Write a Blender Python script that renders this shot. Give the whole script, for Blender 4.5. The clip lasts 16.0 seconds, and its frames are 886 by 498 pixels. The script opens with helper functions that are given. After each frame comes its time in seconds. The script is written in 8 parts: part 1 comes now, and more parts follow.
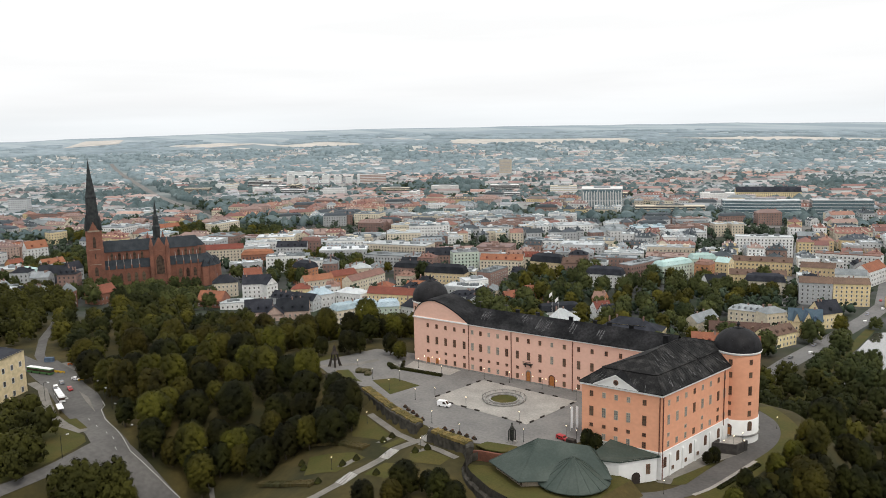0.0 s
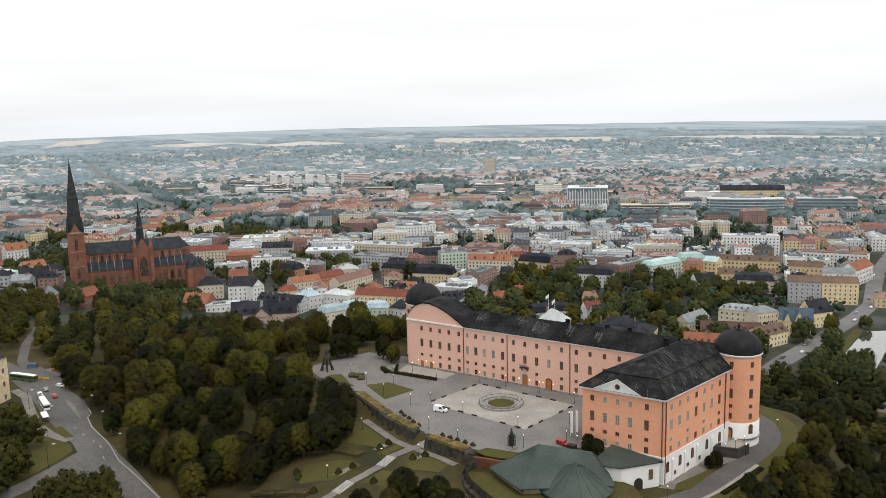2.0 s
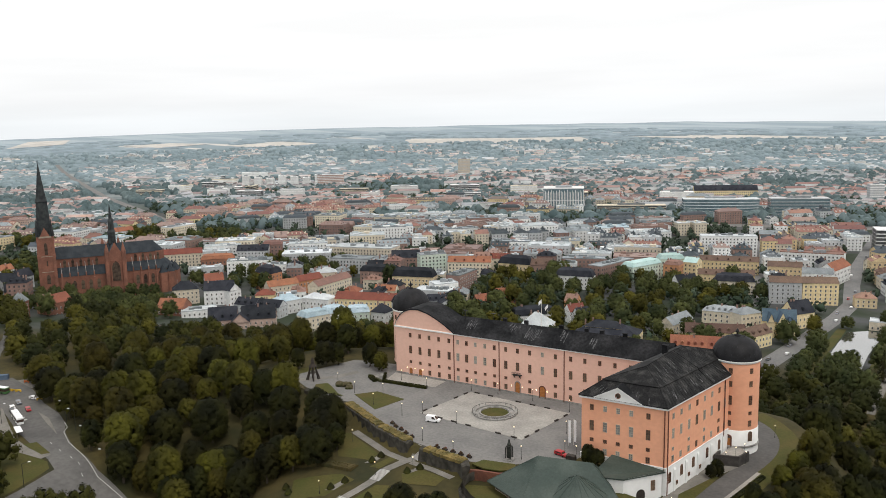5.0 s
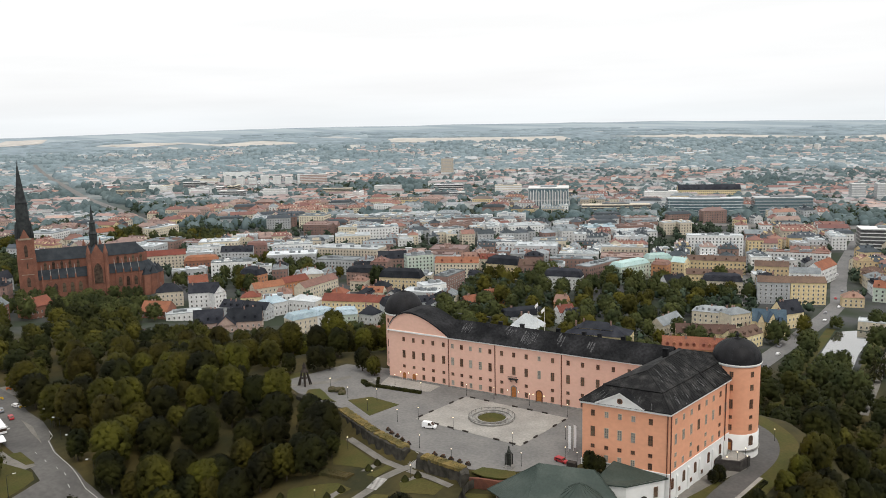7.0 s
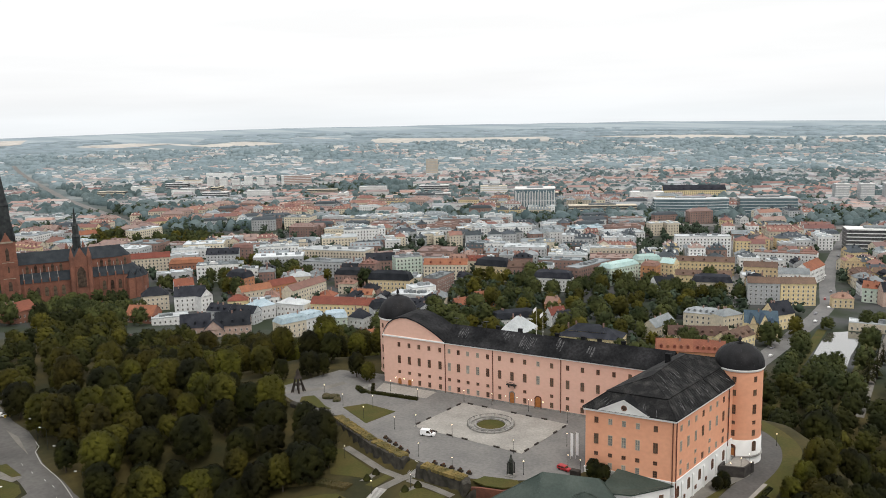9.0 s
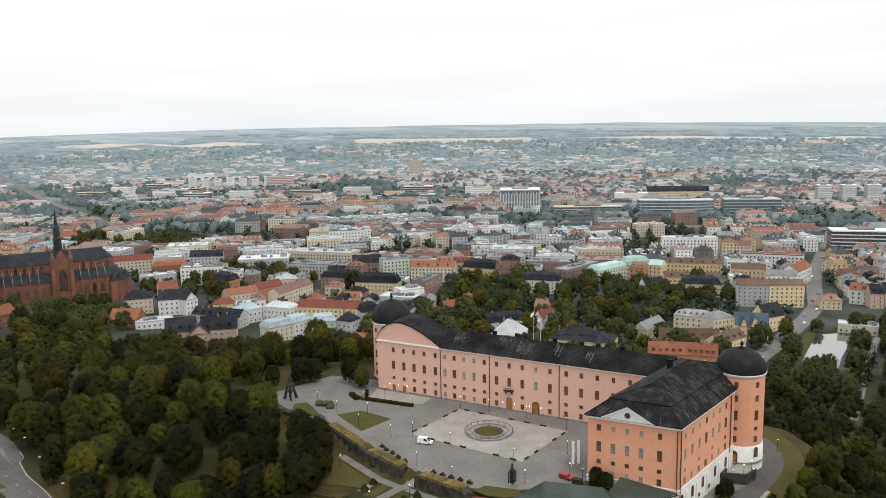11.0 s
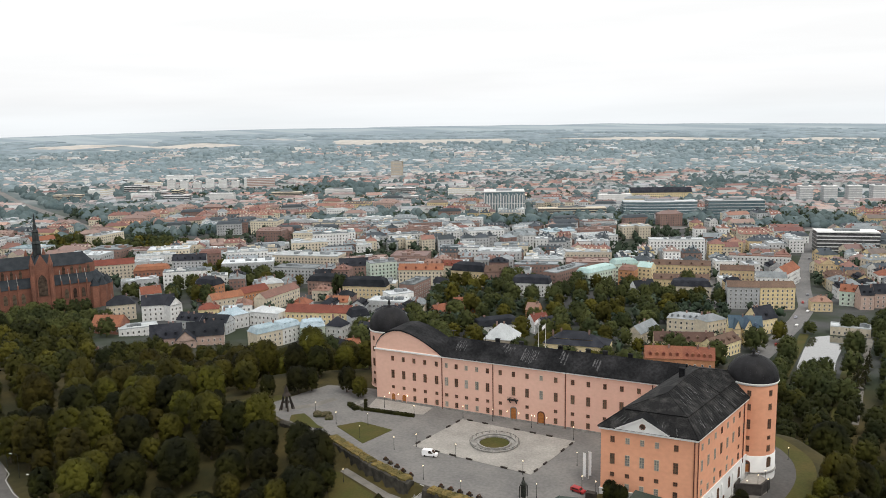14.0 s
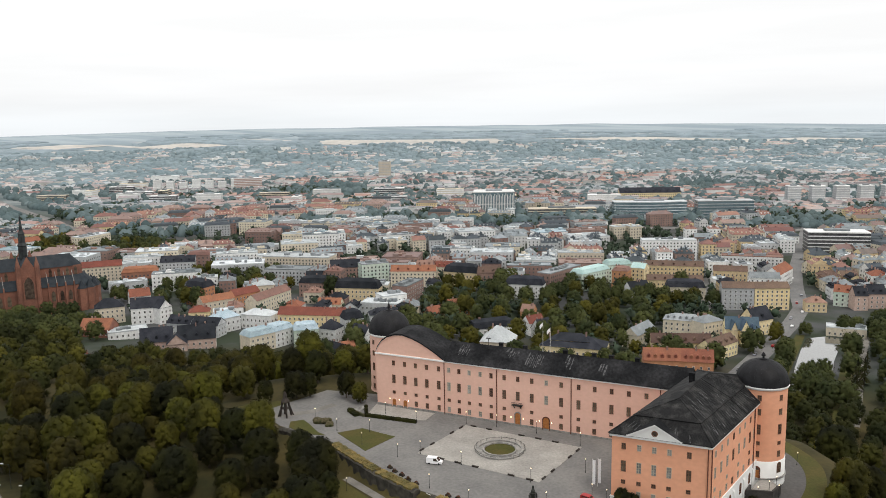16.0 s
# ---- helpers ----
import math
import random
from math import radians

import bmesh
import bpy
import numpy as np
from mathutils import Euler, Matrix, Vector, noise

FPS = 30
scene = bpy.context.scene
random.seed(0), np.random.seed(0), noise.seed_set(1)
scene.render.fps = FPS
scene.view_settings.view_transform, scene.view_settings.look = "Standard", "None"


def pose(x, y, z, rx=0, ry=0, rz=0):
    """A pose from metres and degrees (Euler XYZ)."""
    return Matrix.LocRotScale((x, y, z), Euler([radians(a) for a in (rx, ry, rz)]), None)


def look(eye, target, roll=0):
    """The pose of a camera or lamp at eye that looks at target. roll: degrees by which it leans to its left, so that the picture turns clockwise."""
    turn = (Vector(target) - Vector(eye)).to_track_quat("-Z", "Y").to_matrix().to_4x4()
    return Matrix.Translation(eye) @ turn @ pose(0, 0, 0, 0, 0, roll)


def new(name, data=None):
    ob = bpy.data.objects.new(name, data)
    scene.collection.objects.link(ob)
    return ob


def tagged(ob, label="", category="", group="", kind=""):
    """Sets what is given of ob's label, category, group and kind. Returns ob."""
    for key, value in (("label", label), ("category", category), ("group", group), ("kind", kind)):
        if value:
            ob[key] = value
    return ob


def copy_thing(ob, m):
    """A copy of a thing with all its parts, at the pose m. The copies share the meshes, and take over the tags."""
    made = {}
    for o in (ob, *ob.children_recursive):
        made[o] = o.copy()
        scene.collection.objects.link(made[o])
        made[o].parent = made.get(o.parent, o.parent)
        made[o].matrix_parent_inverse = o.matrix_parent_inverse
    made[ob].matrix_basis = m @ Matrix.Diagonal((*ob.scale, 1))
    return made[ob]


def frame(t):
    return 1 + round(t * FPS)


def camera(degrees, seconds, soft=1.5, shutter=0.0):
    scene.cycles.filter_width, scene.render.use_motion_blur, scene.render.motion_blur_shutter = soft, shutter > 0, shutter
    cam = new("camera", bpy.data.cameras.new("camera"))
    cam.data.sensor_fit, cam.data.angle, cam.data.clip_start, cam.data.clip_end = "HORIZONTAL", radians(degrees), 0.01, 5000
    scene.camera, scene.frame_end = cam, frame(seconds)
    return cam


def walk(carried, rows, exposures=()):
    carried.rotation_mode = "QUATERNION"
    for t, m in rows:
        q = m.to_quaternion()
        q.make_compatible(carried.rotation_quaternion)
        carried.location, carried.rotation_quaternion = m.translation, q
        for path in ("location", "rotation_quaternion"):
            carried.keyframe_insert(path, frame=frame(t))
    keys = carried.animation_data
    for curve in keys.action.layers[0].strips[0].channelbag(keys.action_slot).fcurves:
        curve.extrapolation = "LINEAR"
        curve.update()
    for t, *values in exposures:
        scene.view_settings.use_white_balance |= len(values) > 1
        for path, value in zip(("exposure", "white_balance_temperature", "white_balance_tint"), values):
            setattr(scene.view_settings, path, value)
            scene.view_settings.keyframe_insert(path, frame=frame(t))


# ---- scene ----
cam = camera(57.2, 16.0, soft=0.85)
PATH = [
    (0, (199.435, -294.647, 112.569), (83.81, -134.475, 81.331), -1.16),
    (0.5, (197.505, -294.157, 112.669), (82.768, -133.383, 81.251), -1.19),
    (1, (195.582, -293.664, 112.778), (81.871, -132.204, 81.147), -1.23),
    (1.5, (193.666, -293.169, 112.893), (80.723, -131.184, 81.192), -1.25),
    (2, (191.755, -292.67, 113.015), (79.662, -130.074, 81.43), -1.24),
    (2.5, (189.848, -292.169, 113.143), (78.521, -129.061, 81.489), -1.26),
    (3, (187.944, -291.665, 113.276), (77.559, -127.951, 81.449), -1.25),
    (3.5, (186.042, -291.157, 113.414), (76.729, -126.725, 81.597), -1.25),
    (4, (184.142, -290.647, 113.556), (75.957, -125.446, 81.858), -1.24),
    (6.5, (174.623, -288.04, 114.302), (71.154, -119.894, 82.346), -1.22),
    (7, (172.709, -287.507, 114.453), (70.329, -118.701, 82.468), -1.22),
    (7.5, (170.789, -286.97, 114.605), (69.391, -117.577, 82.598), -1.25),
    (8, (168.862, -286.429, 114.754), (68.229, -116.604, 82.621), -1.23),
    (8.5, (166.927, -285.883, 114.902), (67.185, -115.552, 82.672), -1.23),
    (9, (164.984, -285.333, 115.048), (66.218, -114.389, 83.059), -1.23),
    (11.5, (155.101, -282.512, 115.711), (61.168, -108.882, 83.635), -1.05),
    (12, (153.084, -281.933, 115.827), (59.911, -107.904, 83.692), -1.03),
    (12.5, (151.051, -281.349, 115.935), (58.604, -106.916, 83.892), -1.03),
    (13, (149.002, -280.759, 116.036), (57.296, -105.921, 84.069), -1.03),
    (13.5, (146.935, -280.163, 116.127), (55.921, -104.961, 84.178), -1.04),
    (14, (144.849, -279.562, 116.21), (54.746, -103.865, 84.399), -1.07),
    (14.5, (142.743, -278.955, 116.283), (53.685, -102.763, 84.269), -1.07),
    (15, (140.617, -278.342, 116.345), (52.318, -101.771, 84.314), -1.07),
    (15.5, (138.469, -277.723, 116.396), (50.837, -100.821, 84.361), -1.06),
    (16, (136.298, -277.098, 116.435), (49.369, -99.822, 84.555), -1.02),
]
walk(cam, [(t, look(eye, target, roll)) for t, eye, target, roll in PATH])

# ---- sky and sun: a bright, even overcast ----
SUN_EL, SUN_AZ = 62.0, 118.0
world = bpy.data.worlds.new("overcast_sky")
scene.world = world
world.use_nodes = True
wn, wl = world.node_tree.nodes, world.node_tree.links
wn.clear()
w_out = wn.new("ShaderNodeOutputWorld")
w_sky = wn.new("ShaderNodeTexSky")
w_sky.sky_type = "NISHITA"
w_sky.sun_disc = False
w_sky.sun_elevation, w_sky.sun_rotation = radians(SUN_EL), radians(SUN_AZ)
w_sky.air_density, w_sky.dust_density = 1.5, 3.0
w_bg_sky = wn.new("ShaderNodeBackground")
w_bg_sky.inputs[1].default_value = 0.06
wl.new(w_sky.outputs[0], w_bg_sky.inputs[0])
w_tc = wn.new("ShaderNodeTexCoord")
w_sep = wn.new("ShaderNodeSeparateXYZ")
wl.new(w_tc.outputs["Generated"], w_sep.inputs[0])
w_ramp = wn.new("ShaderNodeValToRGB")
wl.new(w_sep.outputs[2], w_ramp.inputs[0])
SKY_STEPS = [(0.0, (0.87, 0.90, 0.92, 1)), (0.03, (0.92, 0.93, 0.94, 1)), (0.10, (0.95, 0.952, 0.955, 1)), (1.0, (1.0, 1.0, 1.0, 1))]
w_ramp.color_ramp.elements[0].position, w_ramp.color_ramp.elements[0].color = SKY_STEPS[0]
w_ramp.color_ramp.elements[1].position, w_ramp.color_ramp.elements[1].color = SKY_STEPS[3]
for p, c in SKY_STEPS[1:3]:
    w_ramp.color_ramp.elements.new(p).color = c
w_map = wn.new("ShaderNodeMapping")
w_map.inputs["Scale"].default_value = (1.2, 1.2, 14.0)
wl.new(w_tc.outputs["Generated"], w_map.inputs[0])
w_noise = wn.new("ShaderNodeTexNoise")
w_noise.inputs["Scale"].default_value, w_noise.inputs["Detail"].default_value = 2.2, 5.0
wl.new(w_map.outputs[0], w_noise.inputs["Vector"])
w_cl = wn.new("ShaderNodeMapRange")
w_cl.inputs[1].default_value, w_cl.inputs[2].default_value = 0.35, 0.65
w_cl.inputs[3].default_value, w_cl.inputs[4].default_value = 0.97, 1.05
wl.new(w_noise.outputs["Fac"], w_cl.inputs[0])
w_mul = wn.new("ShaderNodeVectorMath")
w_mul.operation = "SCALE"
wl.new(w_ramp.outputs[0], w_mul.inputs[0])
wl.new(w_cl.outputs[0], w_mul.inputs["Scale"])
w_lum = wn.new("ShaderNodeMapRange")
w_lum.inputs[1].default_value, w_lum.inputs[2].default_value = 0.0, 0.75
w_lum.inputs[3].default_value, w_lum.inputs[4].default_value = 1.10, 1.30
wl.new(w_sep.outputs[2], w_lum.inputs[0])
w_bg_cloud = wn.new("ShaderNodeBackground")
wl.new(w_mul.outputs[0], w_bg_cloud.inputs[0])
wl.new(w_lum.outputs[0], w_bg_cloud.inputs[1])
w_mix = wn.new("ShaderNodeMixShader")
w_mix.inputs[0].default_value = 0.93
wl.new(w_bg_sky.outputs[0], w_mix.inputs[1])
wl.new(w_bg_cloud.outputs[0], w_mix.inputs[2])
wl.new(w_mix.outputs[0], w_out.inputs[0])

sun_data = bpy.data.lights.new("sun", "SUN")
sun_data.energy, sun_data.angle, sun_data.color = 1.5, radians(18), (1.0, 0.93, 0.84)
sun = new("sun", sun_data)
sun.matrix_world = look((0, 0, 400), (-0.42 * 400, 0.22 * 400, 400 - 0.88 * 400))
scene.view_settings.exposure = 0.0


# ---- materials ----
def mat(name, col, col2=None, scale=0.3, rough=0.85, rnd=0.0, bump=0.0, fine=6.0, metal=0.0, spec=0.3, stretch=(1, 1, 1), mix=(0.35, 0.65), island=0.0, grain=0.14):
    """A surface of two colours in patches, with a finer grain over them."""
    m = bpy.data.materials.new(name)
    m.use_nodes = True
    n, l = m.node_tree.nodes, m.node_tree.links
    b = n["Principled BSDF"]
    b.inputs["Roughness"].default_value, b.inputs["Metallic"].default_value = rough, metal
    b.inputs["Specular IOR Level"].default_value = spec
    col2 = col2 or tuple(c * 0.8 for c in col)
    tc = n.new("ShaderNodeTexCoord")
    mp = n.new("ShaderNodeMapping")
    mp.inputs["Scale"].default_value = stretch
    l.new(tc.outputs["Object"], mp.inputs[0])
    big = n.new("ShaderNodeTexNoise")
    big.inputs["Scale"].default_value, big.inputs["Detail"].default_value = scale, 5.0
    l.new(mp.outputs[0], big.inputs["Vector"])
    mr = n.new("ShaderNodeMapRange")
    mr.inputs[1].default_value, mr.inputs[2].default_value = mix
    l.new(big.outputs["Fac"], mr.inputs[0])
    cm = n.new("ShaderNodeMix")
    cm.data_type = "RGBA"
    l.new(mr.outputs[0], cm.inputs[0])
    cm.inputs[6].default_value, cm.inputs[7].default_value = (*col, 1), (*col2, 1)
    small = n.new("ShaderNodeTexNoise")
    small.inputs["Scale"].default_value, small.inputs["Detail"].default_value = scale * fine, 3.0
    l.new(mp.outputs[0], small.inputs["Vector"])
    sr = n.new("ShaderNodeMapRange")
    sr.inputs[1].default_value, sr.inputs[2].default_value, sr.inputs[3].default_value, sr.inputs[4].default_value = 0.3, 0.7, 1 - grain, 1 + grain
    l.new(small.outputs["Fac"], sr.inputs[0])
    hs = n.new("ShaderNodeHueSaturation")
    l.new(cm.outputs[2], hs.inputs["Color"])
    last = sr.outputs[0]
    if rnd or island:
        src = n.new("ShaderNodeNewGeometry").outputs["Random Per Island"] if island else n.new("ShaderNodeObjectInfo").outputs["Random"]
        amount = island or rnd
        rr = n.new("ShaderNodeMapRange")
        rr.inputs[3].default_value, rr.inputs[4].default_value = 1 - amount, 1 + amount
        l.new(src, rr.inputs[0])
        mu = n.new("ShaderNodeMath")
        mu.operation = "MULTIPLY"
        l.new(rr.outputs[0], mu.inputs[0])
        l.new(last, mu.inputs[1])
        last = mu.outputs[0]
        hr = n.new("ShaderNodeMapRange")
        hr.inputs[3].default_value, hr.inputs[4].default_value = 0.5 - amount * 0.05, 0.5 + amount * 0.05
        l.new(src, hr.inputs[0])
        l.new(hr.outputs[0], hs.inputs["Hue"])
    l.new(last, hs.inputs["Value"])
    l.new(hs.outputs[0], b.inputs["Base Color"])
    if bump:
        bu = n.new("ShaderNodeBump")
        bu.inputs["Strength"].default_value, bu.inputs["Distance"].default_value = bump, 0.15
        l.new(small.outputs["Fac"], bu.inputs["Height"])
        l.new(bu.outputs[0], b.inputs["Normal"])
    return m


def glow(name, col, power):
    m = bpy.data.materials.new(name)
    m.use_nodes = True
    b = m.node_tree.nodes["Principled BSDF"]
    b.inputs["Base Color"].default_value = (*col, 1)
    b.inputs["Emission Color"].default_value, b.inputs["Emission Strength"].default_value = (*col, 1), power
    return m


M_PINK = mat("pink_render", (0.70, 0.445, 0.355), (0.655, 0.405, 0.32), 0.07, 0.9, fine=9, mix=(0.3, 0.8), grain=0.04, stretch=(1, 1, 1.3))
# Same pink paint; the south wing's warm sunlit tone is put into this colour.
M_PINK_WARM = mat("warm_lit_pink_render", (0.73, 0.365, 0.228), (0.66, 0.318, 0.195), 0.07, 0.9, fine=9, mix=(0.3, 0.8), grain=0.045, stretch=(1, 1, 1.3))
M_WHITE = mat("white_render", (0.76, 0.76, 0.745), (0.68, 0.68, 0.665), 0.08, 0.85, grain=0.05)
M_SLATE = mat("black_sheet_roof", (0.009, 0.0095, 0.0105), (0.032, 0.032, 0.034), 0.12, 0.75, fine=8, spec=0.08, mix=(0.42, 0.75), grain=0.35)
M_WORN = mat("worn_sheet_roof", (0.105, 0.105, 0.108), (0.02, 0.02, 0.022), 1.1, 0.75, fine=4, mix=(0.42, 0.58), stretch=(1, 1, 0.5))
M_WORNROOF = mat("worn_black_sheet_roof", (0.0135, 0.0135, 0.014), (0.060, 0.059, 0.057), 0.30, 0.75, fine=12, spec=0.1, mix=(0.46, 0.80), grain=0.5, stretch=(1, 1, 0.7))
M_DOME = mat("black_dome_sheet", (0.008, 0.008, 0.009), (0.018, 0.018, 0.02), 0.3, 0.55, spec=0.15)
M_GLASS = mat("window_glass", (0.045, 0.035, 0.028), (0.13, 0.10, 0.075), 0.35, 0.15, rnd=0.5, spec=0.5)
M_FRAME_D = mat("brown_window_wood", (0.19, 0.085, 0.05), None, 1.0, 0.7)
M_FRAME_P = mat("pale_window_wood", (0.47, 0.42, 0.33), (0.38, 0.33, 0.25), 1.0, 0.7)
# Sky reflection in the pale panes is put into their glass colour.
M_GLASS_P = mat("sky_sheen_window_glass", (0.17, 0.16, 0.145), (0.30, 0.30, 0.29), 0.35, 0.2, rnd=0.4, spec=0.5)
M_FRAME_W = mat("white_window_wood", (0.72, 0.70, 0.66), None, 1.0, 0.6)
M_OAK = mat("oiled_oak", (0.42, 0.17, 0.05), (0.30, 0.11, 0.03), 1.0, 0.5)
M_COURT = mat("worn_courtyard_asphalt", (0.172, 0.166, 0.157), (0.130, 0.127, 0.123), 0.07, 0.93, fine=12, bump=0.1)
M_SLAB = mat("pale_gravel_slab", (0.31, 0.295, 0.268), (0.235, 0.223, 0.205), 0.12, 0.95, fine=10, bump=0.1)
M_STONE = mat("grey_granite", (0.30, 0.29, 0.27), (0.17, 0.165, 0.155), 0.5, 0.85, bump=0.4)
M_ROCK = mat("mossy_rubble", (0.090, 0.070, 0.040), (0.034, 0.037, 0.013), 0.35, 0.95, bump=0.8, fine=4)
M_DARKROCK = mat("dark_rubble", (0.058, 0.052, 0.042), (0.022, 0.021, 0.016), 0.5, 0.95, bump=0.9, fine=4)
M_BRICK = mat("old_red_brick", (0.15, 0.058, 0.036), (0.09, 0.038, 0.026), 0.4, 0.9, bump=0.3, fine=8)
M_TAN = mat("tan_limewash", (0.33, 0.28, 0.215), (0.25, 0.21, 0.165), 0.3, 0.9, fine=7)
M_LAWN = mat("mown_lawn", (0.046, 0.050, 0.0085), (0.066, 0.055, 0.013), 0.10, 0.97, fine=14, bump=0.3)
M_DRY = mat("dry_grass", (0.072, 0.052, 0.017), (0.034, 0.033, 0.009), 0.06, 0.97, fine=14, bump=0.4)
M_LEAF = mat("summer_leaves", (0.0115, 0.0120, 0.0022), (0.082, 0.074, 0.0088), 0.07, 0.75, rnd=0.35, fine=9, spec=0.12)
M_LEAF2 = mat("dark_leaves", (0.0062, 0.0072, 0.0018), (0.031, 0.0308, 0.0050), 0.10, 0.8, rnd=0.3, fine=5, spec=0.12)
M_LEAF_I = mat("street_tree_leaves", (0.024, 0.032, 0.012), (0.070, 0.078, 0.025), 0.06, 0.85, island=0.2, fine=5, spec=0.12)
# Town leaves onward grow paler and bluer with distance, haze put into the colour.
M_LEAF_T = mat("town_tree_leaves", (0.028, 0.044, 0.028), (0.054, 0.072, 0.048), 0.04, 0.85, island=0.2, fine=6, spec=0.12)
M_LEAF_F = mat("hazed_outskirts_leaves", (0.072, 0.104, 0.110), (0.112, 0.146, 0.148), 0.02, 0.95, island=0.2, fine=5, spec=0.1)
M_LEAF_G = mat("hazed_far_leaves", (0.160, 0.210, 0.230), (0.205, 0.255, 0.272), 0.01, 0.95, island=0.12, fine=5, spec=0.1)
M_BARK = mat("grey_bark", (0.075, 0.06, 0.045), None, 1.2, 0.95, bump=0.5)
M_ASPH = mat("grey_asphalt", (0.078, 0.075, 0.072), (0.112, 0.107, 0.101), 0.05, 0.9, fine=12)
M_PATH = mat("gravel_path", (0.19, 0.178, 0.158), (0.135, 0.127, 0.113), 0.2, 0.95, fine=8)
M_MARK = mat("road_paint", (0.48, 0.48, 0.46), None, 0.5, 0.8)
M_COPPER = mat("green_copper_sheet", (0.030, 0.045, 0.038), (0.050, 0.066, 0.056), 0.15, 0.6, fine=9, spec=0.3)
M_BRONZE = mat("dark_bronze", (0.03, 0.032, 0.03), (0.06, 0.065, 0.055), 1.0, 0.5, metal=0.6)
M_IRON = mat("black_iron", (0.02, 0.02, 0.02), None, 2.0, 0.6)
M_LAMP = glow("warm_lamp_glass", (1.0, 0.80, 0.50), 2.5)
M_TIMBER = mat("tarred_timber", (0.022, 0.018, 0.015), (0.042, 0.033, 0.027), 0.8, 0.85)
M_VAN = mat("white_car_paint", (0.80, 0.80, 0.80), (0.78, 0.78, 0.79), 1.0, 0.3, spec=0.5)
M_RED = mat("red_car_paint", (0.36, 0.015, 0.02), None, 1.0, 0.3, spec=0.5)
M_CARX = mat("mixed_car_paint", (0.16, 0.17, 0.19), None, 1.0, 0.35, rnd=0.8, spec=0.5)
M_BUS = mat("green_bus_paint", (0.06, 0.17, 0.05), None, 1.0, 0.4, spec=0.5)
M_TYRE = mat("black_rubber", (0.018, 0.018, 0.018), None, 3.0, 0.9)
M_WATER = mat("still_pond_water", (0.05, 0.052, 0.042), (0.07, 0.07, 0.055), 0.05, 0.05, spec=1.0)
M_WATER.node_tree.nodes["Principled BSDF"].inputs["Coat Weight"].default_value = 1.0
M_HEDGE = mat("half_dry_hedge_leaves", (0.19, 0.135, 0.045), (0.070, 0.062, 0.018), 0.35, 0.9, fine=5)
M_CBRICK = mat("cathedral_brick", (0.235, 0.104, 0.070), (0.15, 0.070, 0.050), 0.12, 0.9, fine=9)
M_CROOF = mat("cathedral_lead_roof", (0.012, 0.017, 0.023), (0.026, 0.033, 0.040), 0.2, 0.65, spec=0.2)
M_SPIRE = mat("dark_spire_copper", (0.010, 0.012, 0.014), (0.034, 0.040, 0.040), 0.3, 0.6)


# ---- mesh building ----
class Shape:
    """Gathers faces of one mesh, with a material number for each face."""

    def __init__(self):
        self.v, self.f, self.m = [], [], []

    def poly(self, pts, m=0):
        k = len(self.v)
        self.v += [tuple(p) for p in pts]
        self.f.append(tuple(range(k, k + len(pts))))
        self.m.append(m)
        return self

    def grid(self, rings, m=0, closed=True):
        """Joins rings of equal length by quads."""
        k, n = len(self.v), len(rings[0])
        for r in rings:
            self.v += [tuple(p) for p in r]
        for i in range(len(rings) - 1):
            for j in range(n if closed else n - 1):
                a, b = k + i * n + j, k + i * n + (j + 1) % n
                self.f.append((a, b, b + n, a + n))
                self.m.append(m)
        return self

    def prism(self, pts, z0, z1, m=0, top=True, bottom=False):
        lo, hi = [(x, y, z0) for x, y in pts], [(x, y, z1) for x, y in pts]
        self.grid([lo, hi], m)
        if top:
            self.poly(hi, m)
        if bottom:
            self.poly(lo[::-1], m)
        return self

    def box(self, x0, y0, z0, x1, y1, z1, m=0):
        return self.prism([(x0, y0), (x1, y0), (x1, y1), (x0, y1)], z0, z1, m, True, True)

    def beam(self, a, b, w, m=0, w2=None):
        a, b = Vector(a), Vector(b)
        d = (b - a).normalized()
        s = d.cross(Vector((0, 0, 1)) if abs(d.z) < 0.9 else Vector((1, 0, 0))).normalized()
        u = s.cross(d)
        w2 = w if w2 is None else w2
        ring = lambda c, h: [c + s * h + u * h, c - s * h + u * h, c - s * h - u * h, c + s * h - u * h]
        r0, r1 = ring(a, w / 2), ring(b, w2 / 2)
        self.grid([r0, r1], m)
        self.poly(r1, m)
        return self.poly(r0[::-1], m)

    def lathe(self, cx, cy, prof, n=24, m=0, a0=0.0, cap=True):
        rings = [[(cx + r * math.cos(a0 + 2 * math.pi * i / n), cy + r * math.sin(a0 + 2 * math.pi * i / n), z) for i in range(n)] for r, z in prof]
        self.grid(rings, m)
        if cap and prof[-1][0] > 0.05:
            self.poly(rings[-1], m)
        return self

    def mesh(self, name, mats, smooth=False):
        me = bpy.data.meshes.new(name)
        me.from_pydata(self.v, [], self.f)
        for x in mats:
            me.materials.append(x)
        me.polygons.foreach_set("material_index", self.m)
        if smooth:
            me.polygons.foreach_set("use_smooth", [True] * len(self.f))
        me.update()
        return me


def part(name, shape, mats, parent=None, label="", m=None, smooth=False):
    """One mesh object under a thing or a part. shape: a Shape, or a mesh that is shared."""
    mats = mats if isinstance(mats, (list, tuple)) else [mats]
    me = shape if isinstance(shape, bpy.types.Mesh) else shape.mesh(name, mats, smooth)
    ob = new(name, me)
    if parent is not None:
        ob.parent = parent
    if m is not None:
        ob.matrix_basis = m
    return tagged(ob, label)


def thing(name, label, category, m=None, group=""):
    ob = new(name)
    ob.empty_display_size = 0.5
    if m is not None:
        ob.matrix_basis = m
    return tagged(ob, label, category, group)


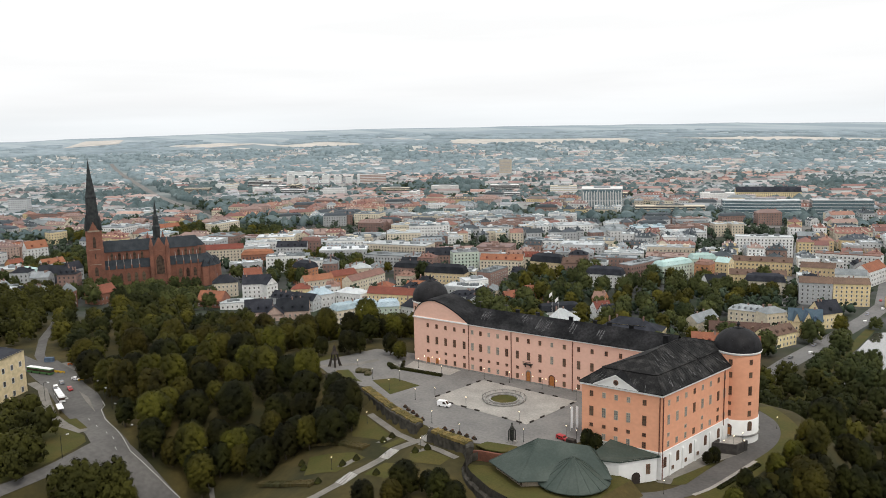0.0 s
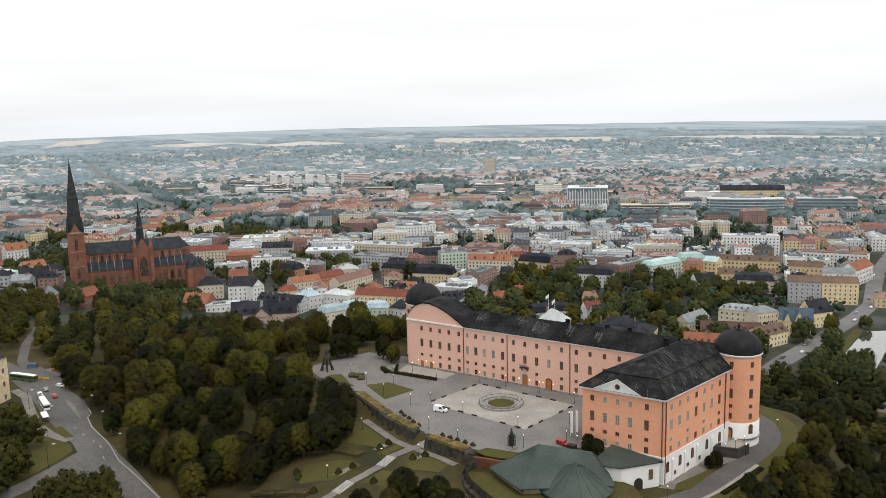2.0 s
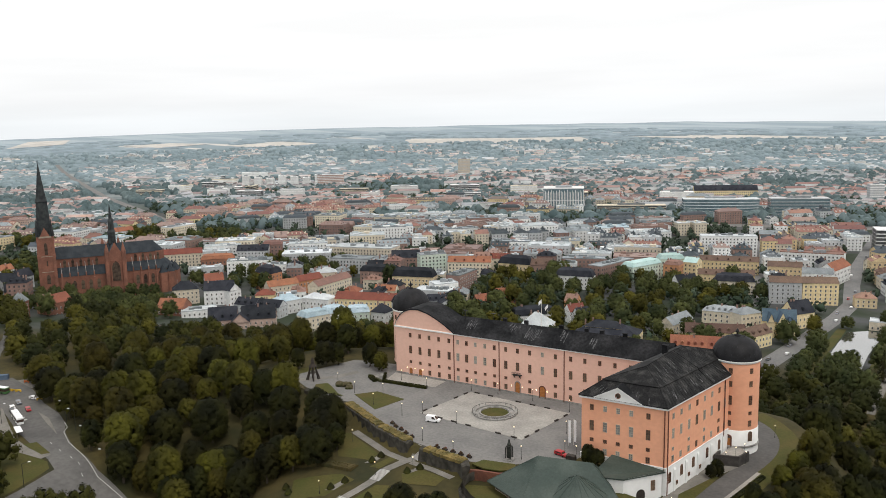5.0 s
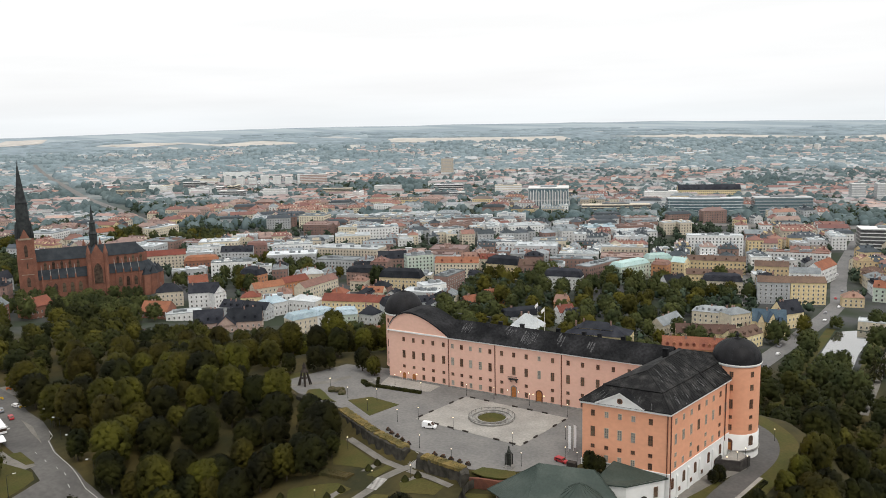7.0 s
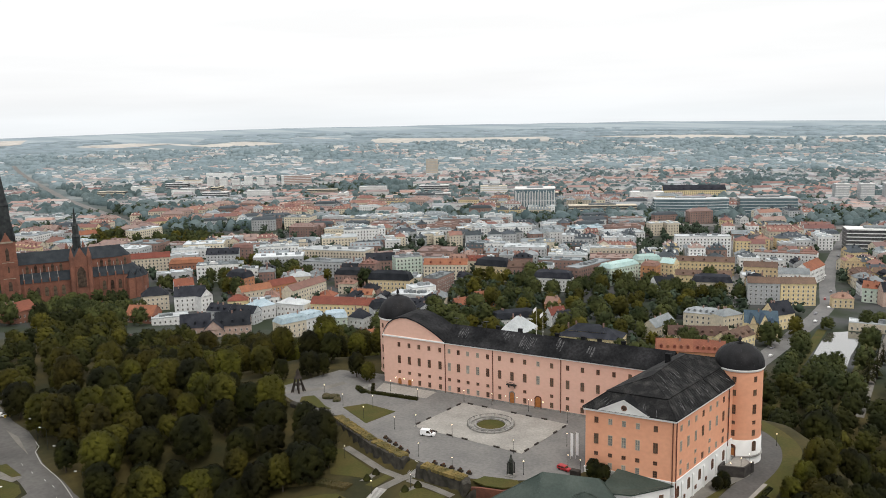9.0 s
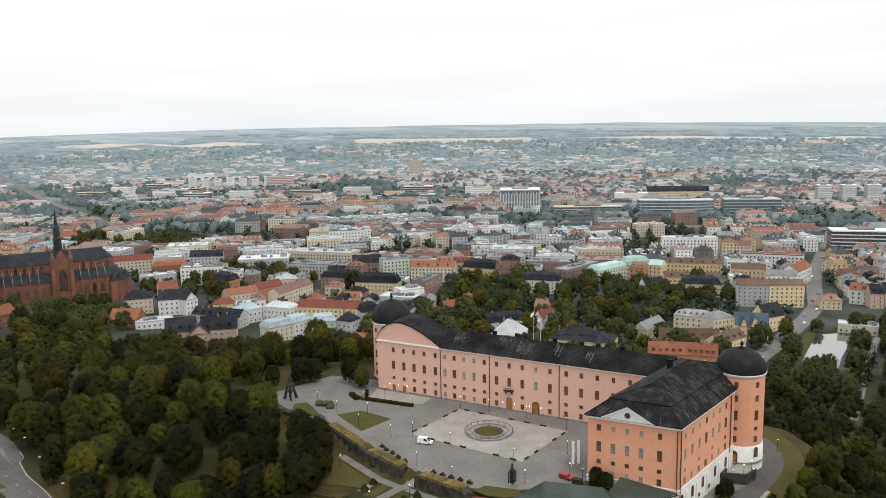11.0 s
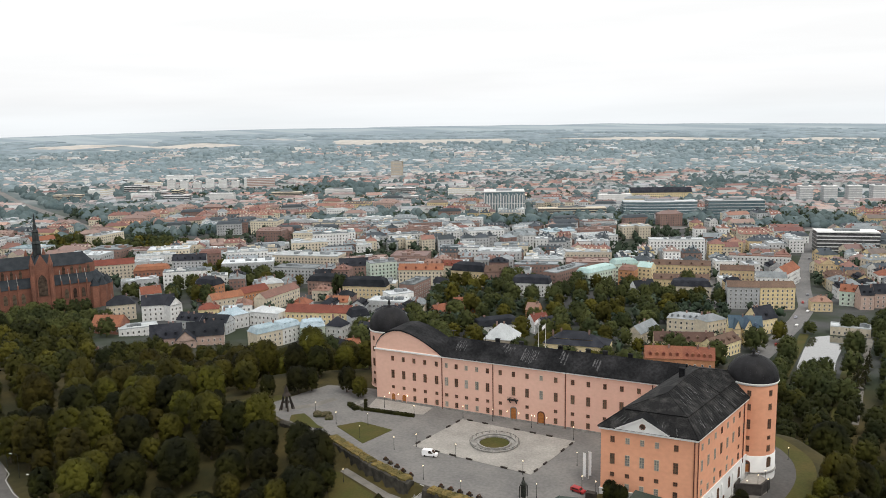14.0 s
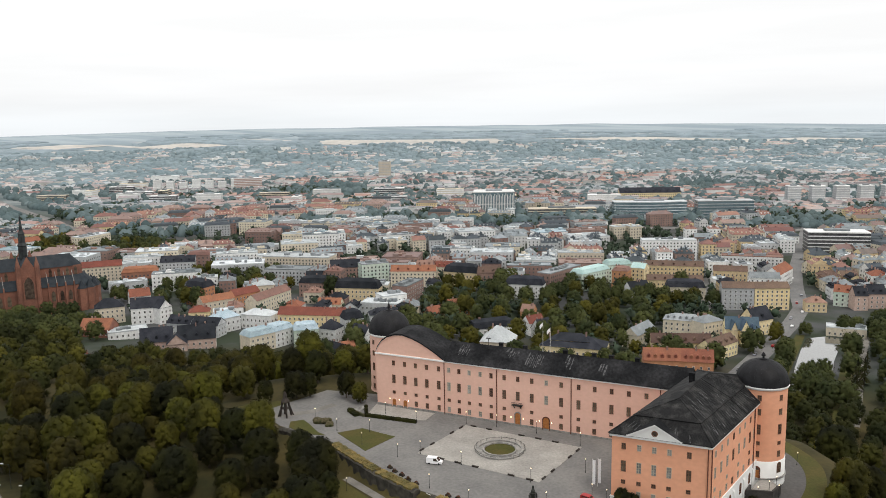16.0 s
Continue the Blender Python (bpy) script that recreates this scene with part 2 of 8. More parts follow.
def structure(name, shape, mats, label, category="", kind="structure", smooth=False):
    return tagged(part(name, shape, mats, None, label, None, smooth), "", category or name.split("_")[0], "", kind)


# ---- lie of the land ----
def inside(poly, x, y):
    hit, j = False, len(poly) - 1
    for i in range(len(poly)):
        (xi, yi), (xj, yj) = poly[i], poly[j]
        if (yi > y) != (yj > y) and x < (xj - xi) * (y - yi) / (yj - yi) + xi:
            hit = not hit
        j = i
    return hit


def away(poly, x, y, closed=True):
    """Distance from a point to the edge of a polygon or line."""
    best = 1e18
    for i in range(len(poly) - (0 if closed else 1)):
        (ax, ay), (bx, by) = poly[i], poly[(i + 1) % len(poly)]
        dx, dy = bx - ax, by - ay
        s = min(1, max(0, ((x - ax) * dx + (y - ay) * dy) / (dx * dx + dy * dy)))
        best = min(best, (ax + s * dx - x) ** 2 + (ay + s * dy - y) ** 2)
    return math.sqrt(best)


def ease(a, b, v):
    s = min(1.0, max(0.0, (v - a) / (b - a)))
    return s * s * (3 - 2 * s)


PLATEAU = [(-74, -30), (-52, -40), (-27, -46), (3, -59), (22, -65.5), (48, -70), (60, -66), (78, -53), (104, -47), (116, 8), (92, 22), (-48, 34), (-80, 8)]
DRIVE = [(95, -58), (108, -62), (121, -40), (131, -14), (136, 10), (135, 30), (126, 44), (114, 46), (108, 20), (106, -40), (98, -47)]
CITY_Z = -40.0


def land(x, y):
    """Height of the ground."""
    far = math.hypot(x - 150, y + 280)
    base = CITY_Z
    # Far rise and its bow by bearing are shaped to fit the camera's horizon.
    if far > 3000:
        bearing = (math.degrees(math.atan2(150 - x, y + 280)) - 31) / 28
        base += (114 - 19 * bearing * bearing) * min(1.0, (far - 3000) / 1800) ** 1.3 - 0.06 * max(0.0, far - 4800)
    if far > 1500:
        return base + (3.0 * noise.noise(Vector((x / 700, y / 700, 0))) if far > 2600 else 0)
    west = ease(-10, -90, x) * ease(170, 20, y)
    base += 15.5 * west + 15.0 * ease(-35, -95, x) * ease(45, -40, y)
    south = ease(-40, 20, x) * ease(-50, -80, y)
    base = base * (1 - south) + -17 * south
    d = 0.0 if inside(PLATEAU, x, y) else away(PLATEAU, x, y)
    if d == 0:
        h = -0.15
    else:
        low = ease(-30, -55, y) * ease(120, 90, x)
        step = 3.6 * low * ease(0.0, 1.6, d)
        h = -0.15 - step + (base + 0.15 + step) * ease(0, 78 + 25 * low, d)
    if x > 85 and y < 80:
        dd = 0.0 if inside(DRIVE, x, y) else away(DRIVE, x, y)
        if d > 0.5 or x > 106:
            h += (-7.6 - h) * ease(26, 0, dd)
    return h


def steps(lo, hi, n0, n1, fine):
    near = list(np.arange(n0, n1 + 0.1, fine))
    left, right, s, v = [], [], fine, n0
    while v > lo:
        s = min(s * 1.12, 170)
        v -= s
        left.append(v)
    s, v = fine, n1
    while v < hi:
        s = min(s * 1.12, 170)
        v += s
        right.append(v)
    return left[::-1] + near + right


xs, ys = steps(-6500, 5200, -270, 160, 2.0), steps(-1500, 6200, -170, 90, 2.0)
g = Shape()
nx = len(xs)
g.v = [(x, y, land(x, y)) for y in ys for x in xs]
for j in range(len(ys) - 1):
    for i in range(nx - 1):
        a = j * nx + i
        g.f.append((a, a + 1, a + nx + 1, a + nx))
g.m = [0] * len(g.f)


def ground_material():
    """Rough grass by the castle, paved courts and gardens in the town, fields and woods beyond, paled by distance for
    haze.
    """
    m = mat("rough_ground", (0.062, 0.048, 0.014), (0.020, 0.0205, 0.0058), 0.05, 0.97, fine=10, bump=0.4)
    n, l = m.node_tree.nodes, m.node_tree.links
    hs, b = n["Hue/Saturation/Value"], n["Principled BSDF"]
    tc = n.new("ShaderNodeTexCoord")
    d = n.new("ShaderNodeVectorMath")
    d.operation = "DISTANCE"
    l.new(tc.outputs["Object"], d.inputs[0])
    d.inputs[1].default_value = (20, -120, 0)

    def layer(before, colours, scale, near, width, stretch=(1, 1, 1), cut=(0.42, 0.58)):
        mp = n.new("ShaderNodeMapping")
        mp.inputs["Scale"].default_value = stretch
        mp.inputs["Rotation"].default_value = (0, 0, radians(-28))
        l.new(tc.outputs["Object"], mp.inputs[0])
        t = n.new("ShaderNodeTexNoise")
        t.inputs["Scale"].default_value, t.inputs["Detail"].default_value = scale, 6.0
        l.new(mp.outputs[0], t.inputs["Vector"])
        r = n.new("ShaderNodeMapRange")
        r.inputs[1].default_value, r.inputs[2].default_value = cut
        l.new(t.outputs["Fac"], r.inputs[0])
        c = n.new("ShaderNodeMix")
        c.data_type = "RGBA"
        l.new(r.outputs[0], c.inputs[0])
        c.inputs[6].default_value, c.inputs[7].default_value = (*colours[0], 1), (*colours[1], 1)
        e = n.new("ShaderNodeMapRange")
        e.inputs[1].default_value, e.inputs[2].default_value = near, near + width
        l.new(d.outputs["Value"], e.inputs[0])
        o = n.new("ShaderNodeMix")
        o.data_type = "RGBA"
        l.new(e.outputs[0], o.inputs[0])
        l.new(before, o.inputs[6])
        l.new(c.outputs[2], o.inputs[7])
        return o.outputs[2]

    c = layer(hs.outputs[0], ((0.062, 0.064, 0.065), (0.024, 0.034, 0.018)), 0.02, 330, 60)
    # From here out the colours pale towards blue-grey: distance haze mixed in.
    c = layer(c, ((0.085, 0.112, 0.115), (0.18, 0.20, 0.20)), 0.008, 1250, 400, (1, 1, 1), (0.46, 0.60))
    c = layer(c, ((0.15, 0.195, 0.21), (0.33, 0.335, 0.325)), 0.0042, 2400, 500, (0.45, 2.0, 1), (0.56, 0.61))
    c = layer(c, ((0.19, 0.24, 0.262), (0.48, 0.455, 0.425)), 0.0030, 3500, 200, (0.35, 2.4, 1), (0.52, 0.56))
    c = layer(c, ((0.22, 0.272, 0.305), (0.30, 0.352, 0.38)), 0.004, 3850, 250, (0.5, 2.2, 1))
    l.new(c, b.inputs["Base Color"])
    return m


structure("ground", g, ground_material(), "ground from castle hill to flat town and far fields, far rise fitted to the camera", "ground", smooth=True)


def lay(x, y):
    """Height of the ground mesh itself."""
    i, j = min(max(int(np.searchsorted(xs, x)) - 1, 0), nx - 2), min(max(int(np.searchsorted(ys, y)) - 1, 0), len(ys) - 2)
    u, v = (x - xs[i]) / (xs[i + 1] - xs[i]), (y - ys[j]) / (ys[j + 1] - ys[j])
    z = lambda a, b: g.v[(j + b) * nx + i + a][2]
    return (z(0, 0) * (1 - u) + z(1, 0) * u) * (1 - v) + (z(0, 1) * (1 - u) + z(1, 1) * u) * v


def drape(name, pts, mats, lift, label, category, fine=2.0):
    """A strip or area that follows the ground: pts is its outline, cut into cells."""
    bm = bmesh.new()
    cells = pts if isinstance(pts[0][0], (tuple, list)) else [pts]
    for cell in cells:
        bm.faces.new([bm.verts.new((x, y, 0)) for x, y in cell])
    bmesh.ops.remove_doubles(bm, verts=bm.verts[:], dist=0.01)
    pts = [p for cell in cells for p in cell]
    x0, x1, y0, y1 = min(p[0] for p in pts), max(p[0] for p in pts), min(p[1] for p in pts), max(p[1] for p in pts)
    for axis, lo, hi in ((0, x0, x1), (1, y0, y1)):
        v = math.ceil(lo / fine) * fine
        while v < hi:
            co, no = ((v, 0, 0), (1, 0, 0)) if axis == 0 else ((0, v, 0), (0, 1, 0))
            bmesh.ops.bisect_plane(bm, geom=bm.verts[:] + bm.edges[:] + bm.faces[:], plane_co=co, plane_no=no)
            v += fine
    bmesh.ops.triangulate(bm, faces=bm.faces[:])
    for v in bm.verts:
        v.co.z = lay(v.co.x, v.co.y) + lift
    bmesh.ops.recalc_face_normals(bm, faces=bm.faces[:])
    if sum(f.normal.z for f in bm.faces) < 0:
        bmesh.ops.reverse_faces(bm, faces=bm.faces[:])
    me = bpy.data.meshes.new(name)
    bm.to_mesh(me)
    bm.free()
    me.materials.append(mats)
    ob = new(name, me)
    return tagged(ob, label, category, "", "structure")


def smooth(line, n=5):
    """A line rounded through its points."""
    res = []
    for i in range(len(line) - 1):
        p = [Vector(line[min(max(i + k, 0), len(line) - 1)]) for k in (-1, 0, 1, 2)]
        for j in range(n):
            t = j / n
            v = p[1] + (p[2] - p[0]) * 0.5 * t + (p[0] * 2 - p[1] * 5 + p[2] * 4 - p[3]) * 0.5 * t * t + (p[1] * 3 - p[0] - p[2] * 3 + p[3]) * 0.5 * t ** 3
            res.append((v.x, v.y))
    return res + [line[-1]]


def strip(line, width):
    """The outline of a road of that width along a line."""
    left, right = [], []
    for i, (x, y) in enumerate(line):
        ax, ay = line[max(0, i - 1)]
        bx, by = line[min(len(line) - 1, i + 1)]
        d = math.hypot(bx - ax, by - ay)
        ox, oy = -(by - ay) / d * width / 2, (bx - ax) / d * width / 2
        left.append((x + ox, y + oy))
        right.append((x - ox, y - oy))
    return [[left[i], left[i + 1], right[i + 1], right[i]] for i in range(len(line) - 1)]


# ---- castle ----
def window_mesh(name, w, h, frame_mat, panes=(2, 3), glass=None):
    """Frame, crossing bars and glass; x along the wall, -y outwards, z up, origin at the middle."""
    s, t = Shape(), 0.13

    def cuts(size, n, bar):
        c = [-size / 2 - t, -size / 2]
        for i in range(1, n):
            c += [-size / 2 + size * i / n - bar, -size / 2 + size * i / n + bar]
        return c + [size / 2, size / 2 + t]

    xc, zc = cuts(w, panes[0], 0.06), cuts(h, panes[1], 0.05)
    s.v = [(x, -0.14, z) for z in zc for x in xc] + [(x, 0.02, z) for z in (zc[0], zc[-1]) for x in (xc[0], xc[-1])]
    n = len(xc)
    for j in range(len(zc) - 1):
        for i in range(n - 1):
            if i % 2 == 0 or j % 2 == 0:
                s.f.append((j * n + i, j * n + i + 1, (j + 1) * n + i + 1, (j + 1) * n + i))
    e, m = len(xc) * len(zc), len(zc)
    s.f += [(e, e + 1, *range(n - 1, -1, -1)), (e + 3, e + 2, *range((m - 1) * n, m * n)), (e + 2, e, *range(0, m * n, n)), (e + 1, e + 3, *range(m * n - 1, 0, -n))]
    s.m = [0] * len(s.f)
    return s.mesh(name, [frame_mat]), Shape().poly([(-w / 2, -0.07, -h / 2), (w / 2, -0.07, -h / 2), (w / 2, -0.07, h / 2), (-w / 2, -0.07, h / 2)]).mesh("pane", [glass or M_GLASS])


WIN = {(k, c): window_mesh("window", w, h, M_FRAME_D if c else M_FRAME_P, p, M_GLASS if c else M_GLASS_P) for k, (w, h, p) in
       {"top": (1.05, 1.75, (2, 3)), "tall": (1.2, 3.2, (2, 4)), "low": (1.05, 1.05, (2, 2)), "ground": (1.1, 1.9, (2, 3)), "arch": (1.3, 3.2, (2, 4))}.items() for c in (0, 1)}


def window(row, dark, parent, m):
    """A window of the castle: its frame with bars, and the pane behind."""
    ob = part("window", WIN[row, dark][0], (), parent, m=m)
    part("pane", WIN[row, dark][1], (), ob)


def on_wall(p0, p1, s, z, out=0.0):
    """A pose on the wall that runs from p0 to p1 as seen from outside, s metres along."""
    dx, dy = p1[0] - p0[0], p1[1] - p0[1]
    d = math.hypot(dx, dy)
    return pose(p0[0] + dx / d * s + dy / d * out, p0[1] + dy / d * s - dx / d * out, z, 0, 0, math.degrees(math.atan2(dy, dx)))


def inset(poly, by):
    """A convex polygon (anticlockwise) moved inwards."""
    res, n = [], len(poly)
    for i in range(n):
        a, b, c = Vector(poly[i - 1]), Vector(poly[i]), Vector(poly[(i + 1) % n])
        d1, d2 = (b - a).normalized(), (c - b).normalized()
        n1, n2 = Vector((-d1.y, d1.x)), Vector((-d2.y, d2.x))
        k = (n1 + n2) / (1 + n1.dot(n2))
        res.append(tuple(b + k * by))
    return res


def band(poly, z0, z1, out, back=0.25):
    """A moulding round a polygon."""
    s = Shape()
    o, i = inset(poly, -out), inset(poly, back)
    s.grid([[(x, y, z0) for x, y in i], [(x, y, z0) for x, y in o], [(x, y, z1) for x, y in o], [(x, y, z1) for x, y in i]])
    return s


castle = thing("castle", "large pink rendered castle with black sheet roofs and round towers", "castle")
EAVE = 22.0
LONG = [(-31, 0), (93, 0), (93, 15), (-31, 15)]
part("long_wing_wall", Shape().prism(LONG, -8, EAVE), M_PINK, castle, "pale pink rendered wall of the long wing")
part("cornice", band(LONG, EAVE - 0.5, EAVE + 0.1, 0.45), M_WHITE, castle, "white moulded cornice")
part("plinth", band(LONG, -8, 0.7, 0.12), M_STONE, castle, "grey stone plinth")

# curved gable over the west bays, with its barrel roof
GABLE = [(-31.0, 22.1), (-30.2, 24.4), (-28.2, 27.2), (-25.5, 29.2), (-22, 30.4), (-18.5, 30.6), (-14, 29.6), (-9.5, 27.8), (-5, 25.4), (-1.5, 23.2), (0, 22.1)]
s = Shape()
front, rear = [(x, 0, z) for x, z in GABLE], [(x, 15, z) for x, z in GABLE]
s.poly(front).poly(rear[::-1])
part("curved_gable", s, M_PINK, castle, "curved pink gable above the cornice")
s = Shape()
hi = [(x, z + 0.38) for x, z in GABLE]
s.grid([[(x, -0.35, z - 0.25) for x, z in GABLE], [(x, -0.35, z) for x, z in hi], [(x, 15.35, z) for x, z in hi], [(x, 15.35, z - 0.25) for x, z in GABLE]], closed=False)
part("curved_roof", s, M_SLATE, castle, "black curved sheet roof")
s = Shape()
lo, up = [(x, z - 0.30) for x, z in GABLE], [(x, z + 0.05) for x, z in GABLE]
s.grid([[(x, -0.02, z) for x, z in lo], [(x, -0.28, z) for x, z in lo], [(x, -0.28, z) for x, z in up]], closed=False)
part("gable_coping", s, M_WHITE, castle)

# pitched roof of the long wing
RIDGE = 28.2
s = Shape()
s.poly([(0, -0.7, 22.0), (94, -0.7, 22.0), (94, 7.5, RIDGE), (0, 7.5, RIDGE)])
s.poly([(94, 15.7, 22.0), (0, 15.7, 22.0), (0, 7.5, RIDGE), (94, 7.5, RIDGE)])
s.poly([(0, -0.7, 22.0), (0, 7.5, RIDGE), (0, 15.7, 22.0)])
for x in np.arange(1.0, 94, 1.25):
    s.beam((x, -0.7, 22.04), (x, 7.5, RIDGE + 0.04), 0.09)
long_roof = part("long_wing_roof", s, M_SLATE, castle, "long black standing-seam sheet roof")
rng = random.Random(12)
for x0, x1, k0, k1 in ((4.5, 8.5, 0.25, 0.95), (24, 29, 0.5, 1.0), (33, 39, 0.1, 0.9), (48, 51, 0.3, 0.95), (61, 64, 0.2, 0.8)):
    x = x0
    while x < x1:
        w, u0, u1 = rng.uniform(0.25, 0.7), k0 + rng.uniform(0, 0.3), k1 - rng.uniform(0, 0.3)
        q = lambda x, k: (x, -0.7 + 8.2 * k, 22.07 + 6.2 * k)
        part("worn_sheet", Shape().poly([q(x, u0), q(x + w, u0), q(x + w + 0.4, u1), q(x + 0.4, u1)]), M_WORN, long_roof, "sheet worn to pale grey")
        x += w + rng.uniform(0.05, 0.6)
for x, y in ((21, 8), (31, 8), (47, 8), (58, 8), (64.5, 8), (74, 8)):
    s = Shape().box(x - 0.8, y - 0.55, 26, x + 0.8, y + 0.55, 29.3)
    s.box(x - 0.95, y - 0.7, 29.3, x + 0.95, y + 0.7, 29.5)
    part("chimney", s, M_SLATE, castle, "black sheet-clad chimney")
for x in (2.5, 16.5):
    s = Shape().box(x - 0.07, 6, 26, x + 0.07, 6.2, 31.2)
    s.box(x - 0.9, 5.6, 31.2, x + 0.9, 6.6, 31.4)
    part("roof_hatch", s, M_IRON, castle)

# windows of the long front
COLS = [-22.9, -17.8, -12.8, -7.8, -2.5, 2.0, 6.4, 10.8, 15.4, 20.0, 25.4, 30.9, 36.5, 42.2, 48.0, 54.6, 60.6, 66.8, 73.0, 79.2]
pale = {5, 7, 8, 13}
for i, x in enumerate(COLS):
    for row, z in (("top", 18.4), ("tall", 11.7), ("low", 6.1), ("ground", 2.3)):
        if row == "ground" and x in (-22.9, -17.8, 30.9, 42.2):
            continue
        if row == "low" and x in (30.9, 42.2):
            continue
        c = 0 if i in pale and row in ("tall", "top", "ground") else 1
        window(row, c, castle, pose(x, 0, z))


def arch_door(w, h, x, surround):
    """Double doors in a round-headed surround on the long front."""
    a = [(w / 2 * math.cos(t), h - w / 2 + w / 2 * math.sin(t)) for t in np.linspace(0, math.pi, 9)]
    ring = [(w / 2, 0)] + a + [(-w / 2, 0)]
    big = [(px * 1.28, pz * 1.07 + (0 if pz == 0 else 0.05)) for px, pz in ring]
    s = Shape()
    s.grid([[(px, -0.02, pz) for px, pz in big], [(px, -0.22, pz) for px, pz in big], [(px, -0.22, pz) for px, pz in ring], [(px, -0.05, pz) for px, pz in ring]], closed=False)
    arch = part("door_surround", s, surround, castle, m=pose(x, 0, 0.1))
    s = Shape().poly([(px, -0.06, pz) for px, pz in ring])
    for k in (-1, 1):
        s.box(k * w * 0.25 - w * 0.19, -0.12, 0.4, k * w * 0.25 + w * 0.19, -0.06, h * 0.55, 0)
    part("door", s, M_OAK, arch, "oiled oak double door")


arch_door(1.8, 3.2, -22.9, M_PINK)
arch_door(1.8, 3.2, -17.8, M_PINK)
arch_door(2.1, 5.0, 30.9, M_STONE)
arch_door(2.3, 4.8, 42.2, M_BRICK)
bal = Shape().box(28.9, -1.5, 8.2, 32.9, 0, 8.5)
for x in np.arange(28.9, 33.0, 0.33):
    bal.box(x - 0.03, -1.5, 8.5, x + 0.03, -1.44, 9.5)
bal.box(28.85, -1.53, 9.5, 32.95, -1.41, 9.6)
for x in (29.6, 32.2):
    bal.beam((x, -1.2, 8.2), (x, -0.05, 6.9), 0.3)
part("balcony", bal, M_IRON, castle, "dark iron balcony over the portal")
for x in (-24.6, -20.3, -16, 28.4, 33.4, 39.8, 44.6):
    w = part("wall_lantern_arm", Shape().beam((x, 0, 3.3), (x, -0.7, 3.5), 0.08), M_IRON, castle)
    part("lantern", Shape().lathe(x, -0.75, [(0.05, 3.1), (0.16, 3.2), (0.18, 3.5), (0.06, 3.7)], 8), M_LAMP, w, "lit warm lantern")
for x in (0.0, 22.3, 51.8, 84):
    part("downpipe", Shape().box(x - 0.14, -0.26, 0, x + 0.14, -0.02, EAVE - 0.7), M_BRICK, castle, "dark red downpipe")

# south wing
SW = [(78.7, -46.3), (107.2, -45.4), (119.3, 15), (91.0, 15)]
part("south_wing_wall", Shape().prism(SW, 1.8, EAVE - 0.2, top=False), M_PINK_WARM, castle, "pink rendered wall of the south wing, warm light in its colour")
part("battered_base", band(SW, -11, 1.8, 0.22, 0.5), M_WHITE, castle, "whitewashed high base")
part("base_ledge", band(SW, 1.75, 2.0, 0.34, 0.1), M_WHITE, castle)
part("south_cornice", band(SW, EAVE - 0.8, EAVE + 0.05, 0.5), M_WHITE, castle, "white moulded cornice")
eave, brk = inset(SW, -0.75), inset(SW, 4.6)
RA, RM, RB = (95.7, -32.1), (99.3, -14.0), (100.8, -7.0)
ZB, ZA, ZR = 26.6, 30.5, 31.8
s = Shape()
s.grid([[(x, y, EAVE - 0.1) for x, y in eave], [(x, y, EAVE + 0.15) for x, y in eave], [(x, y, ZB) for x, y in brk]])
s.grid([[(x, y, ZB) for x, y in inset(SW, 4.4)], [(x, y, ZB + 0.3) for x, y in inset(SW, 4.35)]])
a, b, c, d = [(x, y, ZB + 0.3) for x, y in inset(SW, 4.35)]
ra, rm, rb = (*RA, ZA), (*RM, ZR), (*RB, ZR)
cm, dm = tuple(Vector(b).lerp(Vector(c), 0.5)), tuple(Vector(a).lerp(Vector(d), 0.5))
s.poly([a, b, ra]).poly([c, d, rb])
for tri in ([b, cm, ra], [cm, rm, ra], [cm, c, rm], [c, rb, rm], [d, dm, rb], [dm, rm, rb], [dm, a, rm], [a, ra, rm]):
    s.poly(tri)
for p0, p1 in ((a, ra), (b, ra), (c, rb), (d, rb), (ra, rm), (rm, rb)):
    s.beam(p0, p1, 0.28)
for k in range(4):
    s.beam((*eave[k], EAVE + 0.2), (*brk[k], ZB + 0.05), 0.28)
    e0, e1, b0, b1 = eave[k], eave[(k + 1) % 4], brk[k], brk[(k + 1) % 4]
    n = int(math.hypot(e1[0] - e0[0], e1[1] - e0[1]) / 1.6)
    for i in range(1, n):
        f = i / n
        s.beam((e0[0] + (e1[0] - e0[0]) * f, e0[1] + (e1[1] - e0[1]) * f, EAVE + 0.2), (b0[0] + (b1[0] - b0[0]) * f, b0[1] + (b1[1] - b0[1]) * f, ZB + 0.03), 0.08)
for q0, q1, r0, r1, n in ((b, cm, ra, rm, 17), (cm, c, rm, rb, 17), (a, b, ra, ra, 16)):
    for i in range(1, n):
        s.beam(Vector(q0).lerp(Vector(q1), i / n), Vector(r0).lerp(Vector(r1), i / n), 0.07)
p = lambda q, u, v: Vector(q[0]).lerp(Vector(q[1]), u).lerp(Vector(q[3]).lerp(Vector(q[2]), u), v)
s.beam(p([(*eave[1], EAVE + 0.2), (*eave[2], EAVE + 0.2), (*brk[2], ZB), (*brk[1], ZB)], 0.5, 0), p([(*eave[1], EAVE + 0.2), (*eave[2], EAVE + 0.2), (*brk[2], ZB), (*brk[1], ZB)], 0.5, 1), 0.34)
s.beam(cm, rm, 0.34)
mansard = part("mansard_roof", s, M_WORNROOF, castle, "black broken-pitch sheet roof, worn in places")


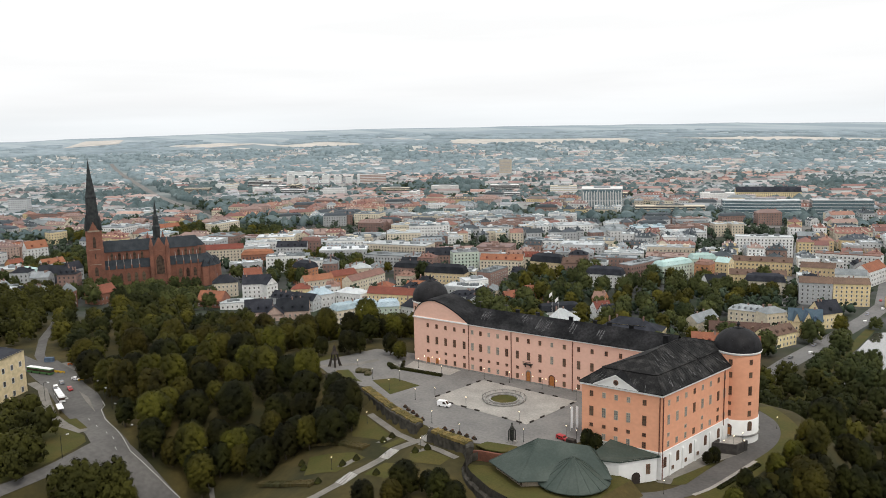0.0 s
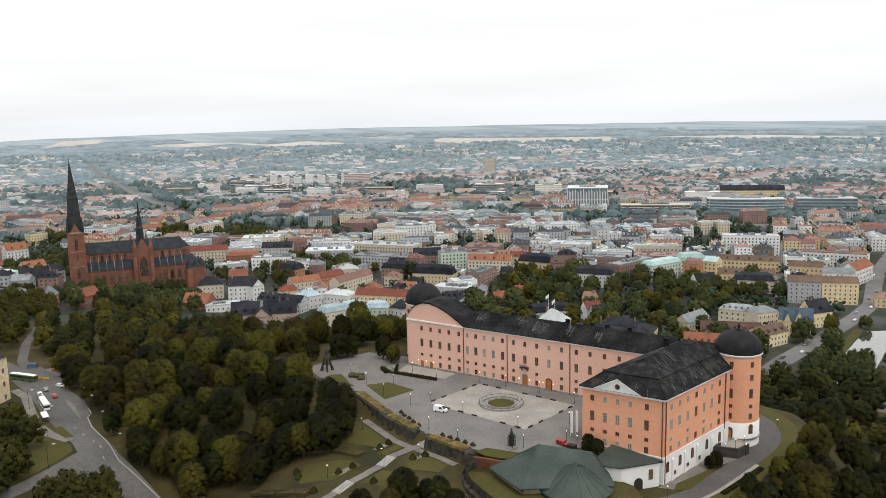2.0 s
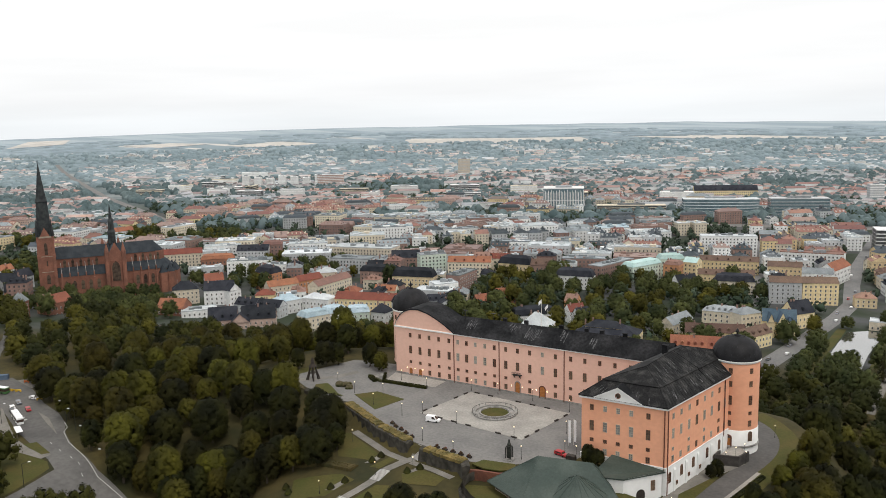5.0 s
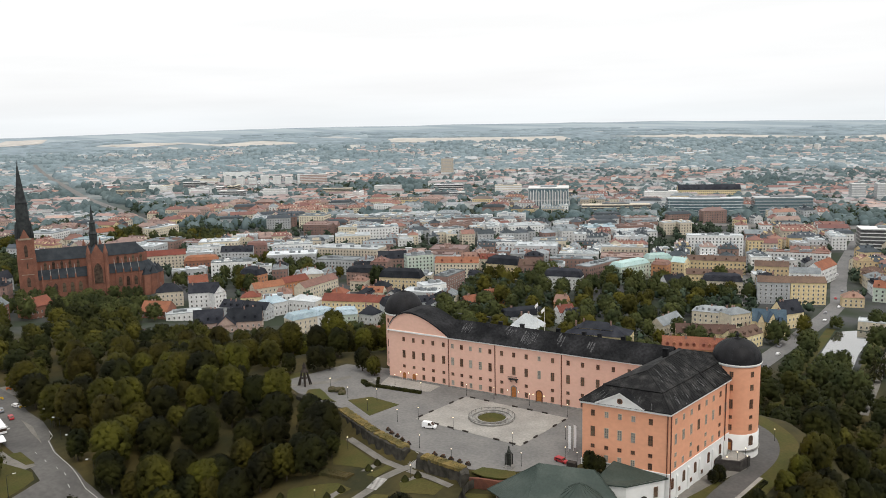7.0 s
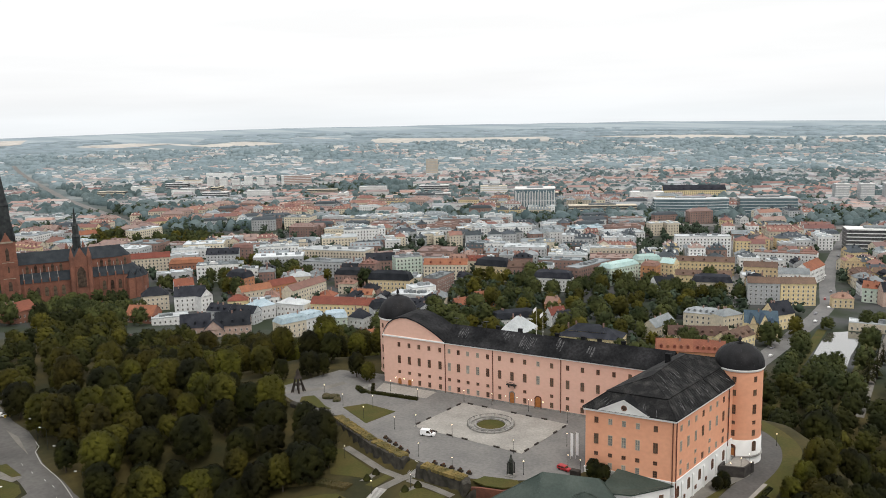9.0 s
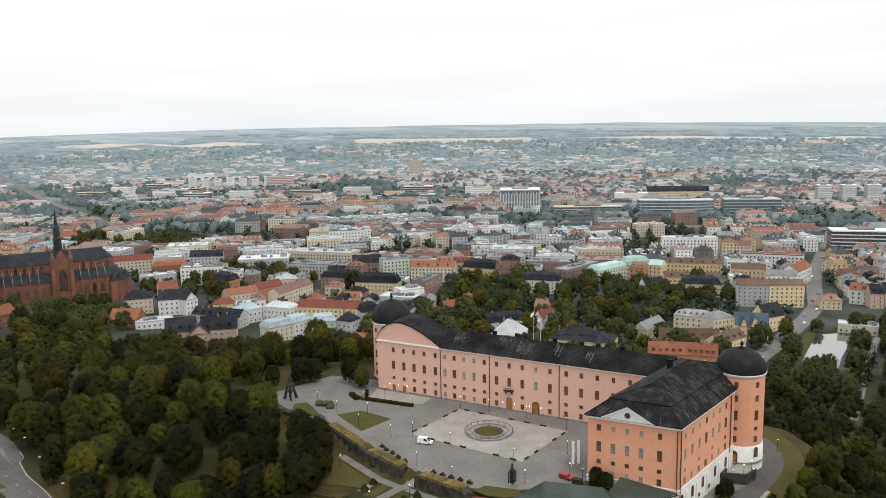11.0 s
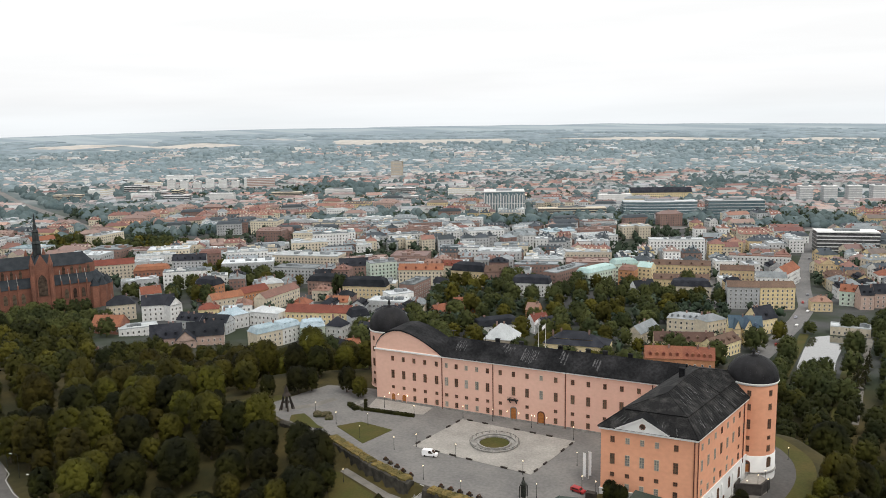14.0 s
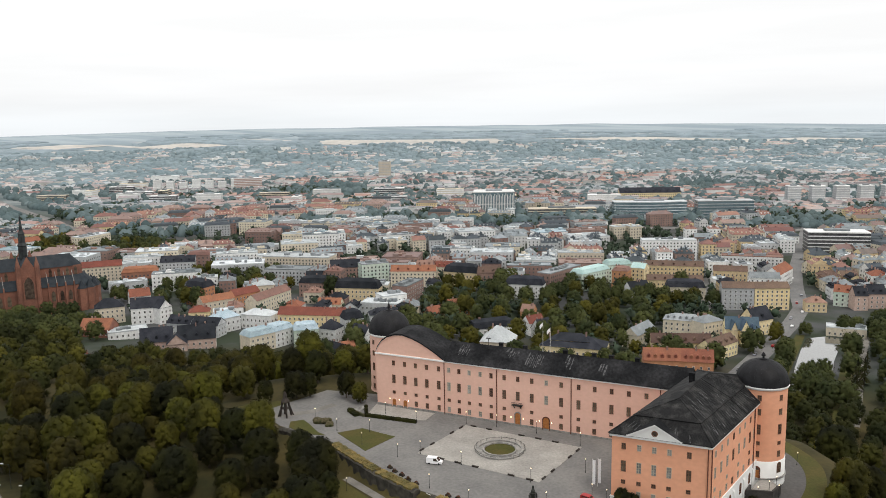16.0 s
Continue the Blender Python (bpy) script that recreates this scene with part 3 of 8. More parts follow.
def between(q, u, v, lift=0.06):
    """A place on the quad q, by shares along and up it."""
    p = Vector(q[0]).lerp(Vector(q[1]), u).lerp(Vector(q[3]).lerp(Vector(q[2]), u), v)
    return tuple(p + Vector((0, 0, lift)))


E_LOW = [(*eave[1], EAVE + 0.15), (*eave[2], EAVE + 0.15), (*brk[2], ZB), (*brk[1], ZB)]
S_LOW = [(*eave[0], EAVE + 0.15), (*eave[1], EAVE + 0.15), (*brk[1], ZB), (*brk[0], ZB)]
E_UP = [b, cm, rm, ra]
rng = random.Random(11)
for quad, spots in ((E_LOW, 44), (S_LOW, 20), (E_UP, 26)):
    for i in range(spots):
        u, v, w, h = rng.uniform(0.03, 0.9), rng.uniform(0.02, 0.6), rng.uniform(0.002, 0.013), rng.uniform(0.06, 0.34)
        part("worn_sheet", Shape().poly([between(quad, u, v), between(quad, u + w, v), between(quad, u + w * 0.9, min(0.97, v + h)), between(quad, u + w * 0.2, min(0.97, v + h))]), M_WORN, mansard, "sheet worn to pale grey")
for x, y, z in ((96.6, -14, 33.2),):
    s = Shape().box(x - 0.9, y - 0.7, 27, x + 0.9, y + 0.7, z)
    s.box(x - 1.05, y - 0.85, z, x + 1.05, y + 0.85, z + 0.25)
    part("chimney", s, M_SLATE, castle, "black sheet-clad chimney")
# pediment on the south front
P0, P1 = (78.7, -46.3), (107.2, -45.4)
L = math.hypot(P1[0] - P0[0], P1[1] - P0[1])
s = Shape()
tri = [(4.6, EAVE), (20.6, EAVE), (12.7, EAVE + 4.3)]
s.poly([(x, -0.78, z) for x, z in tri])
s.grid([[(x, -0.78, z) for x, z in tri], [(x, 6.5, z + 0.2) for x, z in tri]])
ped = part("pediment", s, M_WHITE, castle, "white triangular pediment", on_wall(P0, P1, 0, 0))
s = Shape()
for p, q in ((tri[0], tri[2]), (tri[2], tri[1])):
    s.beam((p[0], -0.95, p[1] + 0.1), (q[0], -0.95, q[1] + 0.1), 0.45)
part("raking_moulding", s, M_WHITE, ped)
s = Shape()
for p, q in ((tri[0], tri[2]), (tri[2], tri[1])):
    s.poly([(p[0], -1.2, p[1] + 0.36), (q[0], -1.2, q[1] + 0.36), (q[0], 6, q[1] + 0.5), (p[0], 6, p[1] + 0.5)])
part("pediment_roof", s, M_SLATE, ped)
s = Shape()
ring = lambda r, y, z0=EAVE + 1.75: [(12.7 + r * math.cos(t), y, z0 + r * math.sin(t)) for t in np.linspace(0, 2 * math.pi, 17)[:-1]]
s.grid([ring(0.95, -0.8), ring(0.95, -0.92), ring(0.7, -0.92)])
s.poly(ring(0.7, -0.82), 1)
part("round_window", s, [M_FRAME_D, M_GLASS], ped)
for i, u in enumerate((3.6, 8.2, 12.6, 17.0, 22.6)):
    for row, z in (("top", 18.3), ("tall", 12.0), ("low", 7.0), ("ground", 3.4)):
        window(row, 1 if i in (0, 4) or row == "low" else 0, castle, on_wall(P0, P1, u, z))
for i, u in enumerate((4.2, 9.5, 15.0, 20.5, 26.0, 31.5, 37.0, 41.5)):
    for row, z in (("top", 18.3), ("tall", 12.4), ("low", 7.2), ("ground", 3.9)):
        if i % 2 and row == "low":
            continue
        window(row, 1 if i in (3, 6) else 0, castle, on_wall(SW[1], SW[2], u, z))


def arched_window(m, w=1.5, h=3.6):
    """A tall round-headed window with glazing bars in a dark frame."""
    a = [(w / 2, 0)] + [(w / 2 * math.cos(t), h - w / 2 + w / 2 * math.sin(t)) for t in np.linspace(0, math.pi, 9)] + [(-w / 2, 0)]
    big = [(x * 1.16, z * 1.03) for x, z in a]
    s = Shape().grid([[(x, 0, z) for x, z in big], [(x, -0.12, z) for x, z in big], [(x, -0.12, z) for x, z in a], [(x, 0.0, z) for x, z in a]], closed=False)
    ob = part("arched_window", s, M_FRAME_D, castle, "brown round-headed window", m)
    for z in (h * 0.22, h * 0.44, h * 0.66):
        part("glazing_bar", Shape().box(-w / 2, -0.085, z - 0.05, w / 2, -0.045, z + 0.05), M_FRAME_D, ob)
    part("glazing_bar", Shape().box(-0.05, -0.09, 0, 0.05, -0.05, h), M_FRAME_D, ob)
    part("pane", Shape().poly([(x, -0.03, z) for x, z in a]), M_GLASS, ob)


for i, u in enumerate((2.1, 10.1, 18.3, 28.4, 37.6)):
    arched_window(on_wall(SW[1], SW[2], u, -3.7, 0.24))
    s = Shape().box(-0.55, -0.35, -9.5, 0.55, 0, -0.2)
    s.poly([(-0.6, -0.4, -0.2), (0.6, -0.4, -0.2), (0.6, 0, 0.6), (-0.6, 0, 0.6)]).poly([(-0.6, -0.4, -0.2), (-0.6, 0, 0.6), (-0.6, 0, -0.2)]).poly([(0.6, -0.4, -0.2), (0.6, 0, -0.2), (0.6, 0, 0.6)])
    part("buttress", s, M_WHITE, castle, "whitewashed buttress", on_wall(SW[1], SW[2], u + 3.2, 0.0, 0.2))
for u in (5.6, 14.0, 22.0, 32.4):
    window("low", 1, castle, on_wall(SW[1], SW[2], u + 1.4, -5.2, 0.24))
for u in (0.5, 41.0):
    part("downpipe", Shape().box(-0.14, -0.26, -8, 0.14, 0, EAVE - 0.8), M_BRICK, castle, "dark red downpipe", on_wall(SW[1], SW[2], u, 0, 0.2))
part("downpipe", Shape().box(-0.14, -0.26, 1, 0.14, 0, EAVE - 0.8), M_BRICK, castle, "dark red downpipe", on_wall(P0, P1, 27.9, 0, 0.05))


def round_tower(cx, cy, r, z0, zw, z1, dome_h, top, wall_mat, base_mat, angles):
    part("tower_wall", Shape().lathe(cx, cy, [(r, zw), (r, z1)], 48), wall_mat, castle, "round rendered corner tower wall", smooth=True)
    part("tower_base", Shape().lathe(cx, cy, [(r + 0.35, z0), (r + 0.2, zw - 0.1), (r + 0.02, zw + 0.1)], 48), base_mat, castle, smooth=True)
    part("tower_cornice", Shape().lathe(cx, cy, [(r, z1 - 0.7), (r + 0.35, z1 - 0.5), (r + 0.55, z1), (r + 0.5, z1 + 0.3), (r - 0.5, z1 + 0.3)], 48), M_WHITE, castle)
    prof = [((r + 0.45) * math.cos(t) ** 0.9, z1 + 0.25 + dome_h * math.sin(t)) for t in np.linspace(0, math.pi / 2 * 0.93, 12)]
    dome = part("dome", Shape().lathe(cx, cy, prof, 48), M_DOME, castle, "black sheet-metal dome", smooth=True)
    s = Shape()
    for i in range(24):
        t = 2 * math.pi * i / 24
        for (r0, h0), (r1, h1) in zip(prof, prof[1:]):
            s.beam((cx + r0 * math.cos(t), cy + r0 * math.sin(t), h0), (cx + r1 * math.cos(t), cy + r1 * math.sin(t), h1), 0.06)
    part("seam", s, M_DOME, dome)
    zt = z1 + dome_h
    part("finial", Shape().lathe(cx, cy, [(1.5, zt - 0.3), (1.2, zt + 0.5), (0.35, zt + 0.8), (0.3, zt + 1.2), (0.7, zt + 1.5), (0.7, zt + 1.8), (0.1, top)], 12), M_DOME, castle)
    for a in angles:
        t = radians(a)
        for row, z in (("top", z1 - 3.2), ("ground", z1 - 8.0), ("tall", z1 - 14.0), ("low", z1 - 18.8), ("ground", z1 - 22.6)):
            if z > zw + 1:
                window(row, 1, castle, pose(cx + (r - 0.02) * math.cos(t), cy + (r - 0.02) * math.sin(t), z, 0, 0, a + 90))


round_tower(116.4, 6.6, 8.1, -9, 1.4, 26.6, 7.6, 37.0, M_PINK_WARM, M_WHITE, (-90, -38, 14))
round_tower(-36.2, 20.5, 8.6, -8, 0.5, 25.2, 9.2, 38.2, M_PINK, M_PINK, (-150, -115, -80))
ring = [(0.95, 0)] + [(0.95 * math.cos(t), 3.1 + 0.95 * math.sin(t)) for t in np.linspace(0, math.pi, 9)] + [(-0.95, 0)]
big = [(x * 1.45, z * 1.1) for x, z in ring]
s = Shape().grid([[(x, 0.2, z) for x, z in big], [(x, -0.22, z) for x, z in big], [(x, -0.22, z) for x, z in ring], [(x, 0.0, z) for x, z in ring]], closed=False)
gate = part("door_surround", s, M_BRICK, castle, "dark stone door surround", pose(116.25, -1.75, -4.55))
s = Shape().poly([(x, -0.03, z) for x, z in ring if z < 3.3] )
s.poly([(x, -0.03, z) for x, z in ring if z >= 3.1], 1)
part("tower_door", s, [M_OAK, M_GLASS], gate, "brown timber tower door with glazed head")
arched_window(pose(116.4 + 8.36 * math.cos(radians(-37)), 6.6 + 8.36 * math.sin(radians(-37)), -2.6, 0, 0, 53))
for z in (-4.7, -4.3):
    part("base_ledge", Shape().lathe(116.4, 6.6, [(8.3, z - 0.2), (8.75, z - 0.1), (8.75, z), (8.3, z + 0.12)], 48, cap=False), M_STONE, castle)

for x, y, top in ((38.3, 7.4, 39.6), (41.2, 7.4, 37.8)):
    f = part("flagpole", Shape().lathe(x, y, [(0.11, 27.5), (0.05, top)], 8), M_FRAME_W, castle, "white flagpole on the ridge")
    part("flag", Shape().grid([[(x, y, top - 0.2), (x, y, top - 1.5)], [(x - 0.7, y - 0.5, top - 0.8), (x - 0.6, y - 0.3, top - 2.2)], [(x - 1.2, y - 0.6, top - 1.5), (x - 1.0, y - 0.5, top - 2.8)]], closed=False), M_VAN, f, "limp white flag")


# ---- castle grounds ----
M_STEP = mat("pale_step_stone", (0.42, 0.41, 0.385), (0.34, 0.33, 0.31), 0.5, 0.9)
M_DRIVE = mat("brownish_drive_asphalt", (0.098, 0.093, 0.088), (0.072, 0.069, 0.066), 0.08, 0.92, fine=10)
COURT = [(-70, -28), (-50, -38), (-24, -43), (3, -56), (22, -63.5), (48, -68), (59, -64.5), (77, -52), (78.5, -46), (90, -0.3), (-31, -0.3), (-36, 10), (-60, 6)]
structure("courtyard", Shape().prism(COURT, -0.6, 0.0), M_COURT, "wide worn grey asphalt castle courtyard", "courtyard")
SQUARE = [(7.5, -38.5), (54.5, -43.0), (59, -10.5), (12.5, -7.5)]
structure("paved_square", Shape().prism(SQUARE, -0.2, 0.07), M_SLAB, "pale gravel square in the middle of the courtyard", "pavement")
structure("terrace", Shape().prism([(-31, -1), (-4, -1), (-4, -9.5), (-28, -14.5)], -0.2, 0.09), M_SLAB, "pale paved terrace before the west front", "pavement")
FX, FY = 33.3, -24.2
fountain = thing("fountain", "round grassed-over fountain basin with stone rim and iron railing", "fountain", pose(FX, FY, 0))
part("rim", Shape().lathe(0, 0, [(8.6, 0), (8.6, 0.55), (7.6, 0.6), (7.6, 0.12), (6.2, 0.12), (6.1, 0.7), (5.5, 0.7), (5.4, 0.2)], 40, cap=False), M_STONE, fountain)
part("grass_disc", Shape().lathe(0, 0, [(5.45, 0.1), (5.0, 0.32), (2, 0.45)], 40), M_LAWN, fountain)
for i in range(20):
    t = 2 * math.pi * i / 20
    part("post", Shape().box(-0.12, -0.12, 0, 0.12, 0.12, 1.5), M_STONE, fountain, m=pose(8.9 * math.cos(t), 8.9 * math.sin(t), 0))
part("railing", Shape().lathe(0, 0, [(8.86, 1.15), (8.94, 1.15), (8.94, 1.25), (8.86, 1.25)], 40, cap=False), M_IRON, fountain)

bench_mesh = Shape().box(-1.15, -0.25, 0, 1.15, 0.25, 0.3).box(-1.25, -0.3, 0.3, 1.25, 0.3, 0.42).mesh("kerb_block", [M_TIMBER])
for (x0, y0), (x1, y1) in zip(SQUARE, SQUARE[1:] + SQUARE[:1]):
    d = math.hypot(x1 - x0, y1 - y0)
    n = int(d / 6.2)
    for i in range(n):
        if (i + n) % 4 == 3:
            continue
        f = (i + 0.5) / n
        ob = new("low_block_bench", bench_mesh)
        ob.matrix_basis = pose(x0 + (x1 - x0) * f, y0 + (y1 - y0) * f, 0.07, 0, 0, math.degrees(math.atan2(y1 - y0, x1 - x0)))
        tagged(ob, "low dark block bench at the edge of the square", "bench", "benches round the square")


def lamp_post(x, y, z=0.0, h=4.6):
    t = thing("lamp_post", "black iron lamp post with lit round lamp", "street lamp", pose(x, y, z), "courtyard lamps")
    part("pole", Shape().lathe(0, 0, [(0.16, 0), (0.13, 0.6), (0.07, 0.8), (0.06, h)], 8), M_IRON, t)
    part("globe", Shape().lathe(0, 0, [(0.1, h), (0.16, h + 0.1), (0.18, h + 0.24), (0.06, h + 0.34)], 8), M_LAMP, t, "lit warm globe")
    return t


first_lamp = lamp_post(3, -44)
for x, y in ((9, -38.5), (26, -41), (52, -44), (12, -6), (24, -4.5), (40, -4.5), (58, -9), (-6, -13), (-22, -9), (-14, -40), (-30, -32), (-18, -28), (40, -66), (24, -61), (62, -58), (73, -47), (-44, -26), (-38, 2), (-48, 8), (66, -30), (78, -49)):
    copy_thing(first_lamp, pose(x, y, 0))
for x, y in ((118, -12), (124, -8), (128, 22), (112, -55), (20, -84), (8, -99), (-4, -66), (30, -76)):
    copy_thing(first_lamp, pose(x, y, land(x, y)))

# monument: bust on a tall carved plinth
mon = thing("bust_monument", "dark bronze bust on a tall stepped stone plinth with cannon barrels", "monument", pose(58.6, -60.3, 0))
mon.scale = (0.8, 0.8, 1.0)
part("steps", Shape().box(-1.9, -1.9, 0, 1.9, 1.9, 0.4).box(-1.5, -1.5, 0.4, 1.5, 1.5, 0.8), M_STONE, mon)
part("plinth", Shape().box(-0.8, -0.8, 0.8, 0.8, 0.8, 4.6).box(-1.05, -1.05, 4.6, 1.05, 1.05, 5.0), M_BRONZE, mon)
for i, (x, y) in enumerate(((-1.1, -1.1), (1.1, -1.1), (1.1, 1.1), (-1.1, 1.1))):
    part("corner_column", Shape().lathe(x, y, [(0.26, 0.8), (0.22, 3.9), (0.3, 4.2), (0.1, 4.6)], 8), M_BRONZE, mon)
part("bust", Shape().lathe(0, 0, [(0.75, 5.0), (0.85, 5.6), (0.5, 6.1), (0.3, 6.3), (0.42, 6.7), (0.36, 7.1), (0.1, 7.3)], 12), M_BRONZE, mon, smooth=True)

# bell in its open timber frame on the west bastion
bell = thing("bell_frame", "tarred timber bell frame with shingled cap on the bastion", "bell tower", pose(-57.5, -27, 0))
bell.scale = (0.72, 0.72, 0.98)
for i, (x, y) in enumerate(((-2.2, -2.2), (2.2, -2.2), (2.2, 2.2), (-2.2, 2.2))):
    part("leg", Shape().beam((x, y, 0), (x * 0.5, y * 0.5, 6.4), 0.75), M_TIMBER, bell)
    part("stay", Shape().beam((x * 1.35, y * 1.35, 0), (x * 0.7, y * 0.7, 4.6), 0.45), M_TIMBER, bell)
part("floor_beam", Shape().box(-1.9, -1.9, 3.2, 1.9, 1.9, 3.5), M_TIMBER, bell)
part("cap", Shape().lathe(0, 0, [(2.6, 6.2), (1.2, 7.6), (1.0, 8.6), (1.3, 8.7), (0.1, 10.6)], 8), M_TIMBER, bell)
part("bell", Shape().lathe(0, 0, [(1.0, 3.9), (0.75, 4.6), (0.5, 5.6), (0.1, 5.9)], 14), M_BRONZE, bell)


def vehicle(name, label, cat, x, y, z, turn, l, w, h, paint, nose, deck, group=""):
    """A car, van or bus: body with cabin glass, wheels."""
    t = thing(name, label, cat, pose(x, y, z, 0, 0, turn), group)
    a = h * nose
    side = [(-l / 2, 0.35), (l / 2, 0.35), (l / 2, a * 0.85), (l / 2 - 0.2, a), (l / 2 - deck, a + 0.05), (l / 2 - deck - (h - a) * 0.8, h), (-l / 2 + 0.25, h), (-l / 2, h - 0.2)]
    b = Shape()
    b.grid([[(px, -w / 2, pz) for px, pz in side], [(px, w / 2, pz) for px, pz in side]])
    b.poly([(px, -w / 2, pz) for px, pz in side]).poly([(px, w / 2, pz) for px, pz in side][::-1])
    body = part("body", b, paint, t)
    gz = Shape()
    x1, x0 = l / 2 - deck - 0.15, l / 2 - deck - (h - a) * 0.8 + 0.02
    gz.poly([(x1 + 0.12, -w * 0.42, a + 0.1), (x1 + 0.12, w * 0.42, a + 0.1), (x0 + 0.1, w * 0.4, h - 0.08), (x0 + 0.1, -w * 0.4, h - 0.08)])
    back = -l / 2 + (0.4 if l > 8 else l * 0.45 if name == "van" else 0.6)
    for k in (-1, 1):
        gz.poly([(back, k * (w / 2 + 0.01), a + 0.1), (x1 - 0.3, k * (w / 2 + 0.01), a + 0.1), (x0 - 0.2, k * (w / 2 + 0.01), h - 0.2), (back, k * (w / 2 + 0.01), h - 0.2)])
    part("window_glass", gz, M_GLASS, body)
    for k, s0 in ((-1, -1), (-1, 1), (1, -1), (1, 1)):
        wh = Shape()
        ringw = lambda yy: [(0.34 * math.cos(q), yy, 0.34 + 0.34 * math.sin(q)) for q in np.linspace(0, 2 * math.pi, 13)[:-1]]
        wh.grid([ringw(-0.12), ringw(0.12)]).poly(ringw(-0.12)).poly(ringw(0.12)[::-1])
        part("wheel", wh, M_TYRE, t, m=pose(s0 * l * 0.31, k * (w / 2 - 0.1), 0))
    return t


vehicle("van", "white panel van parked on the courtyard", "van", 17.2, -43.6, 0, 12, 5.4, 2.0, 2.4, M_VAN, 0.48, 0.9)
vehicle("red_car", "red estate car parked by the south wing", "car", 72.3, -48.6, 0, -14, 4.6, 1.85, 1.6, M_RED, 0.58, 1.1)
for x, y, z0, h in ((71, -39.6, 0, 9.5), (72.4, -38.2, 0, 9.5)):
    f = thing("banner_pole", "slim pole with a long white banner", "flagpole", pose(x, y, z0))
    part("pole", Shape().lathe(0, 0, [(0.09, 0), (0.05, h)], 8), M_FRAME_W, f)
    part("banner", Shape().box(0.08, -0.03, 1.2, 0.95, 0.03, h - 0.2), M_VAN, f, "white vertical banner")
s = Shape().box(76, -53.2, 0, 79, -51.2, 2.6)
structure("shed_wall", s, M_TIMBER, "dark timber enclosure by the south wing", "wall")

# lawns, hedges, walls and paths round the court
LAWNS = [[(-28.7, -33.8), (-22.4, -26.1), (-6.9, -28.4), (-10.2, -44.0)], [(-49, -36.5), (-52, -31.5), (-48.4, -27.8), (-43, -31), (-36, -36), (-31.5, -37.6), (-36, -38.8), (-43, -38.6)]]
for p in LAWNS:
    structure("lawn", Shape().prism(p, -0.2, 0.12), M_LAWN, "mown lawn bed edged by asphalt", "lawn")
rng = random.Random(5)


def leafy(n, size, r, flat=0.0, seed=0):
    """Loose leaf faces strewn over a lump: (centre radius) r."""
    q = random.Random(seed)
    s = Shape()
    for _ in range(n):
        d = Vector((q.gauss(0, 1), q.gauss(0, 1), q.gauss(0, 1) * (1 - flat))).normalized() * r * q.uniform(0.75, 1.05)
        u = Vector((q.gauss(0, 1), q.gauss(0, 1), q.gauss(0, 1))).normalized()
        w = u.cross(d).normalized() * size * q.uniform(0.6, 1.3)
        u = u * size * q.uniform(0.6, 1.3)
        s.poly([d - u, d + w, d + u, d - w])
    return s


def hedge(line, h, w, label, mats, seed, z0=None):
    """A clipped hedge along a line: a body with leaves over it."""
    q = random.Random(seed)
    s = Shape()
    for (ax, ay), (bx, by) in zip(line, line[1:]):
        d = math.hypot(bx - ax, by - ay)
        ox, oy = -(by - ay) / d, (bx - ax) / d
        n = max(2, int(d / 0.8))
        rows = []
        for i in range(n + 1):
            f = i / n
            px, py = ax + (bx - ax) * f, ay + (by - ay) * f
            k = 1 + q.uniform(-0.14, 0.14)
            za = z0 if z0 is not None else land(px, py)
            rows.append([(px + ox * w / 2 * k, py + oy * w / 2 * k, za - 0.3), (px + ox * w / 2 * k, py + oy * w / 2 * k, za + h * 0.85 * k), (px, py, za + h * k), (px - ox * w / 2 * k, py - oy * w / 2 * k, za + h * 0.85 * k), (px - ox * w / 2 * k, py - oy * w / 2 * k, za - 0.3)])
        s.grid(rows, closed=False)
        s.poly(rows[0]).poly(rows[-1][::-1])
        for _ in range(int(d * 22)):
            f, e = q.random(), q.uniform(-1, 1)
            za = z0 if z0 is not None else land(ax + (bx - ax) * f, ay + (by - ay) * f)
            p = Vector((ax + (bx - ax) * f + ox * w / 2 * e, ay + (by - ay) * f + oy * w / 2 * e, za + h * (1.05 - 0.15 * abs(e)) if abs(e) < 0.85 else za + q.uniform(0.1, h)))
            u = Vector((q.gauss(0, 1), q.gauss(0, 1), q.gauss(0, 1))).normalized() * 0.2
            v = Vector((q.gauss(0, 1), q.gauss(0, 1), q.gauss(0, 1))).normalized() * 0.2
            s.poly([p - u, p + v, p + u, p - v])
    ob = part("hedge", s, mats, None, label)
    return tagged(ob, "", "hedge")


q = random.Random(61)
for k in range(26):
    a, d = q.uniform(0, 6.28), q.uniform(0, 3.4)
    x, y, r = -39 + math.cos(a) * d * 1.5, -27 + math.sin(a) * d * 0.9, q.uniform(0.7, 1.5)
    tagged(part("rubble_stone", Shape().lathe(0, 0, [(r, -0.3), (r * 1.1, r * 0.4), (r * 0.6, r * 0.9), (r * 0.1, r)], 6), M_ROCK, None, "mossy rubble stone of a ruined wall", pose(x, y, 0.02 + (3.4 - d) * 0.25, q.uniform(-12, 12), q.uniform(-12, 12), q.uniform(0, 90))), "", "stone", "ruined rubble")
structure("terrace_wall", Shape().prism([(-37.8, -11), (-33.8, -12.8), (-28, -15), (-28.3, -15.8), (-34.2, -13.6), (-38.2, -11.8)], -0.3, 1.1), M_ROCK, "low dark stone wall below the terrace", "wall")
stair = tagged(part("terrace_steps", Shape().box(-36.5, -10.6, -0.2, -33.2, -9.6, 0.16), M_STONE, None, "broad dark stone steps up to the terrace"), "", "stairs", "", "structure")
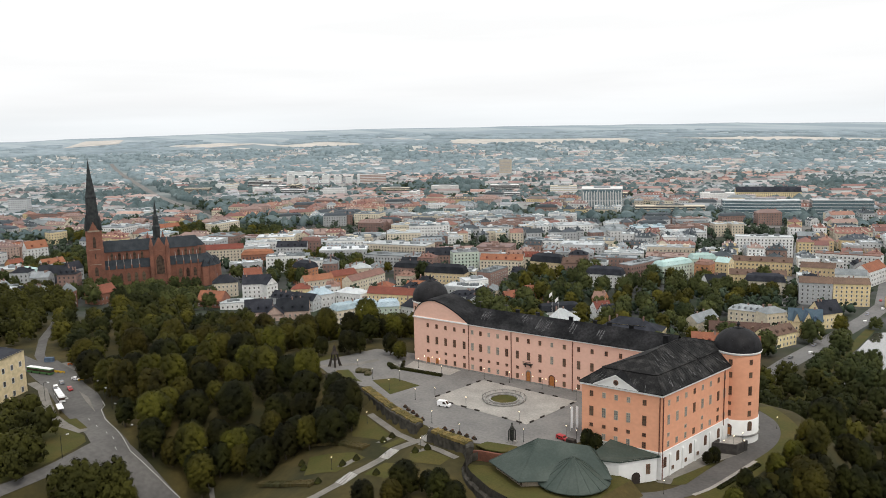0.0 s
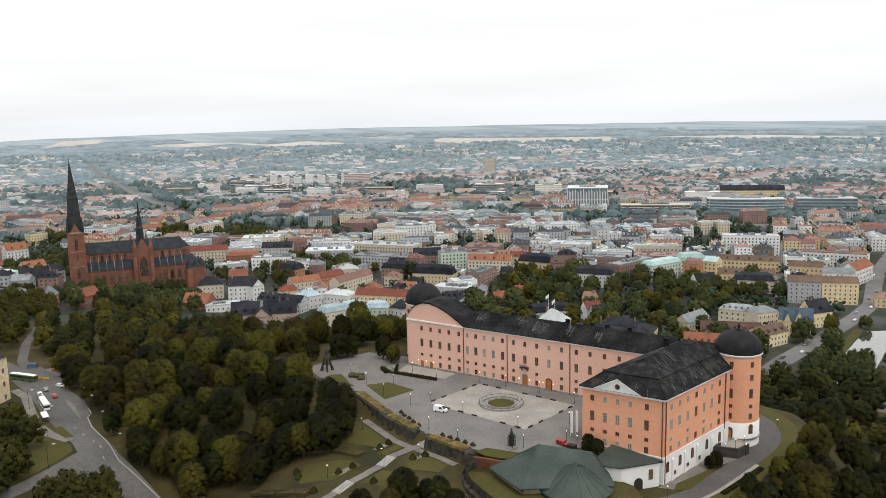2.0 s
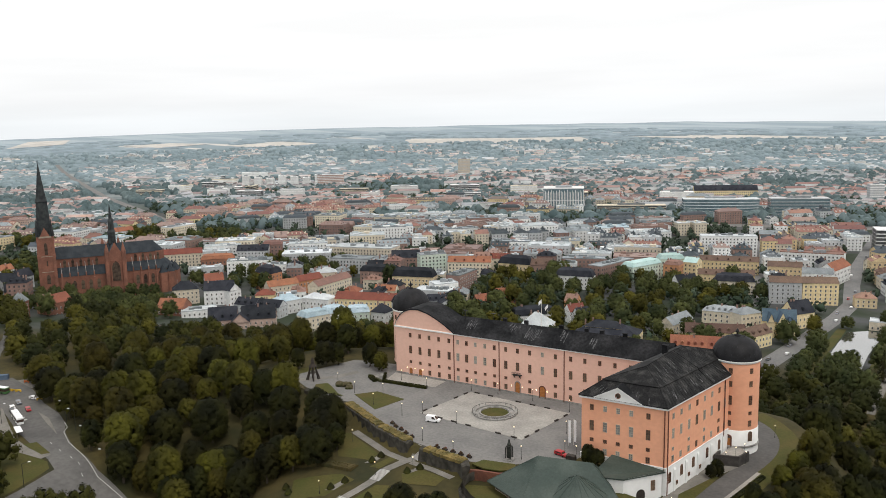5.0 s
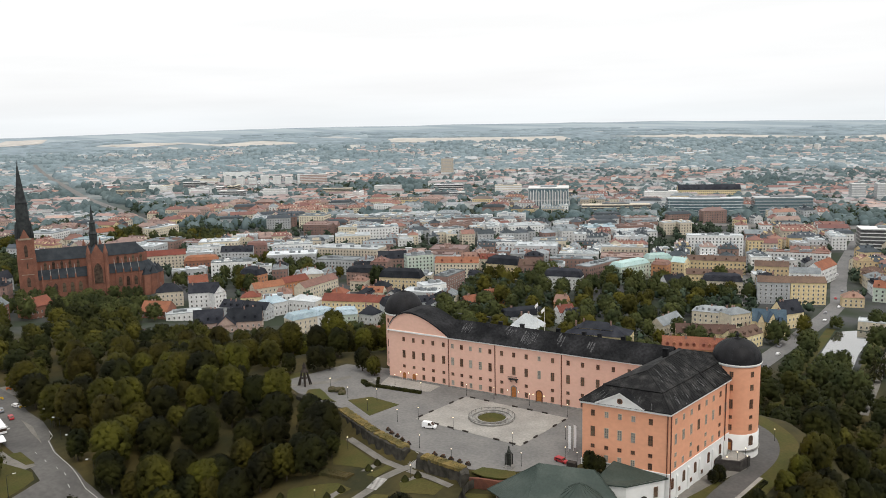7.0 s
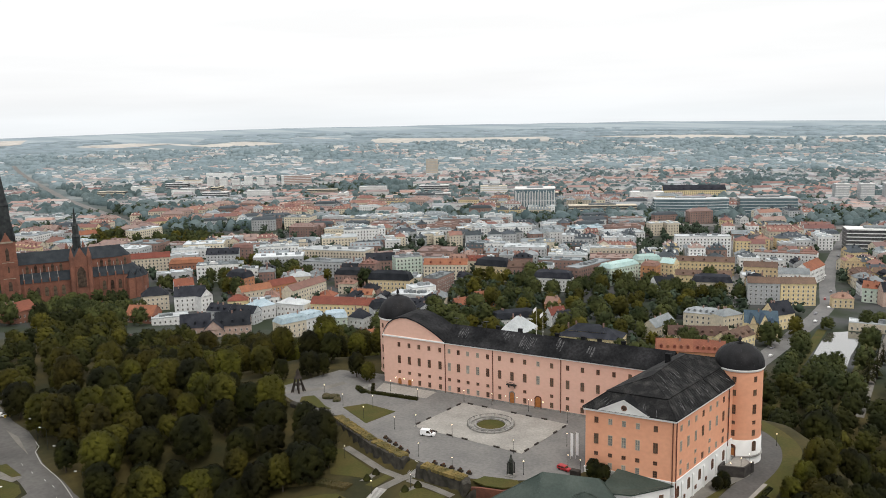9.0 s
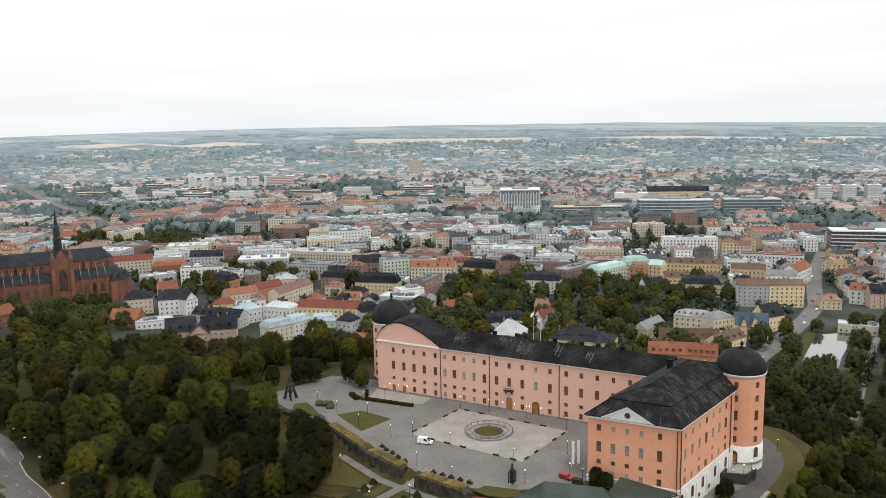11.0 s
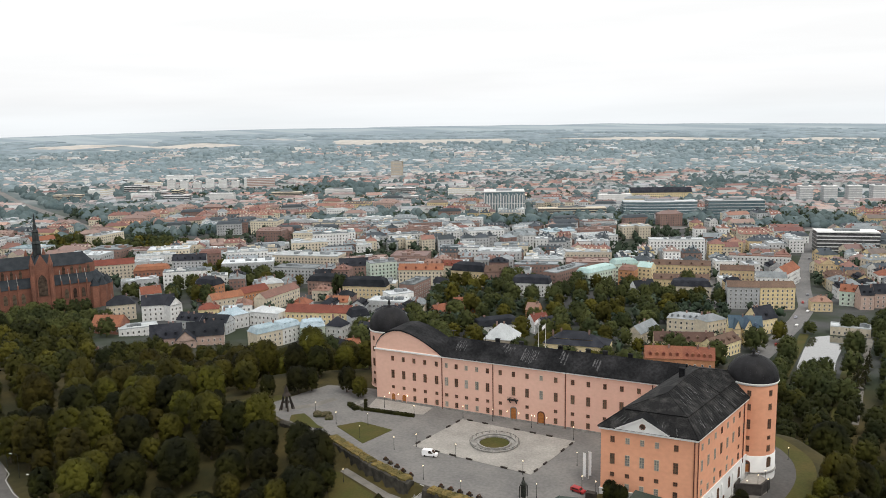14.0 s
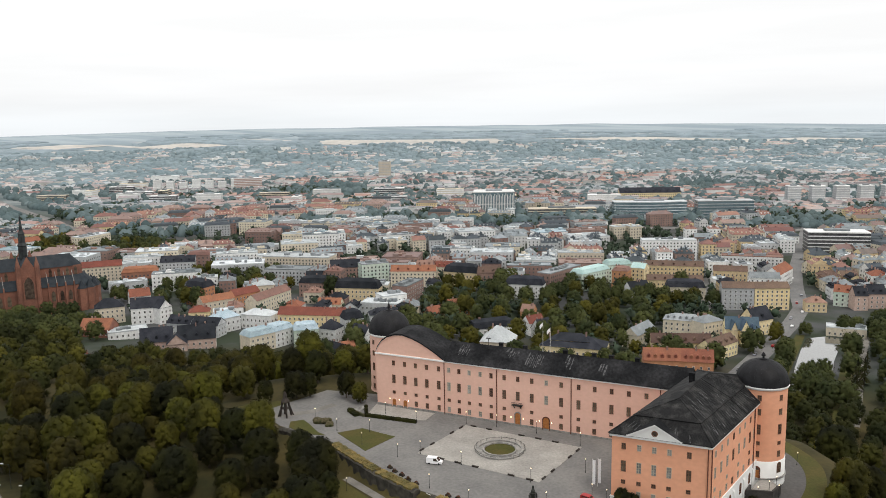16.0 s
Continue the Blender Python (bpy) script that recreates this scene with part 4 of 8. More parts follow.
for k in range(4):
    part("step", Shape().box(-36.3 + k * 0.5, -9.6 + k * 0.7, -0.2, -32.8 + k * 0.5, -8.9 + k * 0.7, 0.3 + k * 0.15), M_STONE, stair)
hedge([(-28, -14.5), (-6, -13)], 1.2, 1.6, "clipped dark hedge below the terrace", M_LEAF2, 1, 0.0)
hedge([(-33, -6), (-28, -14)], 1.2, 1.4, "clipped dark hedge below the terrace", M_LEAF2, 2, 0.0)
hedge([(-37, -12), (-31, -16)], 1.3, 2.4, "clipped dark hedge by the approach", M_LEAF2, 3, 0.0)


def rubble_wall(line, top, depth, thick, label, mats=None, seed=0):
    q = random.Random(seed)
    s = Shape()
    for (ax, ay), (bx, by) in zip(line, line[1:]):
        d = math.hypot(bx - ax, by - ay)
        ox, oy = (by - ay) / d, -(bx - ax) / d
        n = max(2, int(d / 1.3))
        rows = []
        for i in range(n + 1):
            f = i / n
            px, py = ax + (bx - ax) * f, ay + (by - ay) * f
            j = lambda a: q.uniform(-a, a)
            rows.append([(px, py, -0.6), (px, py, top + j(0.2)), (px + ox * thick * 0.5, py + oy * thick * 0.5, top + 0.25 + j(0.3)), (px + ox * (thick + j(0.2)), py + oy * (thick + j(0.2)), top - 0.3 + j(0.2)),
                         (px + ox * (thick + 0.35 + j(0.35)), py + oy * (thick + 0.35 + j(0.35)), top - depth * 0.5), (px + ox * (thick + 0.8 + j(0.3)), py + oy * (thick + 0.8 + j(0.3)), top - depth)])
        s.grid(rows, closed=False)
        s.poly(rows[0]).poly(rows[-1][::-1])
    return structure("bastion_wall", s, mats or M_ROCK, label, "wall")


rubble_wall([(-50, -38), (-27, -44), (-24, -43.5), (3, -57.5), (22.5, -64.6)], 0.7, 6.5, 2.7, "overgrown rubble bastion wall", M_DARKROCK, seed=1)
rubble_wall([(28, -66), (48, -69), (50.5, -72.5)], 0.7, 6.5, 2.7, "overgrown rubble bastion wall", M_DARKROCK, seed=2)
rubble_wall([(53.5, -69.5), (51.5, -75.3), (52.2, -80), (54.5, -83.4), (59.5, -87.6), (66, -91.4), (70.5, -94), (80, -97)], -3.6, 7.5, 1.4, "dark rubble wall round the bastion lawn", M_DARKROCK, seed=4)
rubble_wall([(-74, -30), (-66, -36), (-50, -38)], 0.6, 6.0, 1.6, "overgrown rubble bastion wall", seed=3)
structure("brick_bastion", Shape().prism([(-35.4, -42.5), (-30.5, -41), (-24.6, -46), (-22.8, -50.2), (-26.2, -52.4), (-34, -50)], -11, -0.5), M_BRICK, "ruined red brick bastion below the court", "wall")
structure("bastion_top", Shape().prism([(53, -70), (51, -76), (54, -83), (60, -88), (70, -94), (80, -97), (98, -82), (102, -58), (78, -53), (60, -66)], -9, -3.95), M_LAWN, "grassed bastion top round the pavilion", "lawn")
structure("bastion_slope", Shape().grid([[(70, -94, -4.0), (80, -97, -4.0), (98, -82, -4.0), (102, -58, -4.0)], [(72, -104, -10), (84, -108, -10), (108, -88, -9.5), (108, -60, -8.2)]], closed=False), M_DRY, "dry grass slope below the bastion lawn", "lawn")
structure("lawn", Shape().prism([(49.5, -69.4), (51.1, -64.7), (62, -62.6), (64.5, -66), (60, -69.6), (54.5, -70.6)], -0.3, 0.1), M_LAWN, "lawn corner beside the monument", "lawn")
structure("brick_parapet", Shape().prism([(50.6, -72.4), (53.5, -71.4), (60, -70.3), (66, -66.2), (66.3, -66.8), (60.2, -71.2), (53.6, -72.3), (50.8, -73.4)], -6, -0.3), M_BRICK, "old red brick wall below the lawn corner", "wall")
for i, ln in enumerate(([(-23, -44.6), (2.5, -57.6)], [(3.5, -58), (20.6, -64.4)], [(30, -67.4), (47, -70)])):
    hedge(ln, 0.85, 3.6, "low overgrown hedge on the bastion wall", M_HEDGE, 20 + i, 0.4)
for i, (x, y) in enumerate(((5, -53), (8, -55), (11.5, -56.5), (15, -58.5), (19, -60.5), (32, -63.8), (35.5, -64.2), (39, -64.6), (42.5, -65), (46, -65.4))):
    t = thing("flower_tub", "timber tub with dark red planting on the courtyard", "planter", pose(x, y, 0, 0, 0, -14), "courtyard planters")
    part("tub", Shape().prism([(-0.9, -0.5), (0.9, -0.5), (0.9, 0.5), (-0.9, 0.5)], 0, 0.6), M_TIMBER, t)
    part("planting", leafy(60, 0.22, 0.6, 0.3, 40 + i), mat("red_planting", (0.10, 0.02, 0.015), (0.03, 0.045, 0.012), 3.0) if i == 0 else bpy.data.materials["red_planting"], t, m=pose(0, 0, 0.7))

drape("lawn", [(-84.9, -26.8), (-71.1, -13.7), (-57.0, -12.5), (-52.0, -17.4), (-63.8, -29.3), (-77.0, -33.9)], M_LAWN, 0.12, "grass strip below the bell", "lawn")
drape("park_road", strip([(-76.7, -38.4), (-63.7, -31.5), (-50.9, -18.9), (-46.8, -8.1)], 4.0), M_PATH, 0.16, "pale park road behind the bell", "path")
# terraced garden south of the wall
drape("garden_path", strip([(25.5, -68), (23.5, -72), (21, -80)], 3.4), M_PATH, 0.16, "pale gravel path down the slope", "path")
drape("garden_path", strip([(21.5, -87), (20, -94), (18.4, -99)], 3.2), M_PATH, 0.16, "pale gravel path down the slope", "path")
drape("garden_path", strip([(17.6, -106), (15, -114), (8, -126)], 3.2), M_PATH, 0.16, "pale gravel path down the slope", "path")
drape("garden_path", strip([(25, -71.4), (14, -69), (2, -63.6), (-9, -58.6)], 2.9), M_PATH, 0.16, "pale gravel path along the wall foot", "path")
drape("garden_path", strip([(26, -71.4), (36, -72.8), (45, -75)], 2.6), M_PATH, 0.16, "pale gravel path along the wall foot", "path")
drape("garden_path", strip([(-34, -118), (-50, -107), (-70, -95)], 1.8), M_PATH, 0.10, "worn earth path through the grass", "path")
for p in ([(-15, -62), (-10, -60.4), (1, -65.6), (11, -70.6), (12, -76), (-2, -77)], [(28, -80), (30, -74), (43, -76), (43, -82), (32, -85)], [(-10, -92), (8, -87), (15, -89), (11, -100), (-2, -103)], [(14.5, -80), (17, -71), (20, -71), (18.6, -80)], [(24, -89), (31, -87), (31, -97), (22, -98)]):
    drape("lawn", p, M_LAWN, 0.12, "mown lawn panel on the slope", "lawn")
for p in ([(11, -78.5), (14, -77.5), (14.5, -71), (12.5, -71)], [(8.5, -97), (12, -96.5), (13.5, -90), (11.5, -89.5)], [(28, -79.5), (30, -79), (32.5, -73.5), (30.5, -73)]):
    drape("planting_bed", p, M_PATH, 0.18, "bare gravel bed round clipped bushes", "path")
hedge([(-20, -84), (-4, -82), (10, -83)], 0.9, 4.0, "rough half-dry grass bank between lawns", M_DRY, 33)
hedge([(-24, -104), (-8, -107), (8, -108)], 0.9, 4.0, "rough half-dry grass bank between lawns", M_DRY, 34)
for (ax, ay), (bx, by), w in (((26.6, -65.0), (25.2, -68.6), 4.4), ((21.2, -80), (21.6, -87), 3.8), ((18.4, -99), (17.6, -106), 3.8)):
    s = Shape()
    n = 12
    zA, zB = (0.0 if ay > -66 else land(ax, ay) + 0.3), land(bx, by) + 0.15
    d = math.hypot(bx - ax, by - ay)
    ox, oy = -(by - ay) / d * w / 2, (bx - ax) / d * w / 2
    flight = tagged(part("stone_stairs", Shape().poly([(ax + ox, ay + oy, zA - 0.9), (ax - ox, ay - oy, zA - 0.9), (bx - ox, by - oy, zB - 0.9), (bx + ox, by + oy, zB - 0.9)]), M_STONE, None, "pale stone stairs down the slope"), "", "stairs", "", "structure")
    for i in range(n):
        f0, f1 = i / n, (i + 0.62) / n
        q = [(ax + (bx - ax) * f + k * ox, ay + (by - ay) * f + k * oy) for f, k in ((f0, 1), (f0, -1), (f1, -1), (f1, 1))]
        part("step", Shape().prism(q[::-1], zB - 1.5, zA + (zB - zA) * f0), M_STEP, flight)
for i, (x, y) in enumerate(((13, -76.5), (13.5, -72), (10, -95.5), (12.5, -91), (29, -78), (31.5, -74), (9, -107), (26, -96), (-6, -99), (-10, -96))):
    s = Shape().lathe(0, 0, [(1.4, 0.0), (1.45, 0.35), (0.8, 1.4), (0.1, 2.1)], 9)
    for k in range(90):
        t, zz = rng.uniform(0, 6.28), rng.uniform(0.2, 2.0)
        rr = 1.5 * (1 - zz / 2.3)
        c0 = Vector((rr * math.cos(t), rr * math.sin(t), zz))
        u, v = Vector((rng.gauss(0, 1), rng.gauss(0, 1), rng.gauss(0, 1))).normalized() * 0.2, Vector((rng.gauss(0, 1), rng.gauss(0, 1), rng.gauss(0, 1))).normalized() * 0.2
        s.poly([c0 - u, c0 + v, c0 + u, c0 - v])
    ob = part("clipped_bush", s, M_LEAF2, None, "dark cone-clipped yew bush on the lawn", pose(x, y, land(x, y) + 0.02))
    tagged(ob, "", "bush", "clipped bushes")

# copper-roofed pavilion below the south wing
pav = thing("pavilion", "low stone pavilion with a green copper hipped roof and round end", "building", pose(0, 0, -1.4))
PV = [(58.5, -75.5), (75, -84), (99, -66), (88, -50), (68, -58)]
part("wall", Shape().prism(inset(PV, 1.9), -8, 0.2), M_TAN, pav, "tan limewashed wall")
s = Shape()
top = [(72.0, -65.5), (88.0, -60.0)]
e = [(x, y, 0.0) for x, y in PV]
t0, t1 = (*top[0], 7.6), (*top[1], 6.6)
s.poly([e[0], e[1], t0]).poly([e[1], e[2], t1, t0]).poly([e[2], e[3], t1]).poly([e[3], e[4], t0, t1]).poly([e[4], e[0], t0])
s.prism(PV, -0.3, 0.0, top=False)
for p0, p1, q0, q1 in ((e[0], e[1], t0, t0), (e[1], e[2], t0, t1), (e[2], e[3], t1, t1), (e[3], e[4], t1, t0), (e[4], e[0], t0, t0)):
    p0, p1, q0, q1 = Vector(p0), Vector(p1), Vector(q0), Vector(q1)
    s.beam(p0, q0, 0.22)
    n = int((p1 - p0).length / 0.9)
    for i in range(1, n):
        s.beam(p0.lerp(p1, i / n), q0.lerp(q1, i / n), 0.07)
part("roof", s, M_COPPER, pav, "green copper sheet roof")
for k in range(9):
    u = (k + 0.7) * 1.75
    part("opening", Shape().box(-0.6, -0.08, -0.6, 0.6, 0.02, 0.6), M_GLASS, pav, "dark wide window opening", on_wall(inset(PV, 1.9)[0], inset(PV, 1.9)[1], u, -1.5))
rot = thing("rotunda", "round stone rotunda with a conical green copper roof", "building", pose(87.0, -69.5, -3.0))
part("wall", Shape().lathe(0, 0, [(10.2, -8), (10.2, 0.4)], 24), M_TAN, rot)
for i in range(14):
    t = 2 * math.pi * i / 14
    part("opening", Shape().box(-0.8, -0.1, -0.7, 0.8, 0.02, 0.7), M_GLASS, rot, "dark wide window opening", pose(10.15 * math.cos(t), 10.15 * math.sin(t), -1.5, 0, 0, math.degrees(t) + 90))
s = Shape().lathe(0, 0, [(12.2, 0.0), (12.2, 0.3), (0.5, 7.4), (0.3, 7.8), (0.02, 8.0)], 20)
for i in range(20):
    t = 2 * math.pi * i / 20
    s.beam((12.2 * math.cos(t), 12.2 * math.sin(t), 0.35), (0.5 * math.cos(t), 0.5 * math.sin(t), 7.45), 0.16)
part("roof", s, M_COPPER, rot, "conical green copper roof with raised seams")
low = thing("gate_building", "low white gatehouse with arched gate and copper roof against the castle", "building", pose(0, 0, 0))
LB = [(88, -60), (97.5, -57.5), (106.3, -46.6), (90, -46.8)]
part("wall", Shape().prism(LB, -11, 0.8), M_WHITE, low)
s = Shape()
o = inset(LB, -0.5)
s.poly([(o[0][0], o[0][1], 1.0), (o[1][0], o[1][1], 1.0), (o[2][0], o[2][1], 1.3), (o[3][0], o[3][1], 3.2)])
s.prism(o, 0.6, 1.0, top=False)
part("roof", s, M_COPPER, low)
arch = [(1.6, 0), (1.6, 2.4)] + [(1.6 * math.cos(t), 2.4 + 1.6 * math.sin(t)) for t in np.linspace(0, math.pi, 9)] + [(-1.6, 2.4), (-1.6, 0)]
part("gate", Shape().poly([(x, -0.03, z) for x, z in arch]), M_TIMBER, low, "dark arched gateway", on_wall(LB[1], LB[2], 6.3, -7.6, 0.02))
window("arch", 1, low, on_wall(LB[1], LB[2], 10.8, -3.0))
drape("drive", strip(smooth([(98, -66), (109, -60), (115.5, -52), (119, -42), (122, -27), (125, -13), (127.4, 0), (127.8, 10), (126, 20), (121.5, 29), (113, 37)]), 7.4), M_DRIVE, 0.12, "grey asphalt drive curving round the tower", "road")
drape("tower_forecourt", [(120, -10), (124.4, -3), (125, 6), (124, 14), (120, 23), (113, 30), (108, 20), (116, 0)], M_DRIVE, 0.09, "grey asphalt round the tower foot", "road")
drape("forecourt", [(106.5, -48), (111, -47), (118, -22), (124, -8), (124, -2), (113.5, -4)], M_PATH, 0.14, "pale gravel forecourt below the south wing", "pavement")
M_PARAPET = mat("dark_parapet_stone", (0.035, 0.032, 0.03), (0.06, 0.054, 0.05), 0.6, 0.9)
structure("terrace_parapet", Shape().prism([(114.3, -13.6), (122.4, -11.6), (124.4, -5.0), (123.8, -4.8), (121.9, -11.0), (115.1, -12.8), (115.6, -9), (115.0, -8.9)], -9, -3.8), M_PARAPET, "dark stone terrace parapet at the tower foot", "wall")
drape("drive_island", [(111.6, -47.9), (110.6, -42.3), (114.6, -31), (117.4, -22.8), (118.4, -23.2), (117.9, -29), (115.5, -44.4)], M_LAWN, 0.22, "narrow grass island beside the drive", "lawn")
for x, y in ((121.2, -11.2), (123.0, -6.6)):
    copy_thing(first_lamp, pose(x, y, -5.4))
drape("drive_pavement", strip(smooth([(120.2, -51), (123.4, -42), (126.6, -27), (129.4, -13)]), 1.4), M_SLAB, 0.16, "pale concrete edging beside the drive", "pavement")
drape("lawn", strip(smooth([(123, -50), (125.8, -42), (129, -27), (131.6, -13), (133.8, 0), (134.4, 12), (132.4, 24), (126, 35), (117, 44)]), 7.0), M_LAWN, 0.08, "grass verge outside the curving drive", "lawn")
structure("door_terrace", Shape().prism([(115.4, -12.6), (121.9, -10.9), (123.7, -4.8), (121, -1.2), (117.6, -1.6)], -9, -4.62), M_SLAB, "pale paved terrace before the tower door", "pavement")
hedge([(125.5, -42), (128.7, -28), (131.4, -16)], 0.9, 1.6, "low shrub bed beside the drive", M_LEAF2, 31)


# ---- trees ----
def crown_mesh(name, seed, r, h, lumps, leaves, size, mats, low=0.06):
    """A domed crown of leaf clumps round a dark heart, uneven in outline; stands with its foot at z = 0."""
    q = random.Random(seed)
    s, normals = Shape(), []
    mid, half = h * (1 + low) / 2, h * (1 - low) / 2
    lean = (q.uniform(-0.6, 0.6), q.uniform(-0.6, 0.6))
    for k in range(lumps):
        zz = -0.85 + 1.8 * ((k + q.random()) / lumps) ** 0.85
        a = k * 2.39996 + q.uniform(-0.4, 0.4)
        wide = r * 0.78 * math.sqrt(max(0.02, 1 - abs((zz + 0.12) / 1.12) ** 2.3)) * q.uniform(0.84, 1.1)
        c = Vector((math.cos(a) * wide + lean[0], math.sin(a) * wide + lean[1], mid + zz * half * 0.88))
        lr = r * q.uniform(0.22, 0.36) * (1 if lumps < 50 else 0.72)
        out = Vector((math.cos(a) * (0.3 + wide / r), math.sin(a) * (0.3 + wide / r), 0.35 + 0.6 * zz)).normalized()
        ring = [[c + Vector((lr * 0.72 * math.cos(t) * math.cos(b), lr * 0.72 * math.sin(t) * math.cos(b), lr * 0.72 * math.sin(b))) for t in np.linspace(0, 2 * math.pi, 6)[:-1]] for b in (-0.6, 0.2, 0.95)]
        s.grid(ring)
        s.poly(ring[-1])
        normals += [((p - c).normalized() + out * 0.5).normalized() for row in ring for p in row] + [out] * 5
        for _ in range(leaves):
            e = (out * 0.9 + Vector((q.gauss(0, 0.75), q.gauss(0, 0.75), q.gauss(0, 0.75)))).normalized()
            p = c + Vector((e.x * lr, e.y * lr, e.z * lr * 0.9)) * q.uniform(0.72, 1.3)
            n = (e + out * 0.6 + Vector((q.gauss(0, 0.3), q.gauss(0, 0.3), q.gauss(0, 0.3)))).normalized()
            u = n.cross(Vector((q.gauss(0, 1), q.gauss(0, 1), q.gauss(0, 1)))).normalized() * size * q.uniform(0.6, 1.3)
            v = n.cross(u).normalized() * size * q.uniform(0.5, 1.0)
            s.poly([p - u, p - v, p + u, p + v])
            normals += [(n * 0.28 + e * 0.42 + out * 0.80).normalized()] * 4
    core = [[(r * 0.6 * math.cos(a) * math.cos(b), r * 0.6 * math.sin(a) * math.cos(b), mid + half * 0.7 * math.sin(b)) for a in np.linspace(0, 2 * math.pi, 8)[:-1]] for b in (-1.3, -0.5, 0.4, 1.2)]
    s.grid(core)
    normals += [Vector((x, y, z - mid)).normalized() for row in core for x, y, z in row]
    me = s.mesh(name, [mats], True)
    me.normals_split_custom_set_from_vertices([tuple(n) for n in normals])
    return me


def trunk_mesh(name, seed, h):
    q = random.Random(seed)
    s = Shape().lathe(0, 0, [(0.55, -1.2), (0.42, 0.3), (0.3, h * 0.35), (0.12, h * 0.7)], 7)
    for k in range(5):
        a = 2 * math.pi * k / 5 + q.uniform(-0.4, 0.4)
        z = h * q.uniform(0.25, 0.45)
        s.beam((0, 0, z), (math.cos(a) * h * 0.2, math.sin(a) * h * 0.2, z + h * 0.22), 0.3, 0, 0.1)
    return s.mesh(name, [M_BARK])


KINDS = []
for k, (r, h, mt, lum) in enumerate(((6.4, 16.5, M_LEAF, 112), (5.6, 17.5, M_LEAF, 104), (6.8, 15.5, M_LEAF2, 116), (5.0, 15.0, M_LEAF2, 96), (6.0, 19.0, M_LEAF, 116), (4.6, 12.5, M_LEAF, 84))):
    KINDS.append((trunk_mesh("trunk", k, h * 0.8), crown_mesh("crown", 100 + k, r, h, lum, 42, 0.27, mt), r))


def conifer_mesh(seed, r, h, mats):
    q = random.Random(seed)
    s = Shape()
    for i in range(13):
        z = h * (0.12 + 0.86 * i / 13)
        rr = r * (1 - i / 13.5)
        for k in range(max(5, int(11 * rr / r))):
            a = q.uniform(0, 6.28)
            tip = Vector((math.cos(a) * rr, math.sin(a) * rr, z - rr * 0.25))
            side = Vector((-math.sin(a), math.cos(a), 0)) * rr * 0.3
            s.poly([(0, 0, z + h * 0.07), tip + side, tip * 1.05, tip - side])
    return s.mesh("crown", [mats])


CONIFER = (trunk_mesh("trunk", 77, 14), conifer_mesh(7, 3.2, 16, M_LEAF2), 3.2)
TREE_LABELS = ("broad park tree in full summer leaf on castle hill", "dark green broadleaf tree in full summer leaf", "yellow-green broadleaf tree in full summer leaf")


def plant(x, y, kind, size, turn, label, group):
    t = thing("tree", label, "tree", pose(x, y, land(x, y), 0, 0, turn), group)
    t.scale = (size, size, size * 1.0)
    part("trunk", kind[0], (), t)
    part("crown", kind[1], (), t)
    return t


def scatter(poly, spacing, seed, keep_out=(), tries=30000, gap=3.0):
    q = random.Random(seed)
    x0, x1 = min(p[0] for p in poly), max(p[0] for p in poly)
    y0, y1 = min(p[1] for p in poly), max(p[1] for p in poly)
    cells, res = {}, []
    for _ in range(min(tries, int((x1 - x0) * (y1 - y0) / spacing ** 2 * 14))):
        x, y = q.uniform(x0, x1), q.uniform(y0, y1)
        if not inside(poly, x, y):
            continue
        c = (int(x // spacing), int(y // spacing))
        if any((px - x) ** 2 + (py - y) ** 2 < spacing ** 2 for i in (-1, 0, 1) for j in (-1, 0, 1) for px, py in cells.get((c[0] + i, c[1] + j), ())):
            continue
        if any((inside(k, x, y) or away(k, x, y) < gap) for k in keep_out):
            continue
        cells.setdefault(c, []).append((x, y))
        res.append((x, y))
    return res


def strewn(name, kinds, spots, mats, label, category, seed, size=(0.8, 1.2), lift=0.0):
    """Many alike forms joined into one mesh of kind stuff."""
    q = np.random.default_rng(seed)
    data = []
    for me in kinds:
        v = np.empty(len(me.vertices) * 3)
        me.vertices.foreach_get("co", v)
        nv = np.zeros(len(me.vertices) * 3)
        me.vertices.foreach_get("normal", nv)
        nv = nv.reshape(-1, 3)
        if me.has_custom_normals:
            loops, side = np.zeros(len(me.loops), int), np.zeros(len(me.loops) * 3)
            me.loops.foreach_get("vertex_index", loops)
            me.corner_normals.foreach_get("vector", side)
            nv[loops] = side.reshape(-1, 3)
        data.append((v.reshape(-1, 3), [tuple(p.vertices) for p in me.polygons], nv))
    vs, fs, ns, base = [], [], [], 0
    for x, y in spots:
        v, f, nv = data[q.integers(len(data))]
        a, k = q.uniform(0, 6.28), q.uniform(*size)
        c, s_ = math.cos(a) * k, math.sin(a) * k
        z = land(x, y) + lift
        vs.append(np.stack([v[:, 0] * c - v[:, 1] * s_ + x, v[:, 0] * s_ + v[:, 1] * c + y, v[:, 2] * k * q.uniform(0.9, 1.1) + z], 1))
        c, s_ = math.cos(a), math.sin(a)
        ns.append(np.stack([nv[:, 0] * c - nv[:, 1] * s_, nv[:, 0] * s_ + nv[:, 1] * c, nv[:, 2]], 1))
        fs += [tuple(i + base for i in p) for p in f]
        base += len(v)
    me = bpy.data.meshes.new(name)
    me.from_pydata(np.concatenate(vs).tolist(), [], fs)
    me.materials.append(mats)
    me.polygons.foreach_set("use_smooth", [True] * len(fs))
    me.normals_split_custom_set_from_vertices(np.concatenate(ns).tolist())
    ob = new(name, me)
    return tagged(ob, label, category, "", "stuff")


